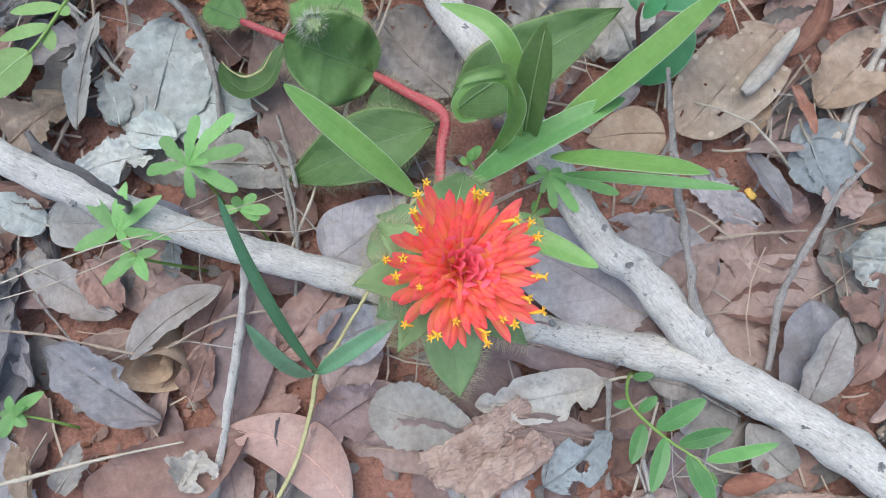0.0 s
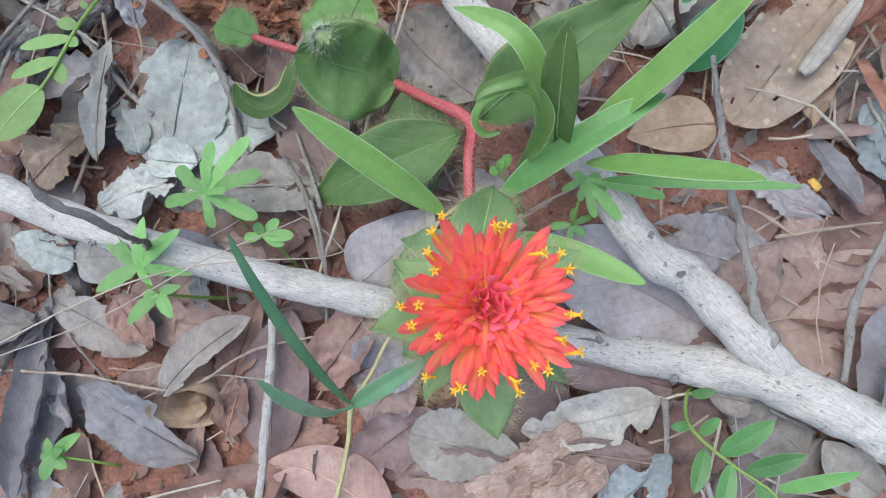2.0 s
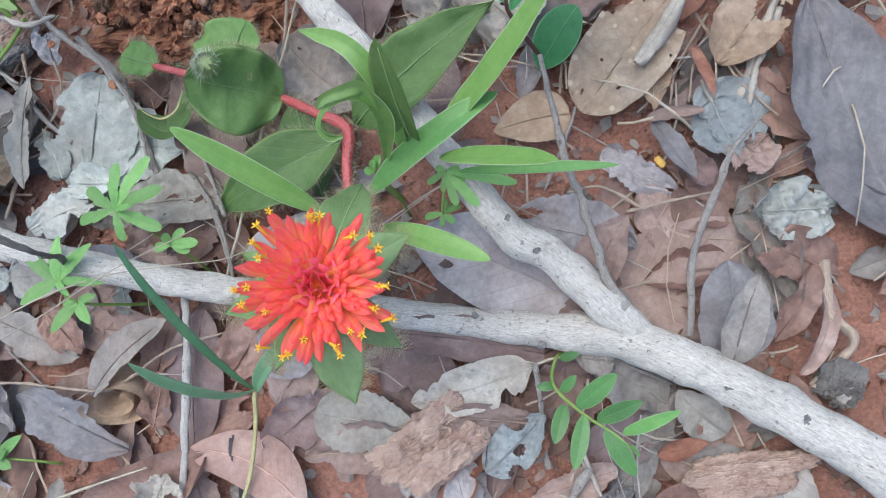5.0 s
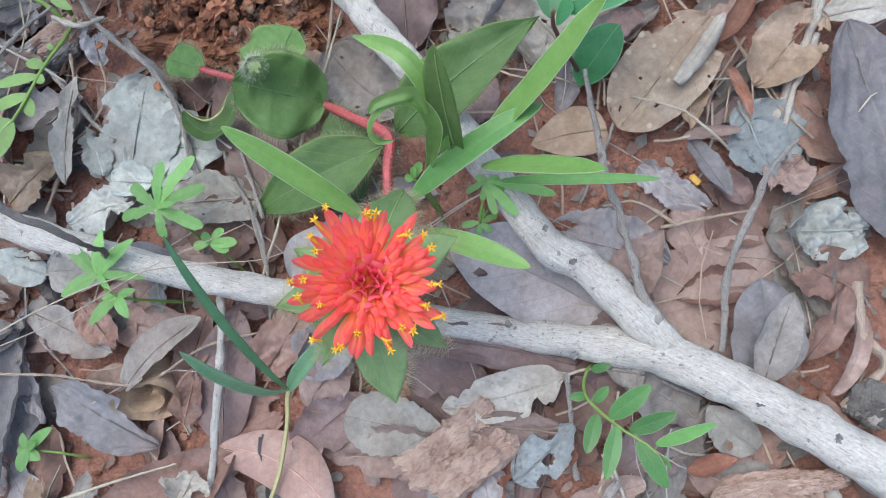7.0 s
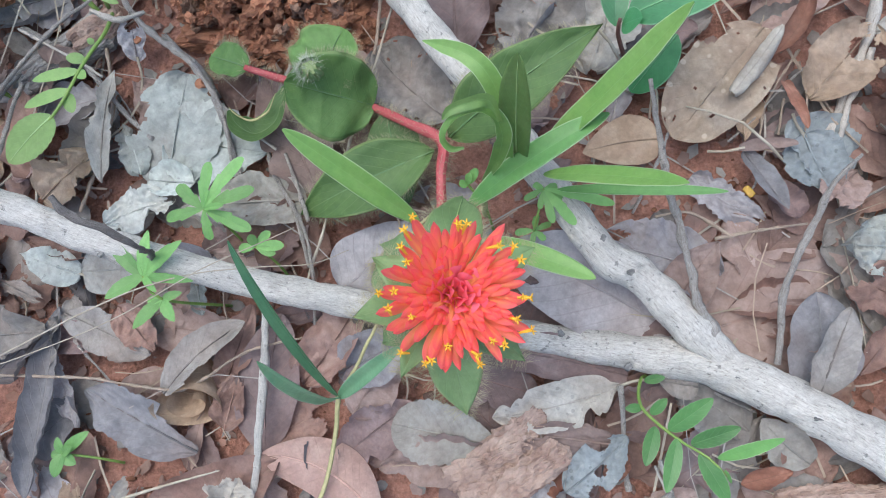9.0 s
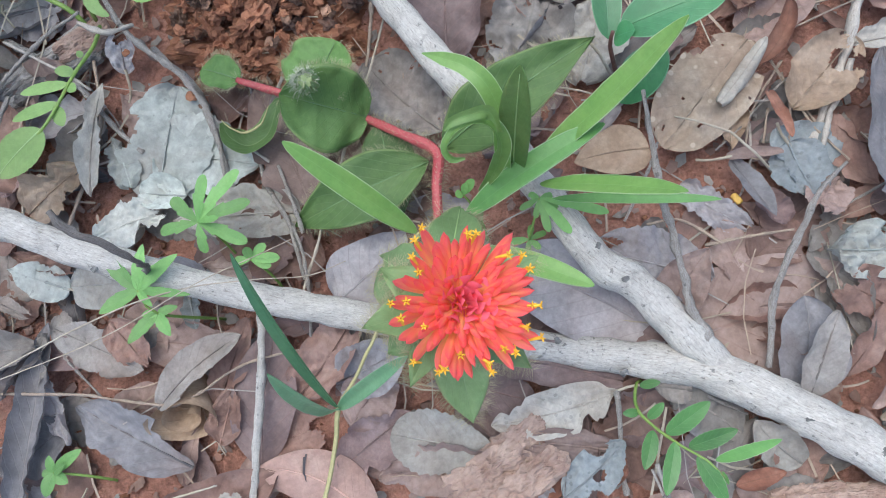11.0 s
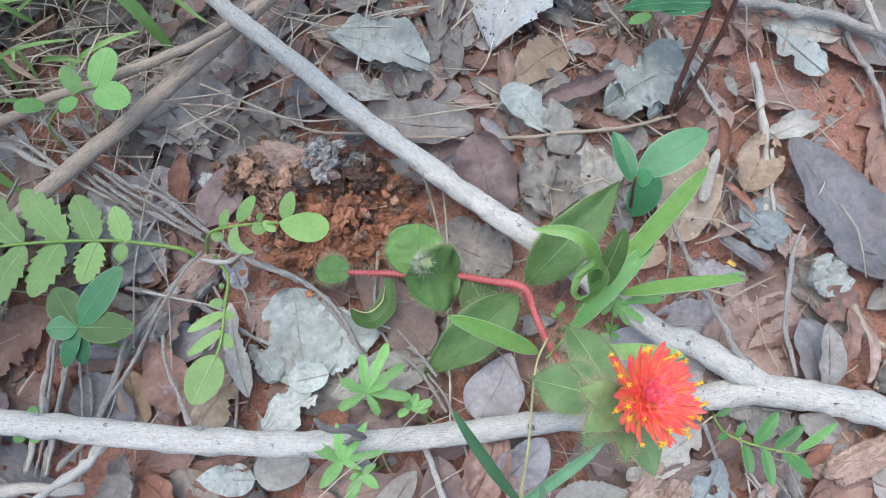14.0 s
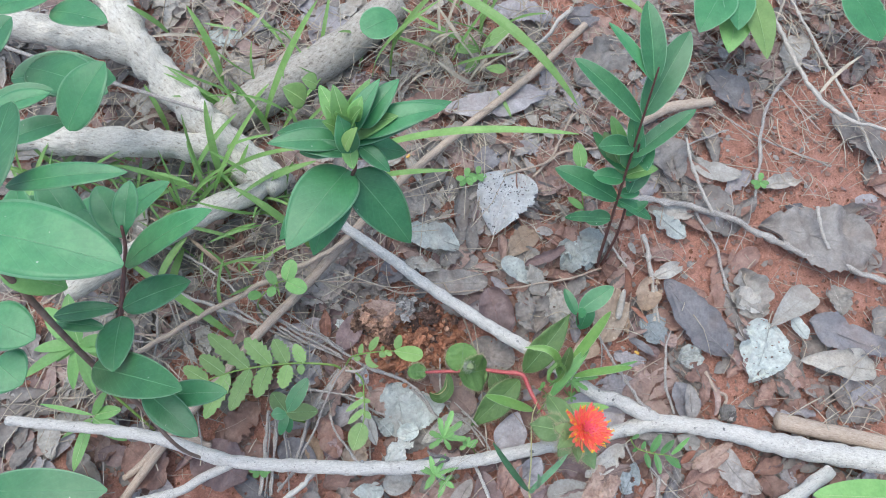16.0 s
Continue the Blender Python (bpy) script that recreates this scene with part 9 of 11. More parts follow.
leaf_part("leaf", herb, (-0.1200, 0.4240, 0.3400), (-0.0270, 0.4030, 0.3600), 0.0360, GREEN["deep"], 0, shape="ovate", arch=0.08, fold=0.2, thick=0.0004)
leaf_part("leaf", herb, (-0.1440, 0.4890, 0.3600), (-0.1570, 0.4960, 0.3700), 0.0220, GREEN["lime"], 0, shape="ovate", arch=0.08, fold=0.2, thick=0.0004)
leaf_part("leaf", herb, (-0.1270, 0.4240, 0.3700), (-0.1100, 0.4360, 0.3900), 0.0180, GREEN["seedling"], 0, shape="ovate", arch=0.08, fold=0.2, thick=0.0004)
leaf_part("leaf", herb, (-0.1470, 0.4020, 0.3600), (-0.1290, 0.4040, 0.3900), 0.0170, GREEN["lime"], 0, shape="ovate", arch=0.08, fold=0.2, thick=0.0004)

# ---- tall plant at the edge ----
herb = root("shrub", (-0.4700, 0.2600, 0.0000), "tall leafy shrub with large glossy green leaves", "shrub")
part("stem", tube_data("stem", [(-0.4200, 0.2000, 0.0000), (-0.4593, 0.2281, 0.1200), (-0.4694, 0.2812, 0.2000), (-0.4765, 0.3177, 0.2800), (-0.4807, 0.3504, 0.3400), (-0.4843, 0.3859, 0.4000), (-0.4911, 0.4083, 0.4500)], [0.0018, 0.0022, 0.0028, 0.0032, 0.0034, 0.0034, 0.0032], 8, 0.005, 0.08), STEM_BROWN, herb)
part("branch", tube_data("branch", [(-0.4765, 0.3177, 0.2800), (-0.4323, 0.3425, 0.3100), (-0.4103, 0.3726, 0.3300), (-0.3899, 0.3919, 0.3600), (-0.3816, 0.4060, 0.3800)], [0.003, 0.0026, 0.002, 0.0015], 8, 0.005, 0.08), STEM_MAROON, herb)
leaf_part("leaf", herb, (-0.4963, 0.4284, 0.4500), (-0.3722, 0.3254, 0.4600), 0.0684, GREEN["deep"], 0, shape="ellipse", arch=0.06, fold=0.15, thick=0.0005)
leaf_part("leaf", herb, (-0.3978, 0.3795, 0.3500), (-0.2904, 0.3551, 0.4360), 0.0326, GREEN["deep"], 0, shape="ellipse", arch=0.06, fold=0.15, thick=0.0005)
leaf_part("leaf", herb, (-0.4210, 0.3508, 0.3200), (-0.3460, 0.3400, 0.3400), 0.0359, GREEN["deep"], 0, shape="ellipse", arch=0.06, fold=0.15, thick=0.0005)
leaf_part("leaf", herb, (-0.4252, 0.3428, 0.3200), (-0.4434, 0.2841, 0.3400), 0.0373, GREEN["deep"], 0, shape="ellipse", arch=0.06, fold=0.15, thick=0.0005)
leaf_part("leaf", herb, (-0.4759, 0.3152, 0.2900), (-0.3843, 0.2329, 0.3600), 0.0448, GREEN["deep"], 0, shape="ellipse", arch=0.06, fold=0.15, thick=0.0005)
leaf_part("leaf", herb, (-0.4293, 0.2676, 0.2500), (-0.3647, 0.2391, 0.2600), 0.0293, GREEN["deep"], 0, shape="ellipse", arch=0.06, fold=0.15, thick=0.0005)
leaf_part("leaf", herb, (-0.4439, 0.2795, 0.2600), (-0.4081, 0.2088, 0.2600), 0.0348, GREEN["deep"], 0, shape="ellipse", arch=0.06, fold=0.15, thick=0.0005)
leaf_part("leaf", herb, (-0.4582, 0.4684, 0.4200), (-0.3471, 0.4218, 0.4400), 0.0263, GREEN["deep"], 0, shape="ellipse", arch=0.06, fold=0.15, thick=0.0005)
leaf_part("leaf", herb, (-0.4536, 0.5538, 0.4200), (-0.3941, 0.5510, 0.4200), 0.0245, GREEN["deep"], 0, shape="ellipse", arch=0.06, fold=0.15, thick=0.0005)
leaf_part("leaf", herb, (-0.4207, 0.5932, 0.3000), (-0.3489, 0.6315, 0.3400), 0.0585, GREEN["deep"], 0, shape="ellipse", arch=0.06, fold=0.15, thick=0.0005)
leaf_part("leaf", herb, (-0.4546, 0.7400, 0.2500), (-0.3691, 0.6377, 0.2800), 0.0634, GREEN["deep"], 0, shape="ellipse", arch=0.06, fold=0.15, thick=0.0005)
leaf_part("leaf", herb, (-0.5070, 0.3518, 0.4200), (-0.4713, 0.3124, 0.4200), 0.0446, GREEN["deep"], 0, shape="ellipse", arch=0.06, fold=0.15, thick=0.0005)
leaf_part("leaf", herb, (-0.5168, 0.3165, 0.4000), (-0.4994, 0.2860, 0.4000), 0.0451, GREEN["deep"], 0, shape="ellipse", arch=0.06, fold=0.15, thick=0.0005)
leaf_part("leaf", herb, (-0.4802, 0.3629, 0.3400), (-0.4179, 0.3400, 0.3500), 0.0191, GREEN["deep"], 0, shape="ellipse", arch=0.06, fold=0.15, thick=0.0005)
leaf_part("leaf", herb, (-0.4828, 0.3606, 0.3300), (-0.4412, 0.3344, 0.3300), 0.0171, GREEN["deep"], 0, shape="ellipse", arch=0.06, fold=0.15, thick=0.0005)
leaf_part("leaf", herb, (-0.4633, 0.4429, 0.4500), (-0.4241, 0.5405, 0.4400), 0.0417, GREEN["deep"], 0, shape="ellipse", arch=0.06, fold=0.15, thick=0.0005)
leaf_part("leaf", herb, (-0.4289, 0.4322, 0.3400), (-0.4458, 0.5082, 0.3600), 0.0411, GREEN["deep"], 0, shape="ellipse", arch=0.06, fold=0.15, thick=0.0005)
leaf_part("leaf", herb, (-0.3874, 0.4041, 0.3600), (-0.3944, 0.4646, 0.3700), 0.0344, GREEN["deep"], 0, shape="ellipse", arch=0.06, fold=0.15, thick=0.0005)
leaf_part("leaf", herb, (-0.3832, 0.4045, 0.3700), (-0.3594, 0.4500, 0.3800), 0.0261, GREEN["deep"], 0, shape="ellipse", arch=0.06, fold=0.15, thick=0.0005)
leaf_part("leaf", herb, (-0.4991, 0.4679, 0.3000), (-0.4772, 0.5191, 0.3400), 0.0425, GREEN["deep"], 0, shape="ellipse", arch=0.06, fold=0.15, thick=0.0005)
leaf_part("leaf", herb, (-0.4002, 0.3981, 0.3400), (-0.4329, 0.4646, 0.3500), 0.0292, GREEN["deep"], 0, shape="ellipse", arch=0.06, fold=0.15, thick=0.0005)
leaf_part("leaf", herb, (-0.4917, 0.3985, 0.4000), (-0.4463, 0.3657, 0.3800), 0.0320, GREEN["seedling"], 0, shape="ellipse", arch=0.06, fold=0.15, thick=0.0005)
leaf_part("leaf", herb, (-0.4168, 0.8631, 0.2000), (-0.3481, 0.7933, 0.2200), 0.0469, GREEN["deep"], 0, shape="ellipse", arch=0.06, fold=0.15, thick=0.0005)
leaf_part("leaf", herb, (-0.4866, 0.9005, 0.2000), (-0.4060, 0.8667, 0.2200), 0.0472, GREEN["deep"], 0, shape="ellipse", arch=0.06, fold=0.15, thick=0.0005)
leaf_part("leaf", herb, (-0.4848, 0.7339, 0.3000), (-0.4344, 0.7568, 0.3200), 0.0475, GREEN["deep"], 0, shape="ellipse", arch=0.06, fold=0.15, thick=0.0005)
leaf_part("leaf", herb, (-0.4781, 0.7323, 0.2500), (-0.3641, 0.7014, 0.2200), 0.0703, GREEN["deep"], 0, shape="ellipse", arch=0.06, fold=0.15)
leaf_part("leaf", herb, (-0.4946, 0.6650, 0.3000), (-0.4213, 0.6522, 0.3000), 0.0306, GREEN["deep"], 0, shape="ellipse", arch=0.06, fold=0.15)
leaf_part("leaf", herb, (-0.5026, 0.5189, 0.2000), (-0.4003, 0.5177, 0.2500), 0.0413, GREEN["deep"], 0, shape="ellipse", arch=0.06, fold=0.15)
leaf_part("leaf", herb, (-0.4418, 0.5070, 0.2000), (-0.3432, 0.5100, 0.2500), 0.0347, GREEN["deep"], 0, shape="ellipse", arch=0.06, fold=0.15)
leaf_part("leaf", herb, (-0.4911, 0.5726, 0.2500), (-0.5265, 0.5130, 0.2500), 0.0401, GREEN["seedling"], 0, shape="ellipse", arch=0.06, fold=0.15)
leaf_part("leaf", herb, (-0.4564, 0.5563, 0.2000), (-0.4671, 0.4816, 0.2000), 0.0353, GREEN["seedling"], 0, shape="ellipse", arch=0.06, fold=0.15)
leaf_part("leaf", herb, (-0.5064, 0.6472, 0.2500), (-0.4306, 0.6425, 0.2500), 0.0349, GREEN["deep"], 0, shape="ellipse", arch=0.06, fold=0.15)
leaf_part("leaf", herb, (-0.5344, 0.4991, 0.3000), (-0.4551, 0.5027, 0.3200), 0.0370, GREEN["deep"], 0, shape="ellipse", arch=0.06, fold=0.15)
herb = root("bushy_weed", (-0.5200, 0.3000, 0.0000), "light green leafy weed under the shrub", "plant")
part("stem", tube_data("stem", [(-0.5200, 0.3000, 0.0000), (-0.5487, 0.3910, 0.1000), (-0.5348, 0.4181, 0.1300)], [0.002, 0.0015], 8, 0.005, 0.08), STEM_GREEN, herb)
leaf_part("leaf", herb, (-0.5364, 0.4124, 0.1300), (-0.5590, 0.4721, 0.1400), 0.0289, GREEN["seedling"], 0, shape="lance", arch=0.08, fold=0.2)
leaf_part("leaf", herb, (-0.5364, 0.4124, 0.1300), (-0.5902, 0.4282, 0.1300), 0.0158, GREEN["seedling"], 0, shape="lance", arch=0.08, fold=0.2)
leaf_part("leaf", herb, (-0.5364, 0.4124, 0.1300), (-0.6163, 0.4029, 0.1200), 0.0144, GREEN["seedling"], 0, shape="lance", arch=0.08, fold=0.2)
leaf_part("leaf", herb, (-0.5364, 0.4124, 0.1300), (-0.5699, 0.3687, 0.1000), 0.0159, GREEN["seedling"], 0, shape="lance", arch=0.08, fold=0.2)
leaf_part("leaf", herb, (-0.5364, 0.4124, 0.1300), (-0.4805, 0.3872, 0.1500), 0.0157, GREEN["seedling"], 0, shape="lance", arch=0.08, fold=0.2)
leaf_part("leaf", herb, (-0.5364, 0.4124, 0.1300), (-0.5246, 0.4734, 0.1500), 0.0245, GREEN["seedling"], 0, shape="lance", arch=0.08, fold=0.2)
leaf_part("leaf", herb, (-0.5364, 0.4124, 0.1300), (-0.5036, 0.3847, 0.1400), 0.0172, GREEN["seedling"], 0, shape="lance", arch=0.08, fold=0.2)
leaf_part("leaf", herb, (-0.5364, 0.4124, 0.1300), (-0.4838, 0.3558, 0.1200), 0.0144, GREEN["seedling"], 0, shape="lance", arch=0.08, fold=0.2)
leaf_part("leaf", herb, (-0.5364, 0.4124, 0.1300), (-0.5604, 0.4398, 0.1400), 0.0144, GREEN["seedling"], 0, shape="lance", arch=0.08, fold=0.2)
leaf_part("leaf", herb, (-0.5364, 0.4124, 0.1300), (-0.5459, 0.3492, 0.1000), 0.0145, GREEN["seedling"], 0, shape="lance", arch=0.08, fold=0.2)
leaf_part("leaf", herb, (-0.5364, 0.4124, 0.1300), (-0.5721, 0.4059, 0.1200), 0.0130, GREEN["seedling"], 0, shape="lance", arch=0.08, fold=0.2)
herb = root("weed", (-0.5000, 0.2000, 0.0000), "thin weed with narrow green leaves below the shrub", "plant")
part("stem", tube_data("stem", [(-0.5703, 0.3404, 0.0500), (-0.5950, 0.3258, 0.0300), (-0.6158, 0.3139, 0.0000)], [0.0012, 0.001], 8, 0.005, 0.08), STEM_GREEN, herb)
leaf_part("leaf", herb, (-0.5748, 0.3383, 0.0500), (-0.5429, 0.2905, 0.0500), 0.0196, GREEN["seedling"], 0, shape="lance", arch=0.05)
leaf_part("leaf", herb, (-0.5792, 0.3363, 0.0500), (-0.6173, 0.2824, 0.0500), 0.0164, GREEN["seedling"], 0, shape="lance", arch=0.05)
leaf_part("leaf", herb, (-0.5737, 0.3420, 0.0500), (-0.6341, 0.3874, 0.0500), 0.0061, GREEN["seedling"], 0, shape="lance", arch=0.05)
leaf_part("leaf", herb, (-0.5748, 0.3383, 0.0500), (-0.6189, 0.3309, 0.0500), 0.0075, GREEN["lime"], 0, shape="lance", arch=0.05)
leaf_part("leaf", herb, (-0.5717, 0.3410, 0.0500), (-0.5345, 0.3300, 0.0600), 0.0181, GREEN["seedling"], 0, shape="lance", arch=0.05)
leaf_part("leaf", herb, (-0.5737, 0.3420, 0.0500), (-0.5405, 0.3601, 0.0700), 0.0121, GREEN["seedling"], 0, shape="lance", arch=0.05)
herb = root("ground_plant", (-0.6905, 0.2985, 0.0000), "broad dark green leaf close to the ground", "plant")
leaf_part("leaf", herb, (-0.7348, 0.3115, 0.0500), (-0.5808, 0.2389, 0.0600), 0.0560, GREEN["deep"], 0, shape="ellipse", arch=0.05, fold=0.1)
part("stem", tube_data("stem", [(-0.7757, 0.3249, 0.0000), (-0.7348, 0.3115, 0.0500)], [0.002, 0.0015], 8, 0.005, 0.08), STEM_GREEN, herb)
herb = root("ground_plant", (0.2600, -0.2000, 0.0000), "broad smooth green leaf near the white branch", "plant")
leaf_part("leaf", herb, (0.3579, -0.2252, 0.0850), (0.2294, -0.1568, 0.0870), 0.0440, GREEN["seedling"], 0, shape="ellipse", arch=0.05)
part("stem", tube_data("stem", [(0.4094, -0.2603, 0.0000), (0.3579, -0.2252, 0.0850)], [0.002, 0.0015], 8, 0.005, 0.08), STEM_GREEN, herb)
herb = root("round_leaved_sprig", (-0.2900, 0.3900, 0.0000), "sprig with small round green leaflets on a grey twig", "plant")
part("stem", tube_data("stem", [(-0.3240, 0.3923, 0.0000), (-0.3180, 0.3923, 0.0600), (-0.2872, 0.4003, 0.0770), (-0.2700, 0.3960, 0.0830)], [0.001, 0.0009, 0.0007], 8, 0.005, 0.08), STEM_GREEN, herb)
leaf_part("leaf", herb, (-0.2700, 0.3960, 0.0830), (-0.2500, 0.4180, 0.0910), 0.0220, GREEN["seedling"], 0, shape="round", arch=0.05)
leaf_part("leaf", herb, (-0.2700, 0.3945, 0.0830), (-0.2500, 0.3670, 0.0920), 0.0230, GREEN["seedling"], 0, shape="round", arch=0.05)
leaf_part("leaf", herb, (-0.2850, 0.4000, 0.0780), (-0.2890, 0.4200, 0.0850), 0.0135, GREEN["seedling"], 0, shape="round", arch=0.05)
leaf_part("leaf", herb, (-0.2900, 0.3985, 0.0770), (-0.2980, 0.3840, 0.0820), 0.0130, GREEN["seedling"], 0, shape="round", arch=0.05)
leaf_part("leaf", herb, (-0.3080, 0.3935, 0.0880), (-0.3240, 0.3875, 0.1000), 0.0150, GREEN["seedling"], 0, shape="round", arch=0.05)
herb = root("pad_leaved_plant", (0.5676, 0.4684, 0.0000), "low plant with broad oval green leaves, some pale spotted", "plant")
part("stem", tube_data("stem", [(0.6005, 0.5176, 0.0000), (0.5709, 0.5141, 0.0800), (0.5543, 0.5106, 0.1200)], [0.002, 0.0016], 8, 0.005, 0.08), STEM_GREEN, herb)
leaf_part("leaf", herb, (0.5378, 0.5424, 0.1200), (0.4571, 0.4868, 0.1200), 0.0676, GREEN["deep"], 0, shape="ovate", arch=0.05, fold=0.1)
leaf_part("leaf", herb, (0.5585, 0.5329, 0.1200), (0.5150, 0.4647, 0.1200), 0.0534, GREEN["deep"], 0, shape="ovate", arch=0.05, fold=0.1)
leaf_part("leaf", herb, (0.5565, 0.5154, 0.1000), (0.5007, 0.4489, 0.0900), 0.0542, GREEN["seedling"], 0, shape="ovate", arch=0.05, fold=0.1)
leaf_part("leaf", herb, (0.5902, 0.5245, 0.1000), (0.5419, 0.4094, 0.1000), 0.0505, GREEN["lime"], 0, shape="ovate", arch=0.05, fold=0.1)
leaf_part("leaf", herb, (0.5691, 0.5591, 0.1000), (0.5127, 0.5233, 0.1000), 0.0458, GREEN["deep"], 0, shape="ovate", arch=0.05, fold=0.1)
herb = root("round_leaf_plant", (0.8125, 0.4068, 0.0000), "plant with a broad round green leaf", "plant")
leaf_part("leaf", herb, (0.7412, 0.4677, 0.1000), (0.7487, 0.3686, 0.0800), 0.0718, GREEN["deep"], 0, shape="ellipse", arch=0.05)
part("stem", tube_data("stem", [(0.8128, 0.4730, 0.0000), (0.7412, 0.4677, 0.1000)], [0.0016, 0.0012], 8, 0.005, 0.08), STEM_GREEN, herb)
herb = root("round_leaf_plant", (0.0378, 0.7387, 0.0000), "stalk with a single round green leaf", "plant")
leaf_part("leaf", herb, (0.0412, 0.7109, 0.1200), (-0.0169, 0.7087, 0.1200), 0.0610, GREEN["deep"], 0, shape="round", arch=0.05)
part("stem", tube_data("stem", [(0.0145, 0.6870, 0.0000), (0.0261, 0.6925, 0.0800), (0.0412, 0.7109, 0.1200)], [0.0014, 0.001], 8, 0.005, 0.08), STEM_GREEN, herb)
herb = root("seedling", (0.0494, 0.4665, 0.0000), "tiny green seedling on the soil", "plant")
part("stem", tube_data("stem", [(0.0468, 0.4611, 0.0000), (0.0442, 0.4582, 0.0200)], [0.0007, 0.0005], 8, 0.005, 0.08), STEM_GREEN, herb)
leaf_part("leaf", herb, (0.0442, 0.4582, 0.0200), (0.0277, 0.4613, 0.0250), 0.0096, GREEN["seedling"], 0, shape="obovate", arch=0.05)
leaf_part("leaf", herb, (0.0442, 0.4582, 0.0200), (0.0557, 0.4462, 0.0250), 0.0096, GREEN["seedling"], 0, shape="obovate", arch=0.05)
leaf_part("leaf", herb, (0.0442, 0.4582, 0.0200), (0.0536, 0.4707, 0.0250), 0.0096, GREEN["seedling"], 0, shape="obovate", arch=0.05)
leaf_part("leaf", herb, (0.0442, 0.4582, 0.0200), (0.0295, 0.4469, 0.0250), 0.0096, GREEN["seedling"], 0, shape="obovate", arch=0.05)
leaf_part("leaf", herb, (0.0442, 0.4582, 0.0200), (0.0461, 0.4411, 0.0250), 0.0096, GREEN["seedling"], 0, shape="obovate", arch=0.05)
herb = root("seedling", (0.0681, 0.4633, 0.0000), "tiny green seedling on the soil", "plant")
part("stem", tube_data("stem", [(0.0654, 0.4579, 0.0000), (0.0625, 0.4551, 0.0200)], [0.0007, 0.0005], 8, 0.005, 0.08), STEM_GREEN, herb)
leaf_part("leaf", herb, (0.0625, 0.4551, 0.0200), (0.0476, 0.4576, 0.0250), 0.0085, GREEN["seedling"], 0, shape="obovate", arch=0.05)
leaf_part("leaf", herb, (0.0625, 0.4551, 0.0200), (0.0726, 0.4442, 0.0250), 0.0085, GREEN["seedling"], 0, shape="obovate", arch=0.05)
leaf_part("leaf", herb, (0.0625, 0.4551, 0.0200), (0.0708, 0.4659, 0.0250), 0.0086, GREEN["seedling"], 0, shape="obovate", arch=0.05)
leaf_part("leaf", herb, (0.0625, 0.4551, 0.0200), (0.0491, 0.4448, 0.0250), 0.0085, GREEN["seedling"], 0, shape="obovate", arch=0.05)
leaf_part("leaf", herb, (0.0625, 0.4551, 0.0200), (0.0639, 0.4396, 0.0250), 0.0085, GREEN["seedling"], 0, shape="obovate", arch=0.05)
herb = root("seedling", (0.4770, 0.2586, 0.0000), "tiny green seedling on the soil", "plant")
part("stem", tube_data("stem", [(0.4735, 0.2536, 0.0000), (0.4636, 0.2543, 0.0200)], [0.0007, 0.0005], 8, 0.005, 0.08), STEM_GREEN, herb)
leaf_part("leaf", herb, (0.4636, 0.2543, 0.0200), (0.4462, 0.2580, 0.0250), 0.0086, GREEN["seedling"], 0, shape="obovate", arch=0.05)
leaf_part("leaf", herb, (0.4636, 0.2543, 0.0200), (0.4714, 0.2445, 0.0250), 0.0086, GREEN["seedling"], 0, shape="obovate", arch=0.05)
leaf_part("leaf", herb, (0.4636, 0.2543, 0.0200), (0.4719, 0.2652, 0.0250), 0.0086, GREEN["seedling"], 0, shape="obovate", arch=0.05)
leaf_part("leaf", herb, (0.4636, 0.2543, 0.0200), (0.4465, 0.2458, 0.0250), 0.0086, GREEN["seedling"], 0, shape="obovate", arch=0.05)
leaf_part("leaf", herb, (0.4636, 0.2543, 0.0200), (0.4617, 0.2404, 0.0250), 0.0086, GREEN["seedling"], 0, shape="obovate", arch=0.05)
herb = root("seedling", (-0.4060, 0.1884, 0.0000), "tiny green seedling on the soil", "plant")
part("stem", tube_data("stem", [(-0.4076, 0.1842, 0.0000), (-0.4026, 0.1854, 0.0200)], [0.0007, 0.0005], 8, 0.005, 0.08), STEM_GREEN, herb)
leaf_part("leaf", herb, (-0.4026, 0.1854, 0.0200), (-0.4159, 0.1899, 0.0250), 0.0092, GREEN["seedling"], 0, shape="obovate", arch=0.05)
leaf_part("leaf", herb, (-0.4026, 0.1854, 0.0200), (-0.3891, 0.1754, 0.0250), 0.0092, GREEN["seedling"], 0, shape="obovate", arch=0.05)
leaf_part("leaf", herb, (-0.4026, 0.1854, 0.0200), (-0.3938, 0.1972, 0.0250), 0.0092, GREEN["seedling"], 0, shape="obovate", arch=0.05)
leaf_part("leaf", herb, (-0.4026, 0.1854, 0.0200), (-0.4127, 0.1770, 0.0250), 0.0091, GREEN["seedling"], 0, shape="obovate", arch=0.05)
leaf_part("leaf", herb, (-0.4026, 0.1854, 0.0200), (-0.3972, 0.1712, 0.0250), 0.0091, GREEN["seedling"], 0, shape="obovate", arch=0.05)
herb = root("weed", (0.1877, 0.6694, 0.0000), "yellow-green weed with small leaves among dry grass", "plant")
part("stem", tube_data("stem", [(0.1609, 0.6377, 0.0000), (0.1635, 0.6490, 0.0400), (0.1874, 0.6584, 0.0600)], [0.001, 0.0008], 8, 0.005, 0.08), STEM_GREEN, herb)
leaf_part("leaf", herb, (0.1635, 0.6490, 0.0400), (0.1241, 0.6653, 0.0500), 0.0224, GREEN["lime"], 0, shape="obovate", arch=0.05)
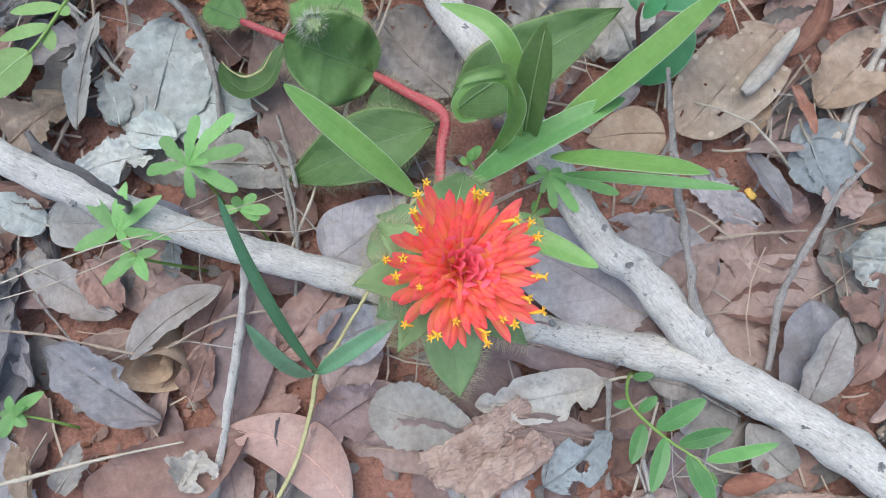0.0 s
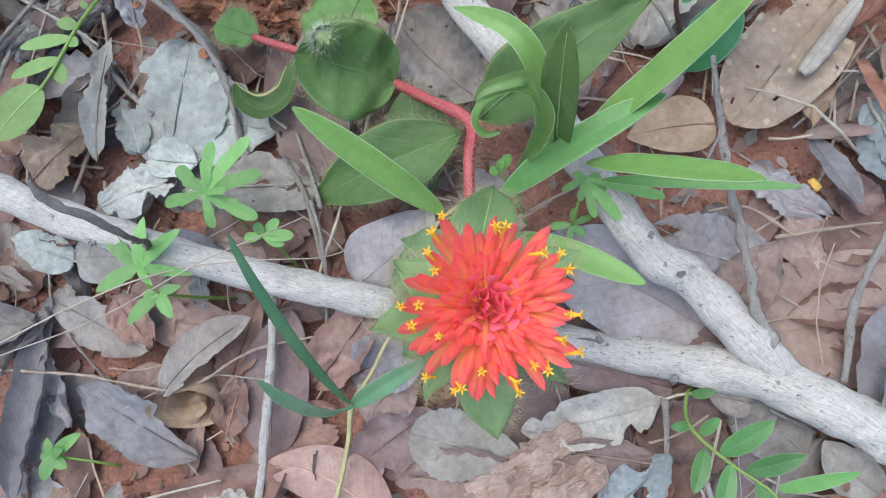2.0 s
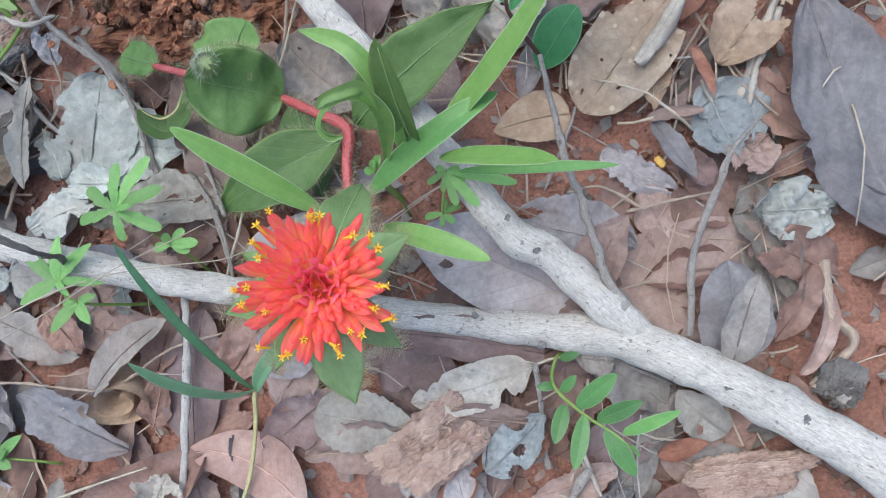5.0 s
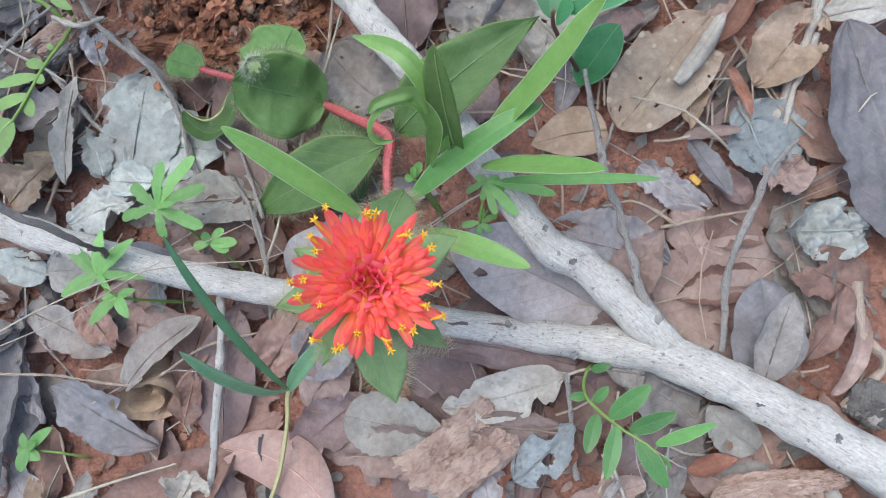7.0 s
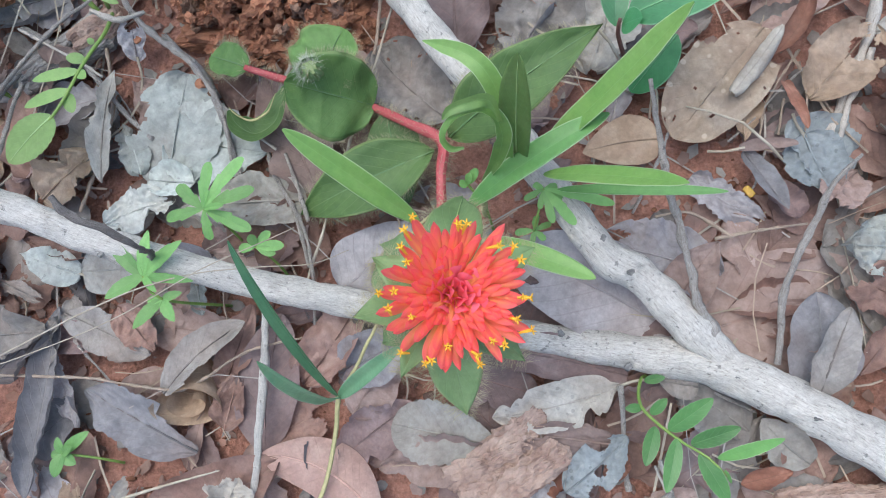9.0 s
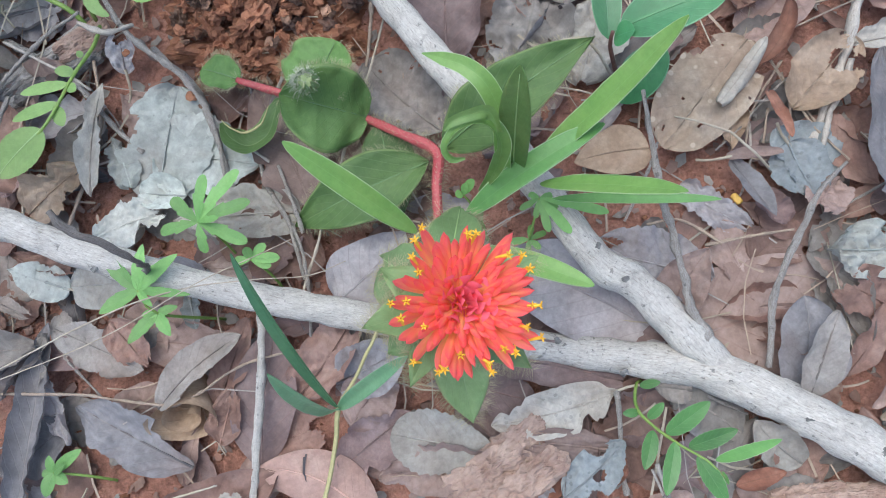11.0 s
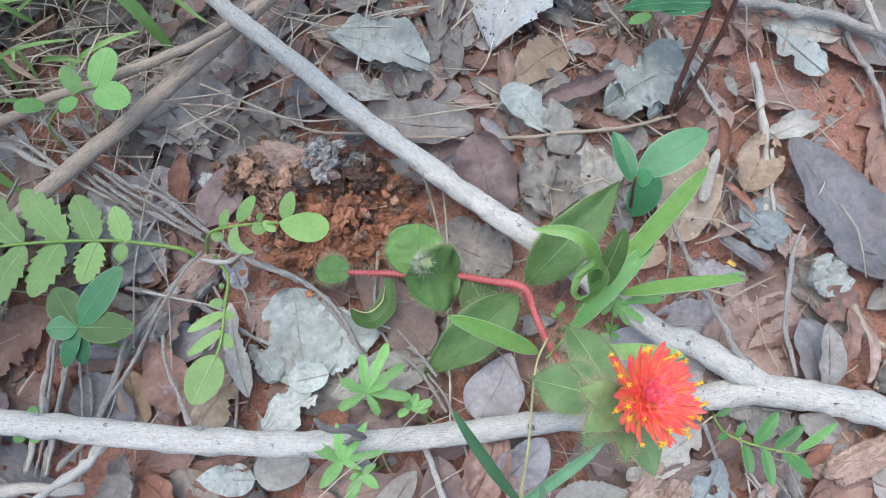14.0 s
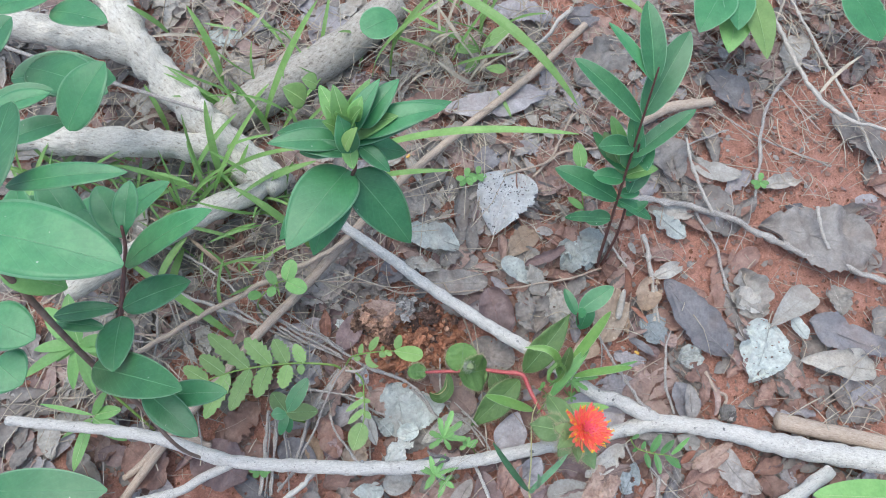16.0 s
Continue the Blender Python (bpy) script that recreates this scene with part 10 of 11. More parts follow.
leaf_part("leaf", herb, (0.1755, 0.6538, 0.0500), (0.1975, 0.6477, 0.0600), 0.0278, GREEN["lime"], 0, shape="obovate", arch=0.05)
leaf_part("leaf", herb, (0.1663, 0.6458, 0.0500), (0.2179, 0.6567, 0.0600), 0.0260, GREEN["lime"], 0, shape="obovate", arch=0.05)
leaf_part("leaf", herb, (0.1623, 0.6451, 0.0300), (0.1272, 0.6273, 0.0300), 0.0150, GREEN["lime"], 0, shape="obovate", arch=0.05)
leaf_part("leaf", herb, (0.1608, 0.6214, 0.0300), (0.1841, 0.5971, 0.0400), 0.0186, GREEN["lime"], 0, shape="obovate", arch=0.05)

# ---- grass ----
def straws(tuft, centre, spread, count, seed):
    """Bent dry grass stalks strewn round a spot, each a part of its own."""
    rnd = random.Random(seed)
    for _ in range(count):
        x, y, a = rnd.gauss(centre[0], spread[0]), rnd.gauss(centre[1], spread[1]), rnd.uniform(0, 6.283)
        L, thick, rise = rnd.uniform(0.025, 0.10), rnd.uniform(0.0005, 0.0012), rnd.uniform(0.008, 0.026)
        d, side = Vector((math.cos(a), math.sin(a), 0)), Vector((-math.sin(a), math.cos(a), 0)) * rnd.uniform(-0.14, 0.14)
        p = Vector((x, y, rnd.uniform(0.004, 0.022)))
        part("straw", tube_data("straw", [p, p + d * L * 0.5 + side * L + Vector((0, 0, rise)), p + d * L + Vector((0, 0, rnd.uniform(-0.004, 0.006)))], [thick, thick * 0.6], 5, 0.02, 0.05), STRAW, tuft)


herb = root("grass_tuft", (-0.0840, 0.5793, 0.0000), "tuft of long bright green grass blades", "grass")
leaf_part("blade", herb, (-0.0907, 0.5532, 0.0500), (0.1621, 0.3772, 0.2000), 0.0122, GREEN["grass"], 0, shape="blade", arch=0.1, sway=0.0, fold=0.3, nv=22, nu=4)
leaf_part("blade", herb, (-0.1099, 0.5089, 0.0500), (-0.0026, 0.4226, 0.1500), 0.0090, GREEN["grass"], 0, shape="blade", arch=0.08, sway=0.02, fold=0.3, nv=22, nu=4)
leaf_part("blade", herb, (0.0865, 0.7451, 0.1500), (0.2304, 0.4631, 0.1000), 0.0172, GREEN["grass"], 0, shape="blade", arch=0.1, sway=-0.04, fold=0.3, nv=22, nu=4)
leaf_part("blade", herb, (0.0238, 0.7074, 0.0000), (0.1094, 0.6757, 0.2000), 0.0142, GREEN["grass"], 0, shape="blade", arch=0.1, sway=0.03, fold=0.3, nv=22, nu=4)
leaf_part("blade", herb, (-0.0114, 0.6990, 0.0000), (0.0816, 0.6374, 0.2200), 0.0105, GREEN["grass"], 0, shape="blade", arch=0.1, sway=0.05, fold=0.3, nv=22, nu=4)
leaf_part("blade", herb, (0.1765, 0.6920, 0.1500), (0.3721, 0.5263, 0.1600), 0.0206, GREEN["grass"], 0, shape="blade", arch=0.1, sway=-0.06, fold=0.3, nv=22, nu=4)
leaf_part("blade", herb, (-0.2043, 0.6858, 0.0200), (-0.0707, 0.7254, 0.2000), 0.0120, GREEN["grass"], 0, shape="blade", arch=0.08, sway=0.02, fold=0.3, nv=22, nu=4)
herb = root("grass_tuft", (-0.3023, 0.6146, 0.0000), "loose green grass blades beside the trunk", "grass")
leaf_part("blade", herb, (-0.3008, 0.6035, 0.0200), (-0.2725, 0.6641, 0.1600), 0.0117, GREEN["grass"], 0, shape="blade", arch=0.08, sway=0, fold=0.3, nv=22, nu=4)
leaf_part("blade", herb, (-0.3322, 0.5972, 0.0300), (-0.4259, 0.6468, 0.1200), 0.0100, GREEN["grass"], 0, shape="blade", arch=0.08, sway=0, fold=0.3, nv=22, nu=4)
leaf_part("blade", herb, (-0.3309, 0.5964, 0.0200), (-0.3223, 0.6525, 0.1000), 0.0068, GREEN["grass"], 0, shape="blade", arch=0.05, sway=0, fold=0.3, nv=22, nu=4)
leaf_part("blade", herb, (-0.2993, 0.5969, 0.0000), (-0.2418, 0.6098, 0.1000), 0.0103, GREEN["grass"], 0, shape="blade", arch=0.05, sway=0.04, fold=0.3, nv=22, nu=4)
leaf_part("blade", herb, (-0.2725, 0.5796, 0.0200), (-0.1625, 0.5421, 0.1000), 0.0102, GREEN["grass"], 0, shape="blade", arch=0.08, sway=0.02, fold=0.3, nv=22, nu=4)
leaf_part("blade", herb, (-0.3504, 0.5314, 0.0000), (-0.2759, 0.4963, 0.0800), 0.0059, GREEN["grass"], 0, shape="blade", arch=0.06, sway=0, fold=0.3, nv=22, nu=4)
leaf_part("blade", herb, (-0.2425, 0.7795, 0.0200), (-0.2433, 0.8384, 0.1500), 0.0106, GREEN["grass"], 0, shape="blade", arch=0.08, sway=0.05, fold=0.3, nv=22, nu=4)
leaf_part("blade", herb, (-0.2399, 0.7196, 0.0200), (-0.3138, 0.7621, 0.1200), 0.0070, GREEN["grass"], 0, shape="blade", arch=0.06, sway=0.0, fold=0.3, nv=22, nu=4)
leaf_part("blade", herb, (-0.2884, 0.8861, 0.0500), (-0.3265, 0.9034, 0.1200), 0.0108, GREEN["grass"], 0, shape="blade", arch=0.05, sway=0, fold=0.3, nv=22, nu=4)
leaf_part("blade", herb, (-0.2640, 0.6831, 0.0500), (-0.2717, 0.5742, 0.0500), 0.0052, GREEN["grass"], 0, shape="blade", arch=0.03, sway=0, fold=0.3, nv=22, nu=4)
leaf_part("blade", herb, (-0.3499, 0.7308, 0.0200), (-0.3488, 0.7712, 0.1000), 0.0079, GREEN["grass"], 0, shape="blade", arch=0.05, sway=0.03, fold=0.3, nv=22, nu=4)
leaf_part("blade", herb, (-0.3415, 0.6173, 0.0500), (-0.2385, 0.6527, 0.1200), 0.0084, GREEN["grass"], 0, shape="blade", arch=0.05, sway=-0.03, fold=0.3, nv=22, nu=4)
leaf_part("blade", herb, (-0.2164, 0.4478, 0.0000), (-0.2863, 0.5445, 0.1200), 0.0116, GREEN["grass"], 0, shape="blade", arch=0.08, sway=0.03, fold=0.3, nv=22, nu=4)
leaf_part("blade", herb, (-0.3711, 0.3744, 0.0000), (-0.4487, 0.4924, 0.1400), 0.0110, GREEN["grass"], 0, shape="blade", arch=0.05, sway=0.0, fold=0.3, nv=22, nu=4)
leaf_part("blade", herb, (-0.1845, 0.5755, 0.0500), (-0.2877, 0.5461, 0.0800), 0.0068, GREEN["grass"], 0, shape="blade", arch=0.05, sway=0.02, fold=0.3, nv=22, nu=4)
herb = root("grass_tuft", (-0.3963, 0.5428, 0.0000), "yellowing grass blades near the ground", "grass")
leaf_part("blade", herb, (-0.3914, 0.5281, 0.0300), (-0.4304, 0.4656, 0.0400), 0.0116, GREEN["lime"], 0, shape="blade", arch=0.06, sway=0, fold=0.3, nv=22, nu=4)
leaf_part("blade", herb, (0.1580, 0.5747, 0.0300), (0.1593, 0.5247, 0.0200), 0.0065, GREEN["lime"], 0, shape="blade", arch=0.05, sway=0, fold=0.3, nv=22, nu=4)
leaf_part("blade", herb, (0.1623, 0.6451, 0.0300), (0.1460, 0.6610, 0.0800), 0.0055, GREEN["lime"], 0, shape="blade", arch=0.05, sway=0, fold=0.3, nv=22, nu=4)
herb = root("grass_tuft", (-0.3296, 0.6177, 0.0000), "tall yellow-green grass blades by the trunk", "grass")
leaf_part("blade", herb, (-0.3184, 0.5829, 0.0500), (-0.2091, 0.5864, 0.2200), 0.0100, GREEN["grass"], 0, shape="blade", arch=0.05, sway=0.02, fold=0.3, nv=22, nu=4)
leaf_part("blade", herb, (-0.3194, 0.5962, 0.0500), (-0.1672, 0.5079, 0.2000), 0.0077, GREEN["grass"], 0, shape="blade", arch=0.06, sway=-0.04, fold=0.3, nv=22, nu=4)
leaf_part("blade", herb, (-0.3216, 0.6146, 0.0500), (-0.3049, 0.6289, 0.2000), 0.0060, GREEN["grass"], 0, shape="blade", arch=0.06, sway=0.03, fold=0.3, nv=22, nu=4)
leaf_part("blade", herb, (-0.2714, 0.5002, 0.0600), (-0.3490, 0.4973, 0.0800), 0.0050, GREEN["grass"], 0, shape="blade", arch=0.06, sway=0, fold=0.3, nv=22, nu=4)
leaf_part("blade", herb, (-0.3786, 0.6120, 0.1200), (-0.3378, 0.5745, 0.1200), 0.0053, GREEN["grass"], 0, shape="blade", arch=0.05, sway=0, fold=0.3, nv=22, nu=4)
leaf_part("blade", herb, (-0.3702, 0.5791, 0.0500), (-0.3557, 0.6164, 0.1600), 0.0042, GREEN["grass"], 0, shape="blade", arch=0.05, sway=0.04, fold=0.3, nv=22, nu=4)
herb = root("grass_tuft", (-0.3944, 0.5662, 0.0000), "yellowing dry grass blade", "grass")
leaf_part("blade", herb, (-0.3762, 0.5283, 0.0600), (-0.4425, 0.4771, 0.0500), 0.0112, GREEN["lime"], 0, shape="blade", arch=0.05, sway=0.04, fold=0.3, nv=22, nu=4)
herb = root("dry_grass", (-0.3605, 0.5205, 0.0000), "broad tan dead grass blades on the litter", "grass")
part("blade", leaf_data("blade", 0.0986, 0.0064, "blade", arch=0.04, sway=0.05, fold=0.3), DRY["tan"], herb, "", along((-0.3770, 0.5364, 0.0500), (-0.3266, 0.4571, 0.0200), 0))
part("blade", leaf_data("blade", 0.0618, 0.0045, "blade", arch=0.04, sway=0.05, fold=0.3), DRY["tan"], herb, "", along((-0.4205, 0.5919, 0.0400), (-0.3711, 0.5562, 0.0300), 0))
part("blade", leaf_data("blade", 0.0519, 0.0039, "blade", arch=0.04, sway=0.05, fold=0.3), DRY["tan"], herb, "", along((-0.3402, 0.4992, 0.0300), (-0.2924, 0.4960, 0.0500), 0))
herb = root("grass_tuft", (-0.2028, 0.6830, 0.0000), "thick tuft of green grass behind the sapling", "grass")
leaf_part("blade", herb, (-0.2030, 0.6768, 0.0100), (-0.2237, 0.6933, 0.1300), 0.0091, GREEN["grass"], 0, shape="blade", arch=0.039, sway=-0.035, fold=0.3, nv=22, nu=4)
leaf_part("blade", herb, (-0.2502, 0.7328, 0.0100), (-0.3179, 0.7289, 0.1080), 0.0059, GREEN["grass"], 0, shape="blade", arch=0.077, sway=0.011, fold=0.3, nv=22, nu=4)
leaf_part("blade", herb, (-0.2580, 0.7213, 0.0100), (-0.2818, 0.7651, 0.0760), 0.0082, GREEN["grass"], 0, shape="blade", arch=0.061, sway=-0.041, fold=0.3, nv=22, nu=4)
leaf_part("blade", herb, (-0.2067, 0.6694, 0.0100), (-0.2189, 0.6922, 0.0850), 0.0094, GREEN["grass"], 0, shape="blade", arch=0.098, sway=0.021, fold=0.3, nv=22, nu=4)
leaf_part("blade", herb, (-0.1681, 0.6432, 0.0100), (-0.1709, 0.6396, 0.1090), 0.0073, GREEN["grass"], 0, shape="blade", arch=0.055, sway=-0.033, fold=0.3, nv=22, nu=4)
leaf_part("blade", herb, (-0.2100, 0.7105, 0.0100), (-0.2306, 0.7330, 0.0910), 0.0091, GREEN["grass"], 0, shape="blade", arch=0.071, sway=-0.026, fold=0.3, nv=22, nu=4)
leaf_part("blade", herb, (-0.2243, 0.7190, 0.0100), (-0.2527, 0.7262, 0.0960), 0.0049, GREEN["grass"], 0, shape="blade", arch=0.064, sway=-0.017, fold=0.3, nv=22, nu=4)
leaf_part("blade", herb, (-0.1865, 0.6642, 0.0100), (-0.1006, 0.6803, 0.0840), 0.0081, GREEN["grass"], 0, shape="blade", arch=0.054, sway=0.009, fold=0.3, nv=22, nu=4)
leaf_part("blade", herb, (-0.2184, 0.7174, 0.0100), (-0.2688, 0.6849, 0.1370), 0.0056, GREEN["grass"], 0, shape="blade", arch=0.078, sway=0.018, fold=0.3, nv=22, nu=4)
leaf_part("blade", herb, (-0.1732, 0.6926, 0.0100), (-0.1411, 0.7052, 0.0570), 0.0056, GREEN["grass"], 0, shape="blade", arch=0.041, sway=-0.048, fold=0.3, nv=22, nu=4)
leaf_part("blade", herb, (-0.2456, 0.7162, 0.0100), (-0.3062, 0.7750, 0.1110), 0.0073, GREEN["grass"], 0, shape="blade", arch=0.08, sway=-0.028, fold=0.3, nv=22, nu=4)
leaf_part("blade", herb, (-0.1651, 0.6426, 0.0100), (-0.0965, 0.6147, 0.1260), 0.0083, GREEN["grass"], 0, shape="blade", arch=0.076, sway=0.05, fold=0.3, nv=22, nu=4)
leaf_part("blade", herb, (-0.1791, 0.7094, 0.0100), (-0.1471, 0.7291, 0.0670), 0.0085, GREEN["grass"], 0, shape="blade", arch=0.085, sway=0.057, fold=0.3, nv=22, nu=4)
leaf_part("blade", herb, (-0.1613, 0.6783, 0.0100), (-0.2289, 0.6727, 0.1340), 0.0085, GREEN["grass"], 0, shape="blade", arch=0.064, sway=-0.005, fold=0.3, nv=22, nu=4)
leaf_part("blade", herb, (-0.2200, 0.7529, 0.0100), (-0.3124, 0.7864, 0.1080), 0.0052, GREEN["grass"], 0, shape="blade", arch=0.059, sway=-0.054, fold=0.3, nv=22, nu=4)
leaf_part("blade", herb, (-0.2434, 0.6927, 0.0100), (-0.1767, 0.7112, 0.0750), 0.0080, GREEN["grass"], 0, shape="blade", arch=0.097, sway=-0.008, fold=0.3, nv=22, nu=4)
herb = root("grass_tuft", (-0.4179, 0.7168, 0.0000), "green grass growing round the dead tree", "grass")
leaf_part("blade", herb, (-0.4160, 0.7103, 0.0100), (-0.4935, 0.7568, 0.0990), 0.0087, GREEN["grass"], 0, shape="blade", arch=0.042, sway=-0.029, fold=0.3, nv=22, nu=4)
leaf_part("blade", herb, (-0.3748, 0.5918, 0.0100), (-0.3631, 0.5770, 0.1280), 0.0056, GREEN["grass"], 0, shape="blade", arch=0.082, sway=-0.041, fold=0.3, nv=22, nu=4)
leaf_part("blade", herb, (-0.3727, 0.5971, 0.0100), (-0.2973, 0.5733, 0.1150), 0.0049, GREEN["grass"], 0, shape="blade", arch=0.052, sway=-0.01, fold=0.3, nv=22, nu=4)
leaf_part("blade", herb, (-0.3285, 0.6577, 0.0100), (-0.2062, 0.5881, 0.1370), 0.0061, GREEN["grass"], 0, shape="blade", arch=0.044, sway=-0.031, fold=0.3, nv=22, nu=4)
leaf_part("blade", herb, (-0.3623, 0.5779, 0.0100), (-0.2859, 0.5883, 0.0760), 0.0085, GREEN["grass"], 0, shape="blade", arch=0.091, sway=-0.049, fold=0.3, nv=22, nu=4)
leaf_part("blade", herb, (-0.4250, 0.6228, 0.0100), (-0.3427, 0.5963, 0.0750), 0.0065, GREEN["grass"], 0, shape="blade", arch=0.068, sway=-0.049, fold=0.3, nv=22, nu=4)
leaf_part("blade", herb, (-0.3465, 0.6206, 0.0100), (-0.2759, 0.5696, 0.1370), 0.0079, GREEN["grass"], 0, shape="blade", arch=0.054, sway=0.054, fold=0.3, nv=22, nu=4)
leaf_part("blade", herb, (-0.3720, 0.5969, 0.0100), (-0.3954, 0.5745, 0.1170), 0.0057, GREEN["grass"], 0, shape="blade", arch=0.066, sway=-0.041, fold=0.3, nv=22, nu=4)
leaf_part("blade", herb, (-0.3296, 0.6165, 0.0100), (-0.2714, 0.5799, 0.0930), 0.0046, GREEN["grass"], 0, shape="blade", arch=0.092, sway=-0.007, fold=0.3, nv=22, nu=4)
leaf_part("blade", herb, (-0.4168, 0.7084, 0.0100), (-0.3841, 0.7183, 0.0670), 0.0067, GREEN["grass"], 0, shape="blade", arch=0.065, sway=0.01, fold=0.3, nv=22, nu=4)
leaf_part("blade", herb, (-0.3650, 0.6485, 0.0100), (-0.3191, 0.6527, 0.0750), 0.0085, GREEN["grass"], 0, shape="blade", arch=0.041, sway=-0.033, fold=0.3, nv=22, nu=4)
leaf_part("blade", herb, (-0.4106, 0.6572, 0.0100), (-0.4376, 0.6394, 0.0920), 0.0051, GREEN["grass"], 0, shape="blade", arch=0.078, sway=0.035, fold=0.3, nv=22, nu=4)
leaf_part("blade", herb, (-0.3806, 0.6179, 0.0100), (-0.3673, 0.6218, 0.0900), 0.0062, GREEN["grass"], 0, shape="blade", arch=0.072, sway=-0.044, fold=0.3, nv=22, nu=4)
leaf_part("blade", herb, (-0.4232, 0.6239, 0.0100), (-0.4243, 0.6296, 0.1340), 0.0055, GREEN["grass"], 0, shape="blade", arch=0.04, sway=0.024, fold=0.3, nv=22, nu=4)
herb = root("grass_tuft", (0.1761, 0.6910, 0.0000), "yellow-green grass by the fissured log", "grass")
leaf_part("blade", herb, (0.1723, 0.6847, 0.0100), (0.0870, 0.7281, 0.0500), 0.0062, GREEN["grass"], 0, shape="blade", arch=0.079, sway=-0.053, fold=0.3, nv=22, nu=4)
leaf_part("blade", herb, (0.1182, 0.6578, 0.0100), (0.1795, 0.5770, 0.1160), 0.0080, GREEN["grass"], 0, shape="blade", arch=0.063, sway=0.043, fold=0.3, nv=22, nu=4)
leaf_part("blade", herb, (0.1119, 0.6825, 0.0100), (-0.0173, 0.7130, 0.1110), 0.0070, GREEN["grass"], 0, shape="blade", arch=0.077, sway=-0.005, fold=0.3, nv=22, nu=4)
leaf_part("blade", herb, (0.2278, 0.7300, 0.0100), (0.2418, 0.7669, 0.1330), 0.0060, GREEN["grass"], 0, shape="blade", arch=0.048, sway=0.048, fold=0.3, nv=22, nu=4)
leaf_part("blade", herb, (0.1765, 0.7618, 0.0100), (0.2185, 0.7336, 0.1160), 0.0074, GREEN["grass"], 0, shape="blade", arch=0.065, sway=-0.01, fold=0.3, nv=22, nu=4)
leaf_part("blade", herb, (0.1224, 0.6678, 0.0100), (0.1825, 0.6658, 0.1310), 0.0060, GREEN["grass"], 0, shape="blade", arch=0.094, sway=0.044, fold=0.3, nv=22, nu=4)
leaf_part("blade", herb, (0.1672, 0.6932, 0.0100), (0.0721, 0.7656, 0.0660), 0.0078, GREEN["grass"], 0, shape="blade", arch=0.039, sway=-0.051, fold=0.3, nv=22, nu=4)
leaf_part("blade", herb, (0.1843, 0.6961, 0.0100), (0.2387, 0.6863, 0.1380), 0.0051, GREEN["grass"], 0, shape="blade", arch=0.074, sway=0.009, fold=0.3, nv=22, nu=4)
leaf_part("blade", herb, (0.1865, 0.6877, 0.0100), (0.2387, 0.7479, 0.0910), 0.0078, GREEN["grass"], 0, shape="blade", arch=0.078, sway=-0.049, fold=0.3, nv=22, nu=4)
leaf_part("blade", herb, (0.1847, 0.7514, 0.0100), (0.1334, 0.7581, 0.0690), 0.0061, GREEN["grass"], 0, shape="blade", arch=0.066, sway=0.008, fold=0.3, nv=22, nu=4)
leaf_part("blade", herb, (0.2112, 0.6843, 0.0100), (0.2585, 0.6201, 0.1170), 0.0077, GREEN["grass"], 0, shape="blade", arch=0.074, sway=-0.028, fold=0.3, nv=22, nu=4)
leaf_part("blade", herb, (0.2088, 0.6459, 0.0100), (0.1060, 0.6545, 0.1400), 0.0048, GREEN["grass"], 0, shape="blade", arch=0.051, sway=0.029, fold=0.3, nv=22, nu=4)
herb = root("grass_tuft", (-0.5861, 0.7131, 0.0000), "green grass under the tall shrub", "grass")
leaf_part("blade", herb, (-0.5826, 0.7066, 0.0100), (-0.5038, 0.7346, 0.1000), 0.0090, GREEN["grass"], 0, shape="blade", arch=0.054, sway=0.009, fold=0.3, nv=22, nu=4)
leaf_part("blade", herb, (-0.5762, 0.7260, 0.0100), (-0.5276, 0.7680, 0.1350), 0.0049, GREEN["grass"], 0, shape="blade", arch=0.033, sway=-0.046, fold=0.3, nv=22, nu=4)
leaf_part("blade", herb, (-0.5653, 0.7008, 0.0100), (-0.5039, 0.7258, 0.0920), 0.0043, GREEN["grass"], 0, shape="blade", arch=0.057, sway=0.06, fold=0.3, nv=22, nu=4)
leaf_part("blade", herb, (-0.4920, 0.6843, 0.0100), (-0.5349, 0.7558, 0.0880), 0.0075, GREEN["grass"], 0, shape="blade", arch=0.044, sway=-0.021, fold=0.3, nv=22, nu=4)
leaf_part("blade", herb, (-0.5393, 0.7275, 0.0100), (-0.6103, 0.7640, 0.0650), 0.0074, GREEN["grass"], 0, shape="blade", arch=0.073, sway=0.024, fold=0.3, nv=22, nu=4)
leaf_part("blade", herb, (-0.5422, 0.7411, 0.0100), (-0.4587, 0.7381, 0.0640), 0.0091, GREEN["grass"], 0, shape="blade", arch=0.031, sway=0.046, fold=0.3, nv=22, nu=4)
leaf_part("blade", herb, (-0.5447, 0.7316, 0.0100), (-0.4326, 0.6455, 0.1140), 0.0063, GREEN["grass"], 0, shape="blade", arch=0.094, sway=0.026, fold=0.3, nv=22, nu=4)
leaf_part("blade", herb, (-0.5151, 0.7534, 0.0100), (-0.5042, 0.8015, 0.0760), 0.0072, GREEN["grass"], 0, shape="blade", arch=0.045, sway=-0.001, fold=0.3, nv=22, nu=4)
leaf_part("blade", herb, (-0.5271, 0.6890, 0.0100), (-0.4167, 0.6861, 0.0880), 0.0066, GREEN["grass"], 0, shape="blade", arch=0.091, sway=-0.016, fold=0.3, nv=22, nu=4)
leaf_part("blade", herb, (-0.5134, 0.6456, 0.0100), (-0.4038, 0.6004, 0.0770), 0.0074, GREEN["grass"], 0, shape="blade", arch=0.078, sway=0.003, fold=0.3, nv=22, nu=4)
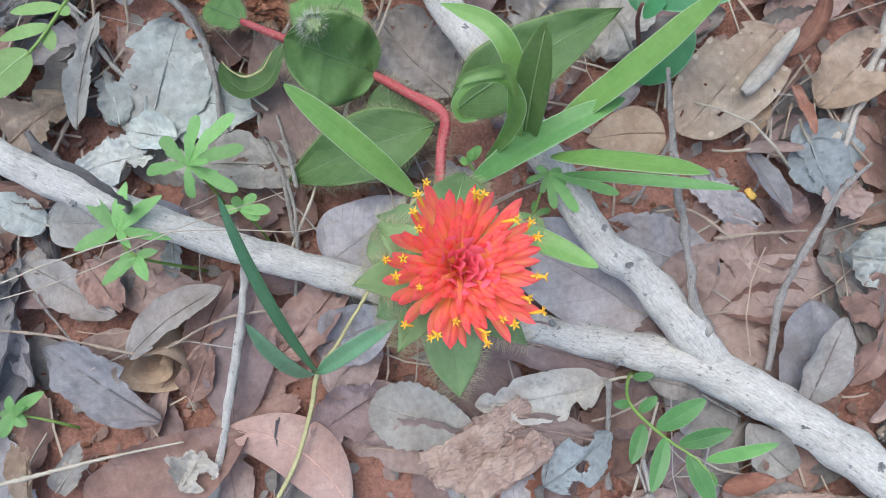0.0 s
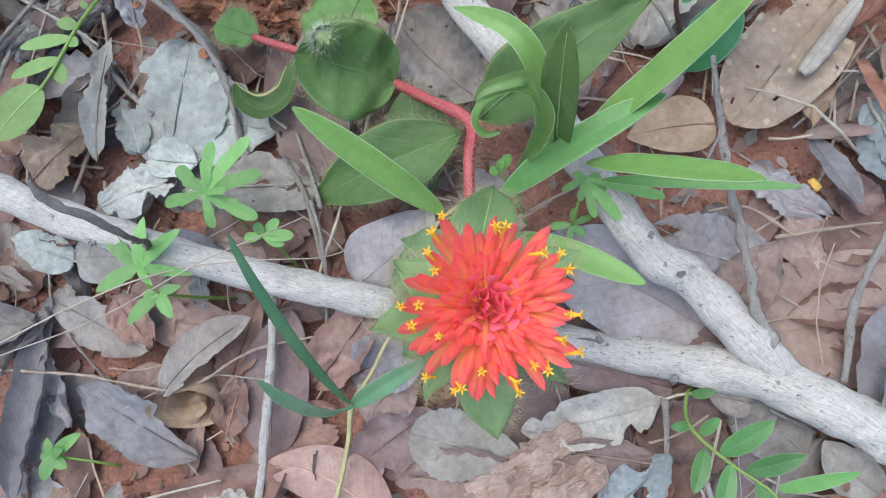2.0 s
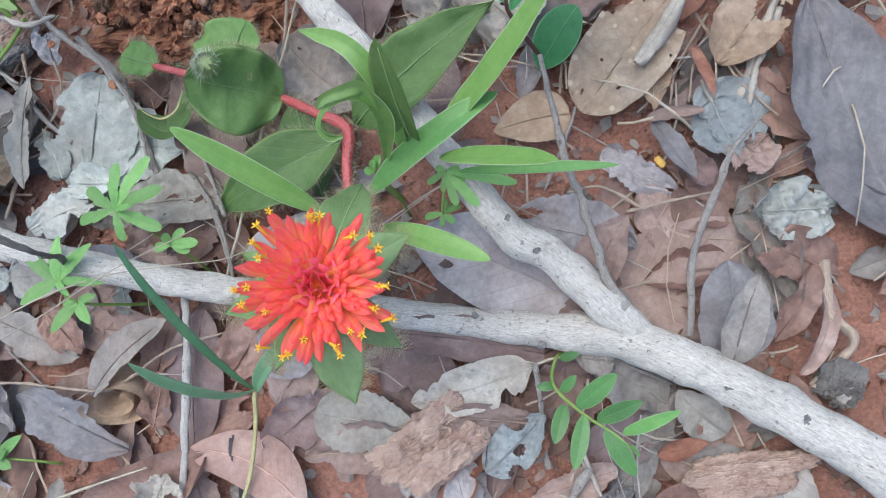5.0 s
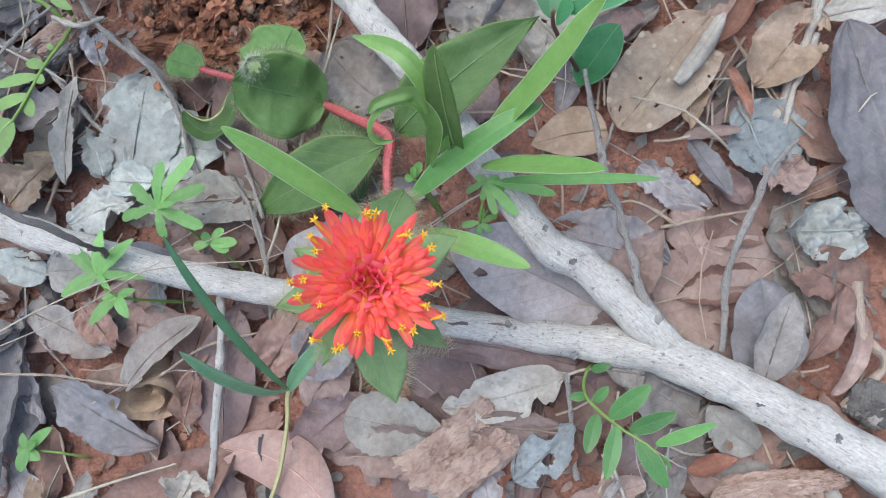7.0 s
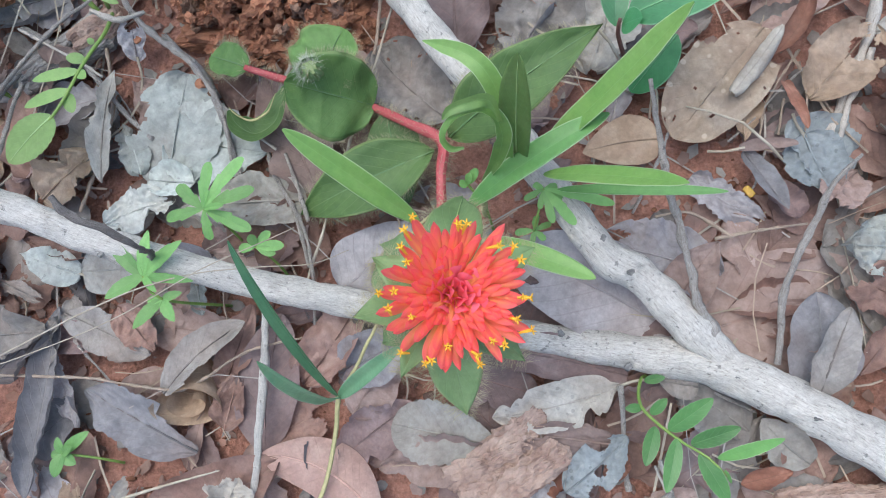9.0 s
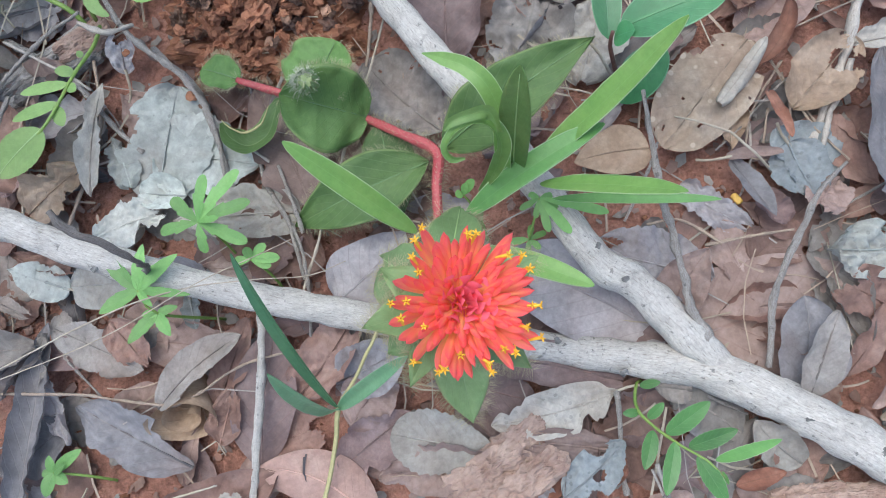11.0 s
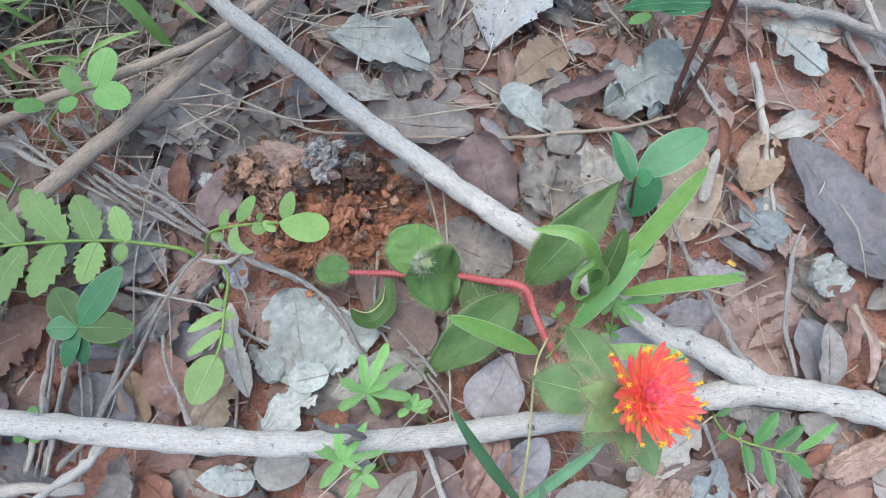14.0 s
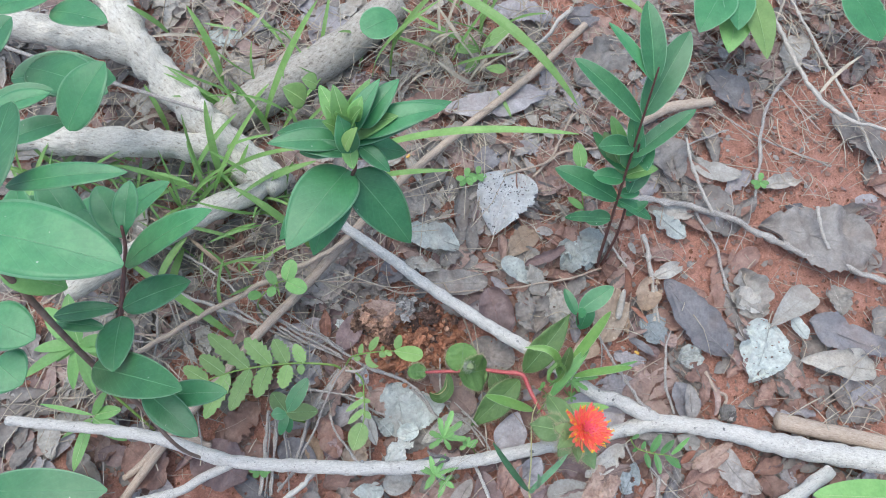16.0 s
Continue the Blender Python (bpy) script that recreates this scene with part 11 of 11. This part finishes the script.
leaf_part("blade", herb, (-0.5414, 0.7213, 0.0100), (-0.5793, 0.7451, 0.0630), 0.0078, GREEN["grass"], 0, shape="blade", arch=0.097, sway=-0.041, fold=0.3, nv=22, nu=4)
leaf_part("blade", herb, (-0.5837, 0.7077, 0.0100), (-0.5798, 0.7728, 0.0550), 0.0052, GREEN["grass"], 0, shape="blade", arch=0.079, sway=0.013, fold=0.3, nv=22, nu=4)
def grass_clump(centre, spread, count, seed, tone, label):
    """Thin grass blades rising and leaning from round a spot."""
    rnd = random.Random(seed)
    tuft = root("grass_tuft", (*centre, 0.0), label, "grass")
    for _ in range(count):
        x, y, a = rnd.gauss(centre[0], spread), rnd.gauss(centre[1], spread), rnd.uniform(0, 6.283)
        L, lean = rnd.uniform(0.05, 0.15), rnd.uniform(0.35, 1.3)
        tip = (x + L * math.cos(a) * math.sin(lean), y + L * math.sin(a) * math.sin(lean), 0.008 + L * math.cos(lean))
        leaf_part("blade", tuft, (x, y, 0.008), tip, rnd.uniform(0.003, 0.0065), tone, rnd.uniform(-40, 40), shape="blade", arch=rnd.uniform(0.03, 0.16), sway=rnd.uniform(-0.08, 0.08), fold=0.3, nv=12, nu=4)


grass_clump((-0.43, 0.64), 0.05, 18, 91, GREEN["grass"], "thin green grass blades round the dead tree")
grass_clump((-0.29, 0.57), 0.04, 18, 92, GREEN["grass"], "thin green grass blades under the fork of the dead tree")
grass_clump((-0.14, 0.76), 0.05, 16, 93, GREEN["grass"], "thin green grass blades by the log")
grass_clump((-0.33, 0.46), 0.04, 12, 94, GREEN["lime"], "thin yellow-green grass blades among dry straw")
grass_clump((0.13, 0.67), 0.04, 16, 95, STRAW, "tan dead grass blades by the long stick")
grass_clump((0.72, 0.45), 0.07, 16, 96, STRAW, "tan dead grass blades on red soil")
grass_clump((-0.20, 0.80), 0.06, 16, 97, STRAW, "tan dead grass blades behind the dead tree")
herb = root("dry_grass", (-0.2924, 0.5144, 0.0000), "tangle of dry grass straw on the litter", "grass")
straws(herb, (-0.291, 0.500), (0.071, 0.053), 60, 70)
herb = root("dry_grass", (0.1171, 0.7020, 0.0000), "tangle of dry grass straw by the log", "grass")
straws(herb, (0.103, 0.693), (0.043, 0.059), 50, 71)
herb = root("dry_grass", (0.6837, 0.3645, 0.0000), "dry grass straw strewn on red soil", "grass")
straws(herb, (0.667, 0.366), (0.078, 0.074), 36, 72)
herb = root("dry_grass", (-0.5013, 0.5619, 0.0000), "dry straw in the undergrowth", "grass")
straws(herb, (-0.498, 0.535), (0.085, 0.054), 40, 73)
herb = root("dry_grass", (0.2068, 0.1581, 0.0000), "dry straw strewn among fallen leaves", "grass")
straws(herb, (0.192, 0.150), (0.047, 0.035), 5, 74)
herb = root("dry_grass", (0.3872, -0.0960, 0.0000), "dry straw bits on bare soil", "grass")
straws(herb, (0.385, -0.083), (0.041, 0.027), 18, 75)
herb = root("dry_grass", (-0.1018, 0.7286, 0.0000), "dry grass straw beside the trunk", "grass")
straws(herb, (-0.103, 0.728), (0.086, 0.105), 60, 76)
herb = root("dry_grass", (-0.4013, 0.5147, 0.0000), "matted dry grass under the saplings", "grass")
straws(herb, (-0.398, 0.506), (0.100, 0.069), 60, 77)
herb = root("dry_grass", (0.2394, 0.6841, 0.0000), "dry grass straw round the long stick", "grass")
straws(herb, (0.254, 0.669), (0.085, 0.061), 45, 78)
herb = root("dry_grass", (-0.5986, 0.3741, 0.0000), "dry straw below the white branch", "grass")
straws(herb, (-0.580, 0.372), (0.049, 0.058), 27, 79)

# ---- loose litter: many small leaves and crumbs ----
def bare_patch(x, y):
    """Patches of open red soil: round the stump, behind the tan leaf and along the right."""
    return any(((x - a) / c) ** 2 + ((y - b) / d) ** 2 < 1 for a, b, c, d in BARE)


BARE = [(-0.135, 0.262, 0.085, 0.05), (0.125, 0.118, 0.062, 0.048), (0.14, 0.205, 0.045, 0.03), (0.228, 0.015, 0.045, 0.065), (0.30, 0.20, 0.07, 0.06), (0.02, -0.012, 0.02, 0.012), (-0.195, 0.022, 0.045, 0.022), (-0.1, 0.135, 0.018, 0.02), (0.42, 0.1, 0.1, 0.06), (0.6, 0.3, 0.2, 0.1), (-0.2, 0.215, 0.03, 0.02)]


def scatter_litter():
    rnd = random.Random(11)
    tones = ["grey", "grey", "lilac", "pink", "brown", "brown", "brown", "plum", "plum", "slate", "slate", "rust", "brown"]
    words = {"grey": "grey-brown", "lilac": "lilac-grey", "pink": "pinkish", "brown": "brown", "pale": "pale", "tan": "tan", "plum": "plum-grey", "slate": "dark grey", "silver": "silvery", "rust": "rust-brown"}
    kinds = []
    for k in range(26):
        L = rnd.uniform(0.035, 0.085)
        kinds.append((leaf_data("dead_leaf", L, L * rnd.uniform(0.32, 0.6), rnd.choice(["ellipse", "ovate", "obovate", "lance"]), cup=rnd.uniform(-0.25, 0.3), arch=rnd.uniform(-0.04, 0.08), wave=rnd.uniform(0.06, 0.14), tatter=rnd.uniform(0.2, 0.8), holes=rnd.choice([0, 0, 0.45]), cut=rnd.choice([0, 0, 0.55, 0.75]), bites=rnd.choice([(), (), ((rnd.choice([-1, 1]), rnd.uniform(0.3, 0.8), 0.5, 0.12),)]), sway=rnd.uniform(-0.1, 0.1), roll=rnd.choice([0, 0.4, 0.9, 1.5, 2.1]), seed=100 + k), L))
        kinds[-1][0].materials.append(DRY["grey"])
    placed = 0
    while placed < 165:
        x, y = rnd.gauss(-0.02, 0.24), rnd.gauss(0.16, 0.22)
        if y < -0.22:
            continue
        if bare_patch(x, y):
            continue
        if -0.27 < x < 0.25 and -0.07 < y < 0.24:
            continue
        bare = noise.noise(Vector((x * 5, y * 5, 8.0))) + 0.9 * max(0.0, min(1.0, (x - 0.12) * 3))
        if bare > 0.42 and rnd.random() < 0.75:
            continue
        me, L = kinds[rnd.randrange(len(kinds))]
        ob = new("dead_leaf", me)
        tone = rnd.choice(tones)
        ob.material_slots[0].link = "OBJECT"
        ob.material_slots[0].material = DRY[tone]
        ob.matrix_basis = pose(x, y, rnd.uniform(0.002, 0.006), rnd.uniform(-7, 7), rnd.uniform(-8, 8), rnd.uniform(0, 360))
        tagged(ob, words[tone] + " torn dry leaf in the litter", "leaf", "leaf litter")
        placed += 1


def scatter_crumbs(name, count, size, mat, label, seed, thin=0.1, spread=(-0.75, 0.9, -0.25, 1.05)):
    """Uncountable small pieces, joined: bent four-cornered flakes or grains that lie on the soil."""
    rnd = random.Random(seed)
    verts, faces = [], []
    for _ in range(count):
        x, y = rnd.uniform(spread[0], spread[1]), rnd.uniform(spread[2], spread[3])
        L = rnd.uniform(*size)
        W = L * rnd.uniform(0.35, 0.9)
        m = pose(x, y, ground_height(x, y) + rnd.uniform(0.0008, 0.004), rnd.uniform(-22, 22), rnd.uniform(-22, 22), rnd.uniform(0, 360))
        n = len(verts)
        k = rnd.randrange(5, 8)
        ring = [Vector((math.cos(6.283 * i / k) * L / 2 * rnd.uniform(0.6, 1.1), math.sin(6.283 * i / k) * W / 2 * rnd.uniform(0.6, 1.1), rnd.uniform(-thin, thin) * L)) for i in range(k)]
        verts += [tuple(m @ q) for q in ring] + [tuple(m @ (q * 0.8 + Vector((0, 0, -thin * L)))) for q in ring]
        faces.append(tuple(range(n, n + k)))
        faces += [(n + i, n + k + i, n + k + (i + 1) % k, n + (i + 1) % k) for i in range(k)]
    me = bpy.data.meshes.new(name)
    me.from_pydata(verts, [], faces)
    me.materials.append(mat)
    return tagged(new(name, me), label, "litter", kind="stuff")


def litter_bed(tone, count, seed, low, high, area=(-0.85, 0.95, -0.28, 1.25), long=(0.03, 0.075)):
    """The bed of old leaves below: uncountable, joined into one mesh."""
    rnd = random.Random(seed)
    kinds = []
    for k in range(9):
        L = rnd.uniform(*long)
        kinds.append(leaf_data("bed", L, L * rnd.uniform(0.35, 0.65), rnd.choice(["ellipse", "ovate", "obovate", "lance"]), cup=rnd.uniform(-0.3, 0.3), arch=rnd.uniform(-0.03, 0.06), wave=rnd.uniform(0.05, 0.15), tatter=rnd.uniform(0.35, 0.95), roll=rnd.choice([0, 0, 0.5, 1.1]), nu=6, nv=12, seed=seed * 50 + k))
    verts, faces, uvs = [], [], []
    data = []
    for me in kinds:
        co = [v.co.copy() for v in me.vertices]
        uv = {}
        for loop in me.loops:
            uv[loop.vertex_index] = tuple(me.uv_layers[0].data[loop.index].uv)
        data.append((co, [tuple(p.vertices) for p in me.polygons], uv))
    made = 0
    while made < count:
        x, y = rnd.uniform(area[0], area[1]), rnd.uniform(area[2], area[3])
        if bare_patch(x, y):
            continue
        bare = noise.noise(Vector((x * 5, y * 5, 8.0))) + 0.5 * max(0.0, min(1.0, (x - 0.10) * 3))
        if bare > 0.40 and rnd.random() < 0.8:
            continue
        co, fs, uv = data[rnd.randrange(len(data))]
        m = pose(x, y, rnd.uniform(low, high), rnd.uniform(-6, 6), rnd.uniform(-6, 6), rnd.uniform(0, 360))
        n = len(verts)
        verts += [tuple(m @ c) for c in co]
        uvs += [uv.get(i, (0.5, 0.5)) for i in range(len(co))]
        faces += [tuple(n + i for i in f) for f in fs]
        made += 1
    me = bpy.data.meshes.new("litter_bed")
    me.from_pydata(verts, [], faces)
    layer = me.uv_layers.new(name="UVMap")
    idx = np.empty(len(me.loops), int)
    me.loops.foreach_get("vertex_index", idx)
    layer.data.foreach_set("uv", np.array(uvs, float)[idx].ravel())
    me.polygons.foreach_set("use_smooth", [True] * len(me.polygons))
    me.materials.append(DRY[tone])
    return tagged(new("litter_bed", me), words_of(tone) + " old leaves matted on the soil", "litter", kind="stuff")


def words_of(tone):
    return {"pale": "pale beige", "grey": "grey-brown", "brown": "reddish brown", "lilac": "lilac-grey", "pink": "pinkish", "plum": "plum-dark"}[tone]


scatter_litter()
litter_bed("brown", 560, 31, -0.001, 0.003)
litter_bed("grey", 420, 32, -0.001, 0.004)
litter_bed("pink", 200, 33, 0.0, 0.004)
litter_bed("lilac", 200, 34, 0.0, 0.005)
litter_bed("plum", 300, 35, 0.0, 0.004)
litter_bed("brown", 420, 39, 0.0, 0.005, (0.1, 0.95, -0.25, 1.2))
litter_bed("grey", 320, 40, 0.0, 0.006, (0.1, 0.95, -0.25, 1.2))
litter_bed("brown", 1000, 41, 0.0, 0.004, (-3.0, 3.2, -2.4, 3.6))
litter_bed("grey", 900, 42, 0.0, 0.004, (-3.0, 3.2, -2.4, 3.6))
litter_bed("grey", 380, 36, 0.002, 0.010, (-0.85, 0.1, 0.33, 1.25))
litter_bed("pale", 320, 37, 0.002, 0.010, (-0.85, 0.25, 0.36, 1.25))
litter_bed("pink", 340, 38, 0.002, 0.008, (-0.7, 0.9, 0.3, 1.25))
litter_bed("pale", 420, 51, 0.003, 0.010, (0.16, 0.95, 0.22, 1.2), (0.010, 0.030))
litter_bed("brown", 420, 52, 0.003, 0.010, (0.16, 0.95, 0.22, 1.2), (0.010, 0.032))
litter_bed("grey", 420, 53, 0.003, 0.012, (-0.6, 0.95, 0.33, 1.2), (0.010, 0.034))


def straw_litter(count, seed, area, mat, label):
    """Short broken straws and twiglets lying everywhere: uncountable, joined into one mesh."""
    rnd = random.Random(seed)
    verts, faces = [], []
    for _ in range(count):
        p = Vector((rnd.uniform(area[0], area[1]), rnd.uniform(area[2], area[3]), rnd.uniform(0.004, 0.014)))
        a, L, r = rnd.uniform(0, 6.283), rnd.uniform(0.015, 0.075), rnd.uniform(0.0004, 0.0011)
        d = Vector((math.cos(a), math.sin(a), rnd.uniform(-0.06, 0.12)))
        side = Vector((-d.y, d.x, 0))
        bend = rnd.uniform(-0.1, 0.1) * L
        n = len(verts)
        for k in range(4):
            c = p + d * (L * k / 3) + side * (bend * k * (3 - k) / 2)
            for q in range(4):
                ang = q * 1.5708
                verts.append(tuple(c + (side * math.cos(ang) + Vector((0, 0, math.sin(ang)))) * r * (1 - 0.15 * k)))
        for k in range(3):
            for q in range(4):
                faces.append((n + k * 4 + q, n + k * 4 + (q + 1) % 4, n + k * 4 + 4 + (q + 1) % 4, n + k * 4 + 4 + q))
    me = bpy.data.meshes.new("straw_litter")
    me.from_pydata(verts, [], faces)
    me.materials.append(mat)
    return tagged(new("straw_litter", me), label, "litter", kind="stuff")


straw_litter(520, 61, (0.10, 0.95, 0.22, 1.15), STRAW, "broken pale straws strewn over red soil")
straw_litter(420, 62, (0.10, 0.95, 0.22, 1.15), BARK["brown"], "thin brown twiglets strewn over red soil")
straw_litter(650, 63, (-0.65, 0.15, 0.30, 1.15), STRAW, "broken pale straws matted under the saplings")
scatter_crumbs("leaf_crumbs", 1900, (0.003, 0.015), DRY["grey"], "small grey crumbs of broken dry leaves", 1)
scatter_crumbs("leaf_crumbs", 5600, (0.003, 0.014), DRY["brown"], "small brown crumbs of broken dry leaves", 2)
scatter_crumbs("leaf_crumbs", 3000, (0.003, 0.013), DRY["pink"], "small pinkish crumbs of broken dry leaves", 3)
scatter_crumbs("leaf_crumbs", 1500, (0.003, 0.013), DRY["pale"], "small pale crumbs of broken dry leaves", 5)
scatter_crumbs("leaf_crumbs", 2200, (0.003, 0.012), DRY["rust"], "small rust-brown crumbs of broken dry leaves", 6)
scatter_crumbs("gravel", 5200, (0.0015, 0.007), CLOD, "red-brown soil grains and fine gravel", 4, 0.4)


def scatter_twiglets(count, seed, area=(-0.8, 0.95, -0.25, 1.1), size=(0.012, 0.07), high=0.009):
    """Uncountable bits of stalk and straw, joined: thin bent three-sided rods."""
    rnd = random.Random(seed)
    verts, faces = [], []
    for _ in range(count):
        x, y = rnd.uniform(area[0], area[1]), rnd.uniform(area[2], area[3])
        a, L, r = rnd.uniform(0, 6.283), rnd.uniform(*size), rnd.uniform(0.0003, 0.0009)
        z = 0.003 + rnd.uniform(0.0, high)
        d = Vector((math.cos(a), math.sin(a), rnd.uniform(-0.08, 0.08)))
        s = Vector((-math.sin(a), math.cos(a), 0))
        n = len(verts)
        bend = rnd.uniform(-0.12, 0.12)
        for k in range(4):
            t = k / 3
            c = Vector((x, y, z)) + d * L * t + s * L * bend * 4 * t * (1 - t)
            for q in (s, s * -0.5 + Vector((0, 0, 0.87)), s * -0.5 - Vector((0, 0, 0.87))):
                verts.append(tuple(c + q * r))
        for k in range(3):
            for i in range(3):
                faces.append((n + 3 * k + i, n + 3 * k + (i + 1) % 3, n + 3 * k + 3 + (i + 1) % 3, n + 3 * k + 3 + i))
        faces += [(n, n + 2, n + 1), (n + 9, n + 10, n + 11)]
    return verts, faces


for kind_name, amount, mat, words, number, more in (("straw_bits", 600, STRAW, "short bits of pale dry straw", 51, ()), ("stalk_bits", 1100, BARK["brown"], "thin brown leaf stalks and twig bits", 52, ()), ("dry_grass", 520, STRAW, "matted dry grass straw on the ground", 53, ((-0.75, 0.15, 0.36, 1.15), (0.04, 0.2), 0.04)), ("dry_grass", 420, STRAW, "dry grass straw strewn on red soil", 54, ((0.15, 0.9, 0.3, 1.15), (0.03, 0.14), 0.02)), ("twig_bits", 300, BARK["twig"], "thin grey twig bits on the litter", 55, ((-0.7, 0.9, -0.2, 1.1), (0.03, 0.12), 0.012))):
    bits = bpy.data.meshes.new(kind_name)
    bits.from_pydata(*[part_list for part_list in (lambda v, f: (v, [], f))(*scatter_twiglets(amount, number, *more))])
    bits.materials.append(mat)
    tagged(new(kind_name, bits), words, "litter", kind="stuff")
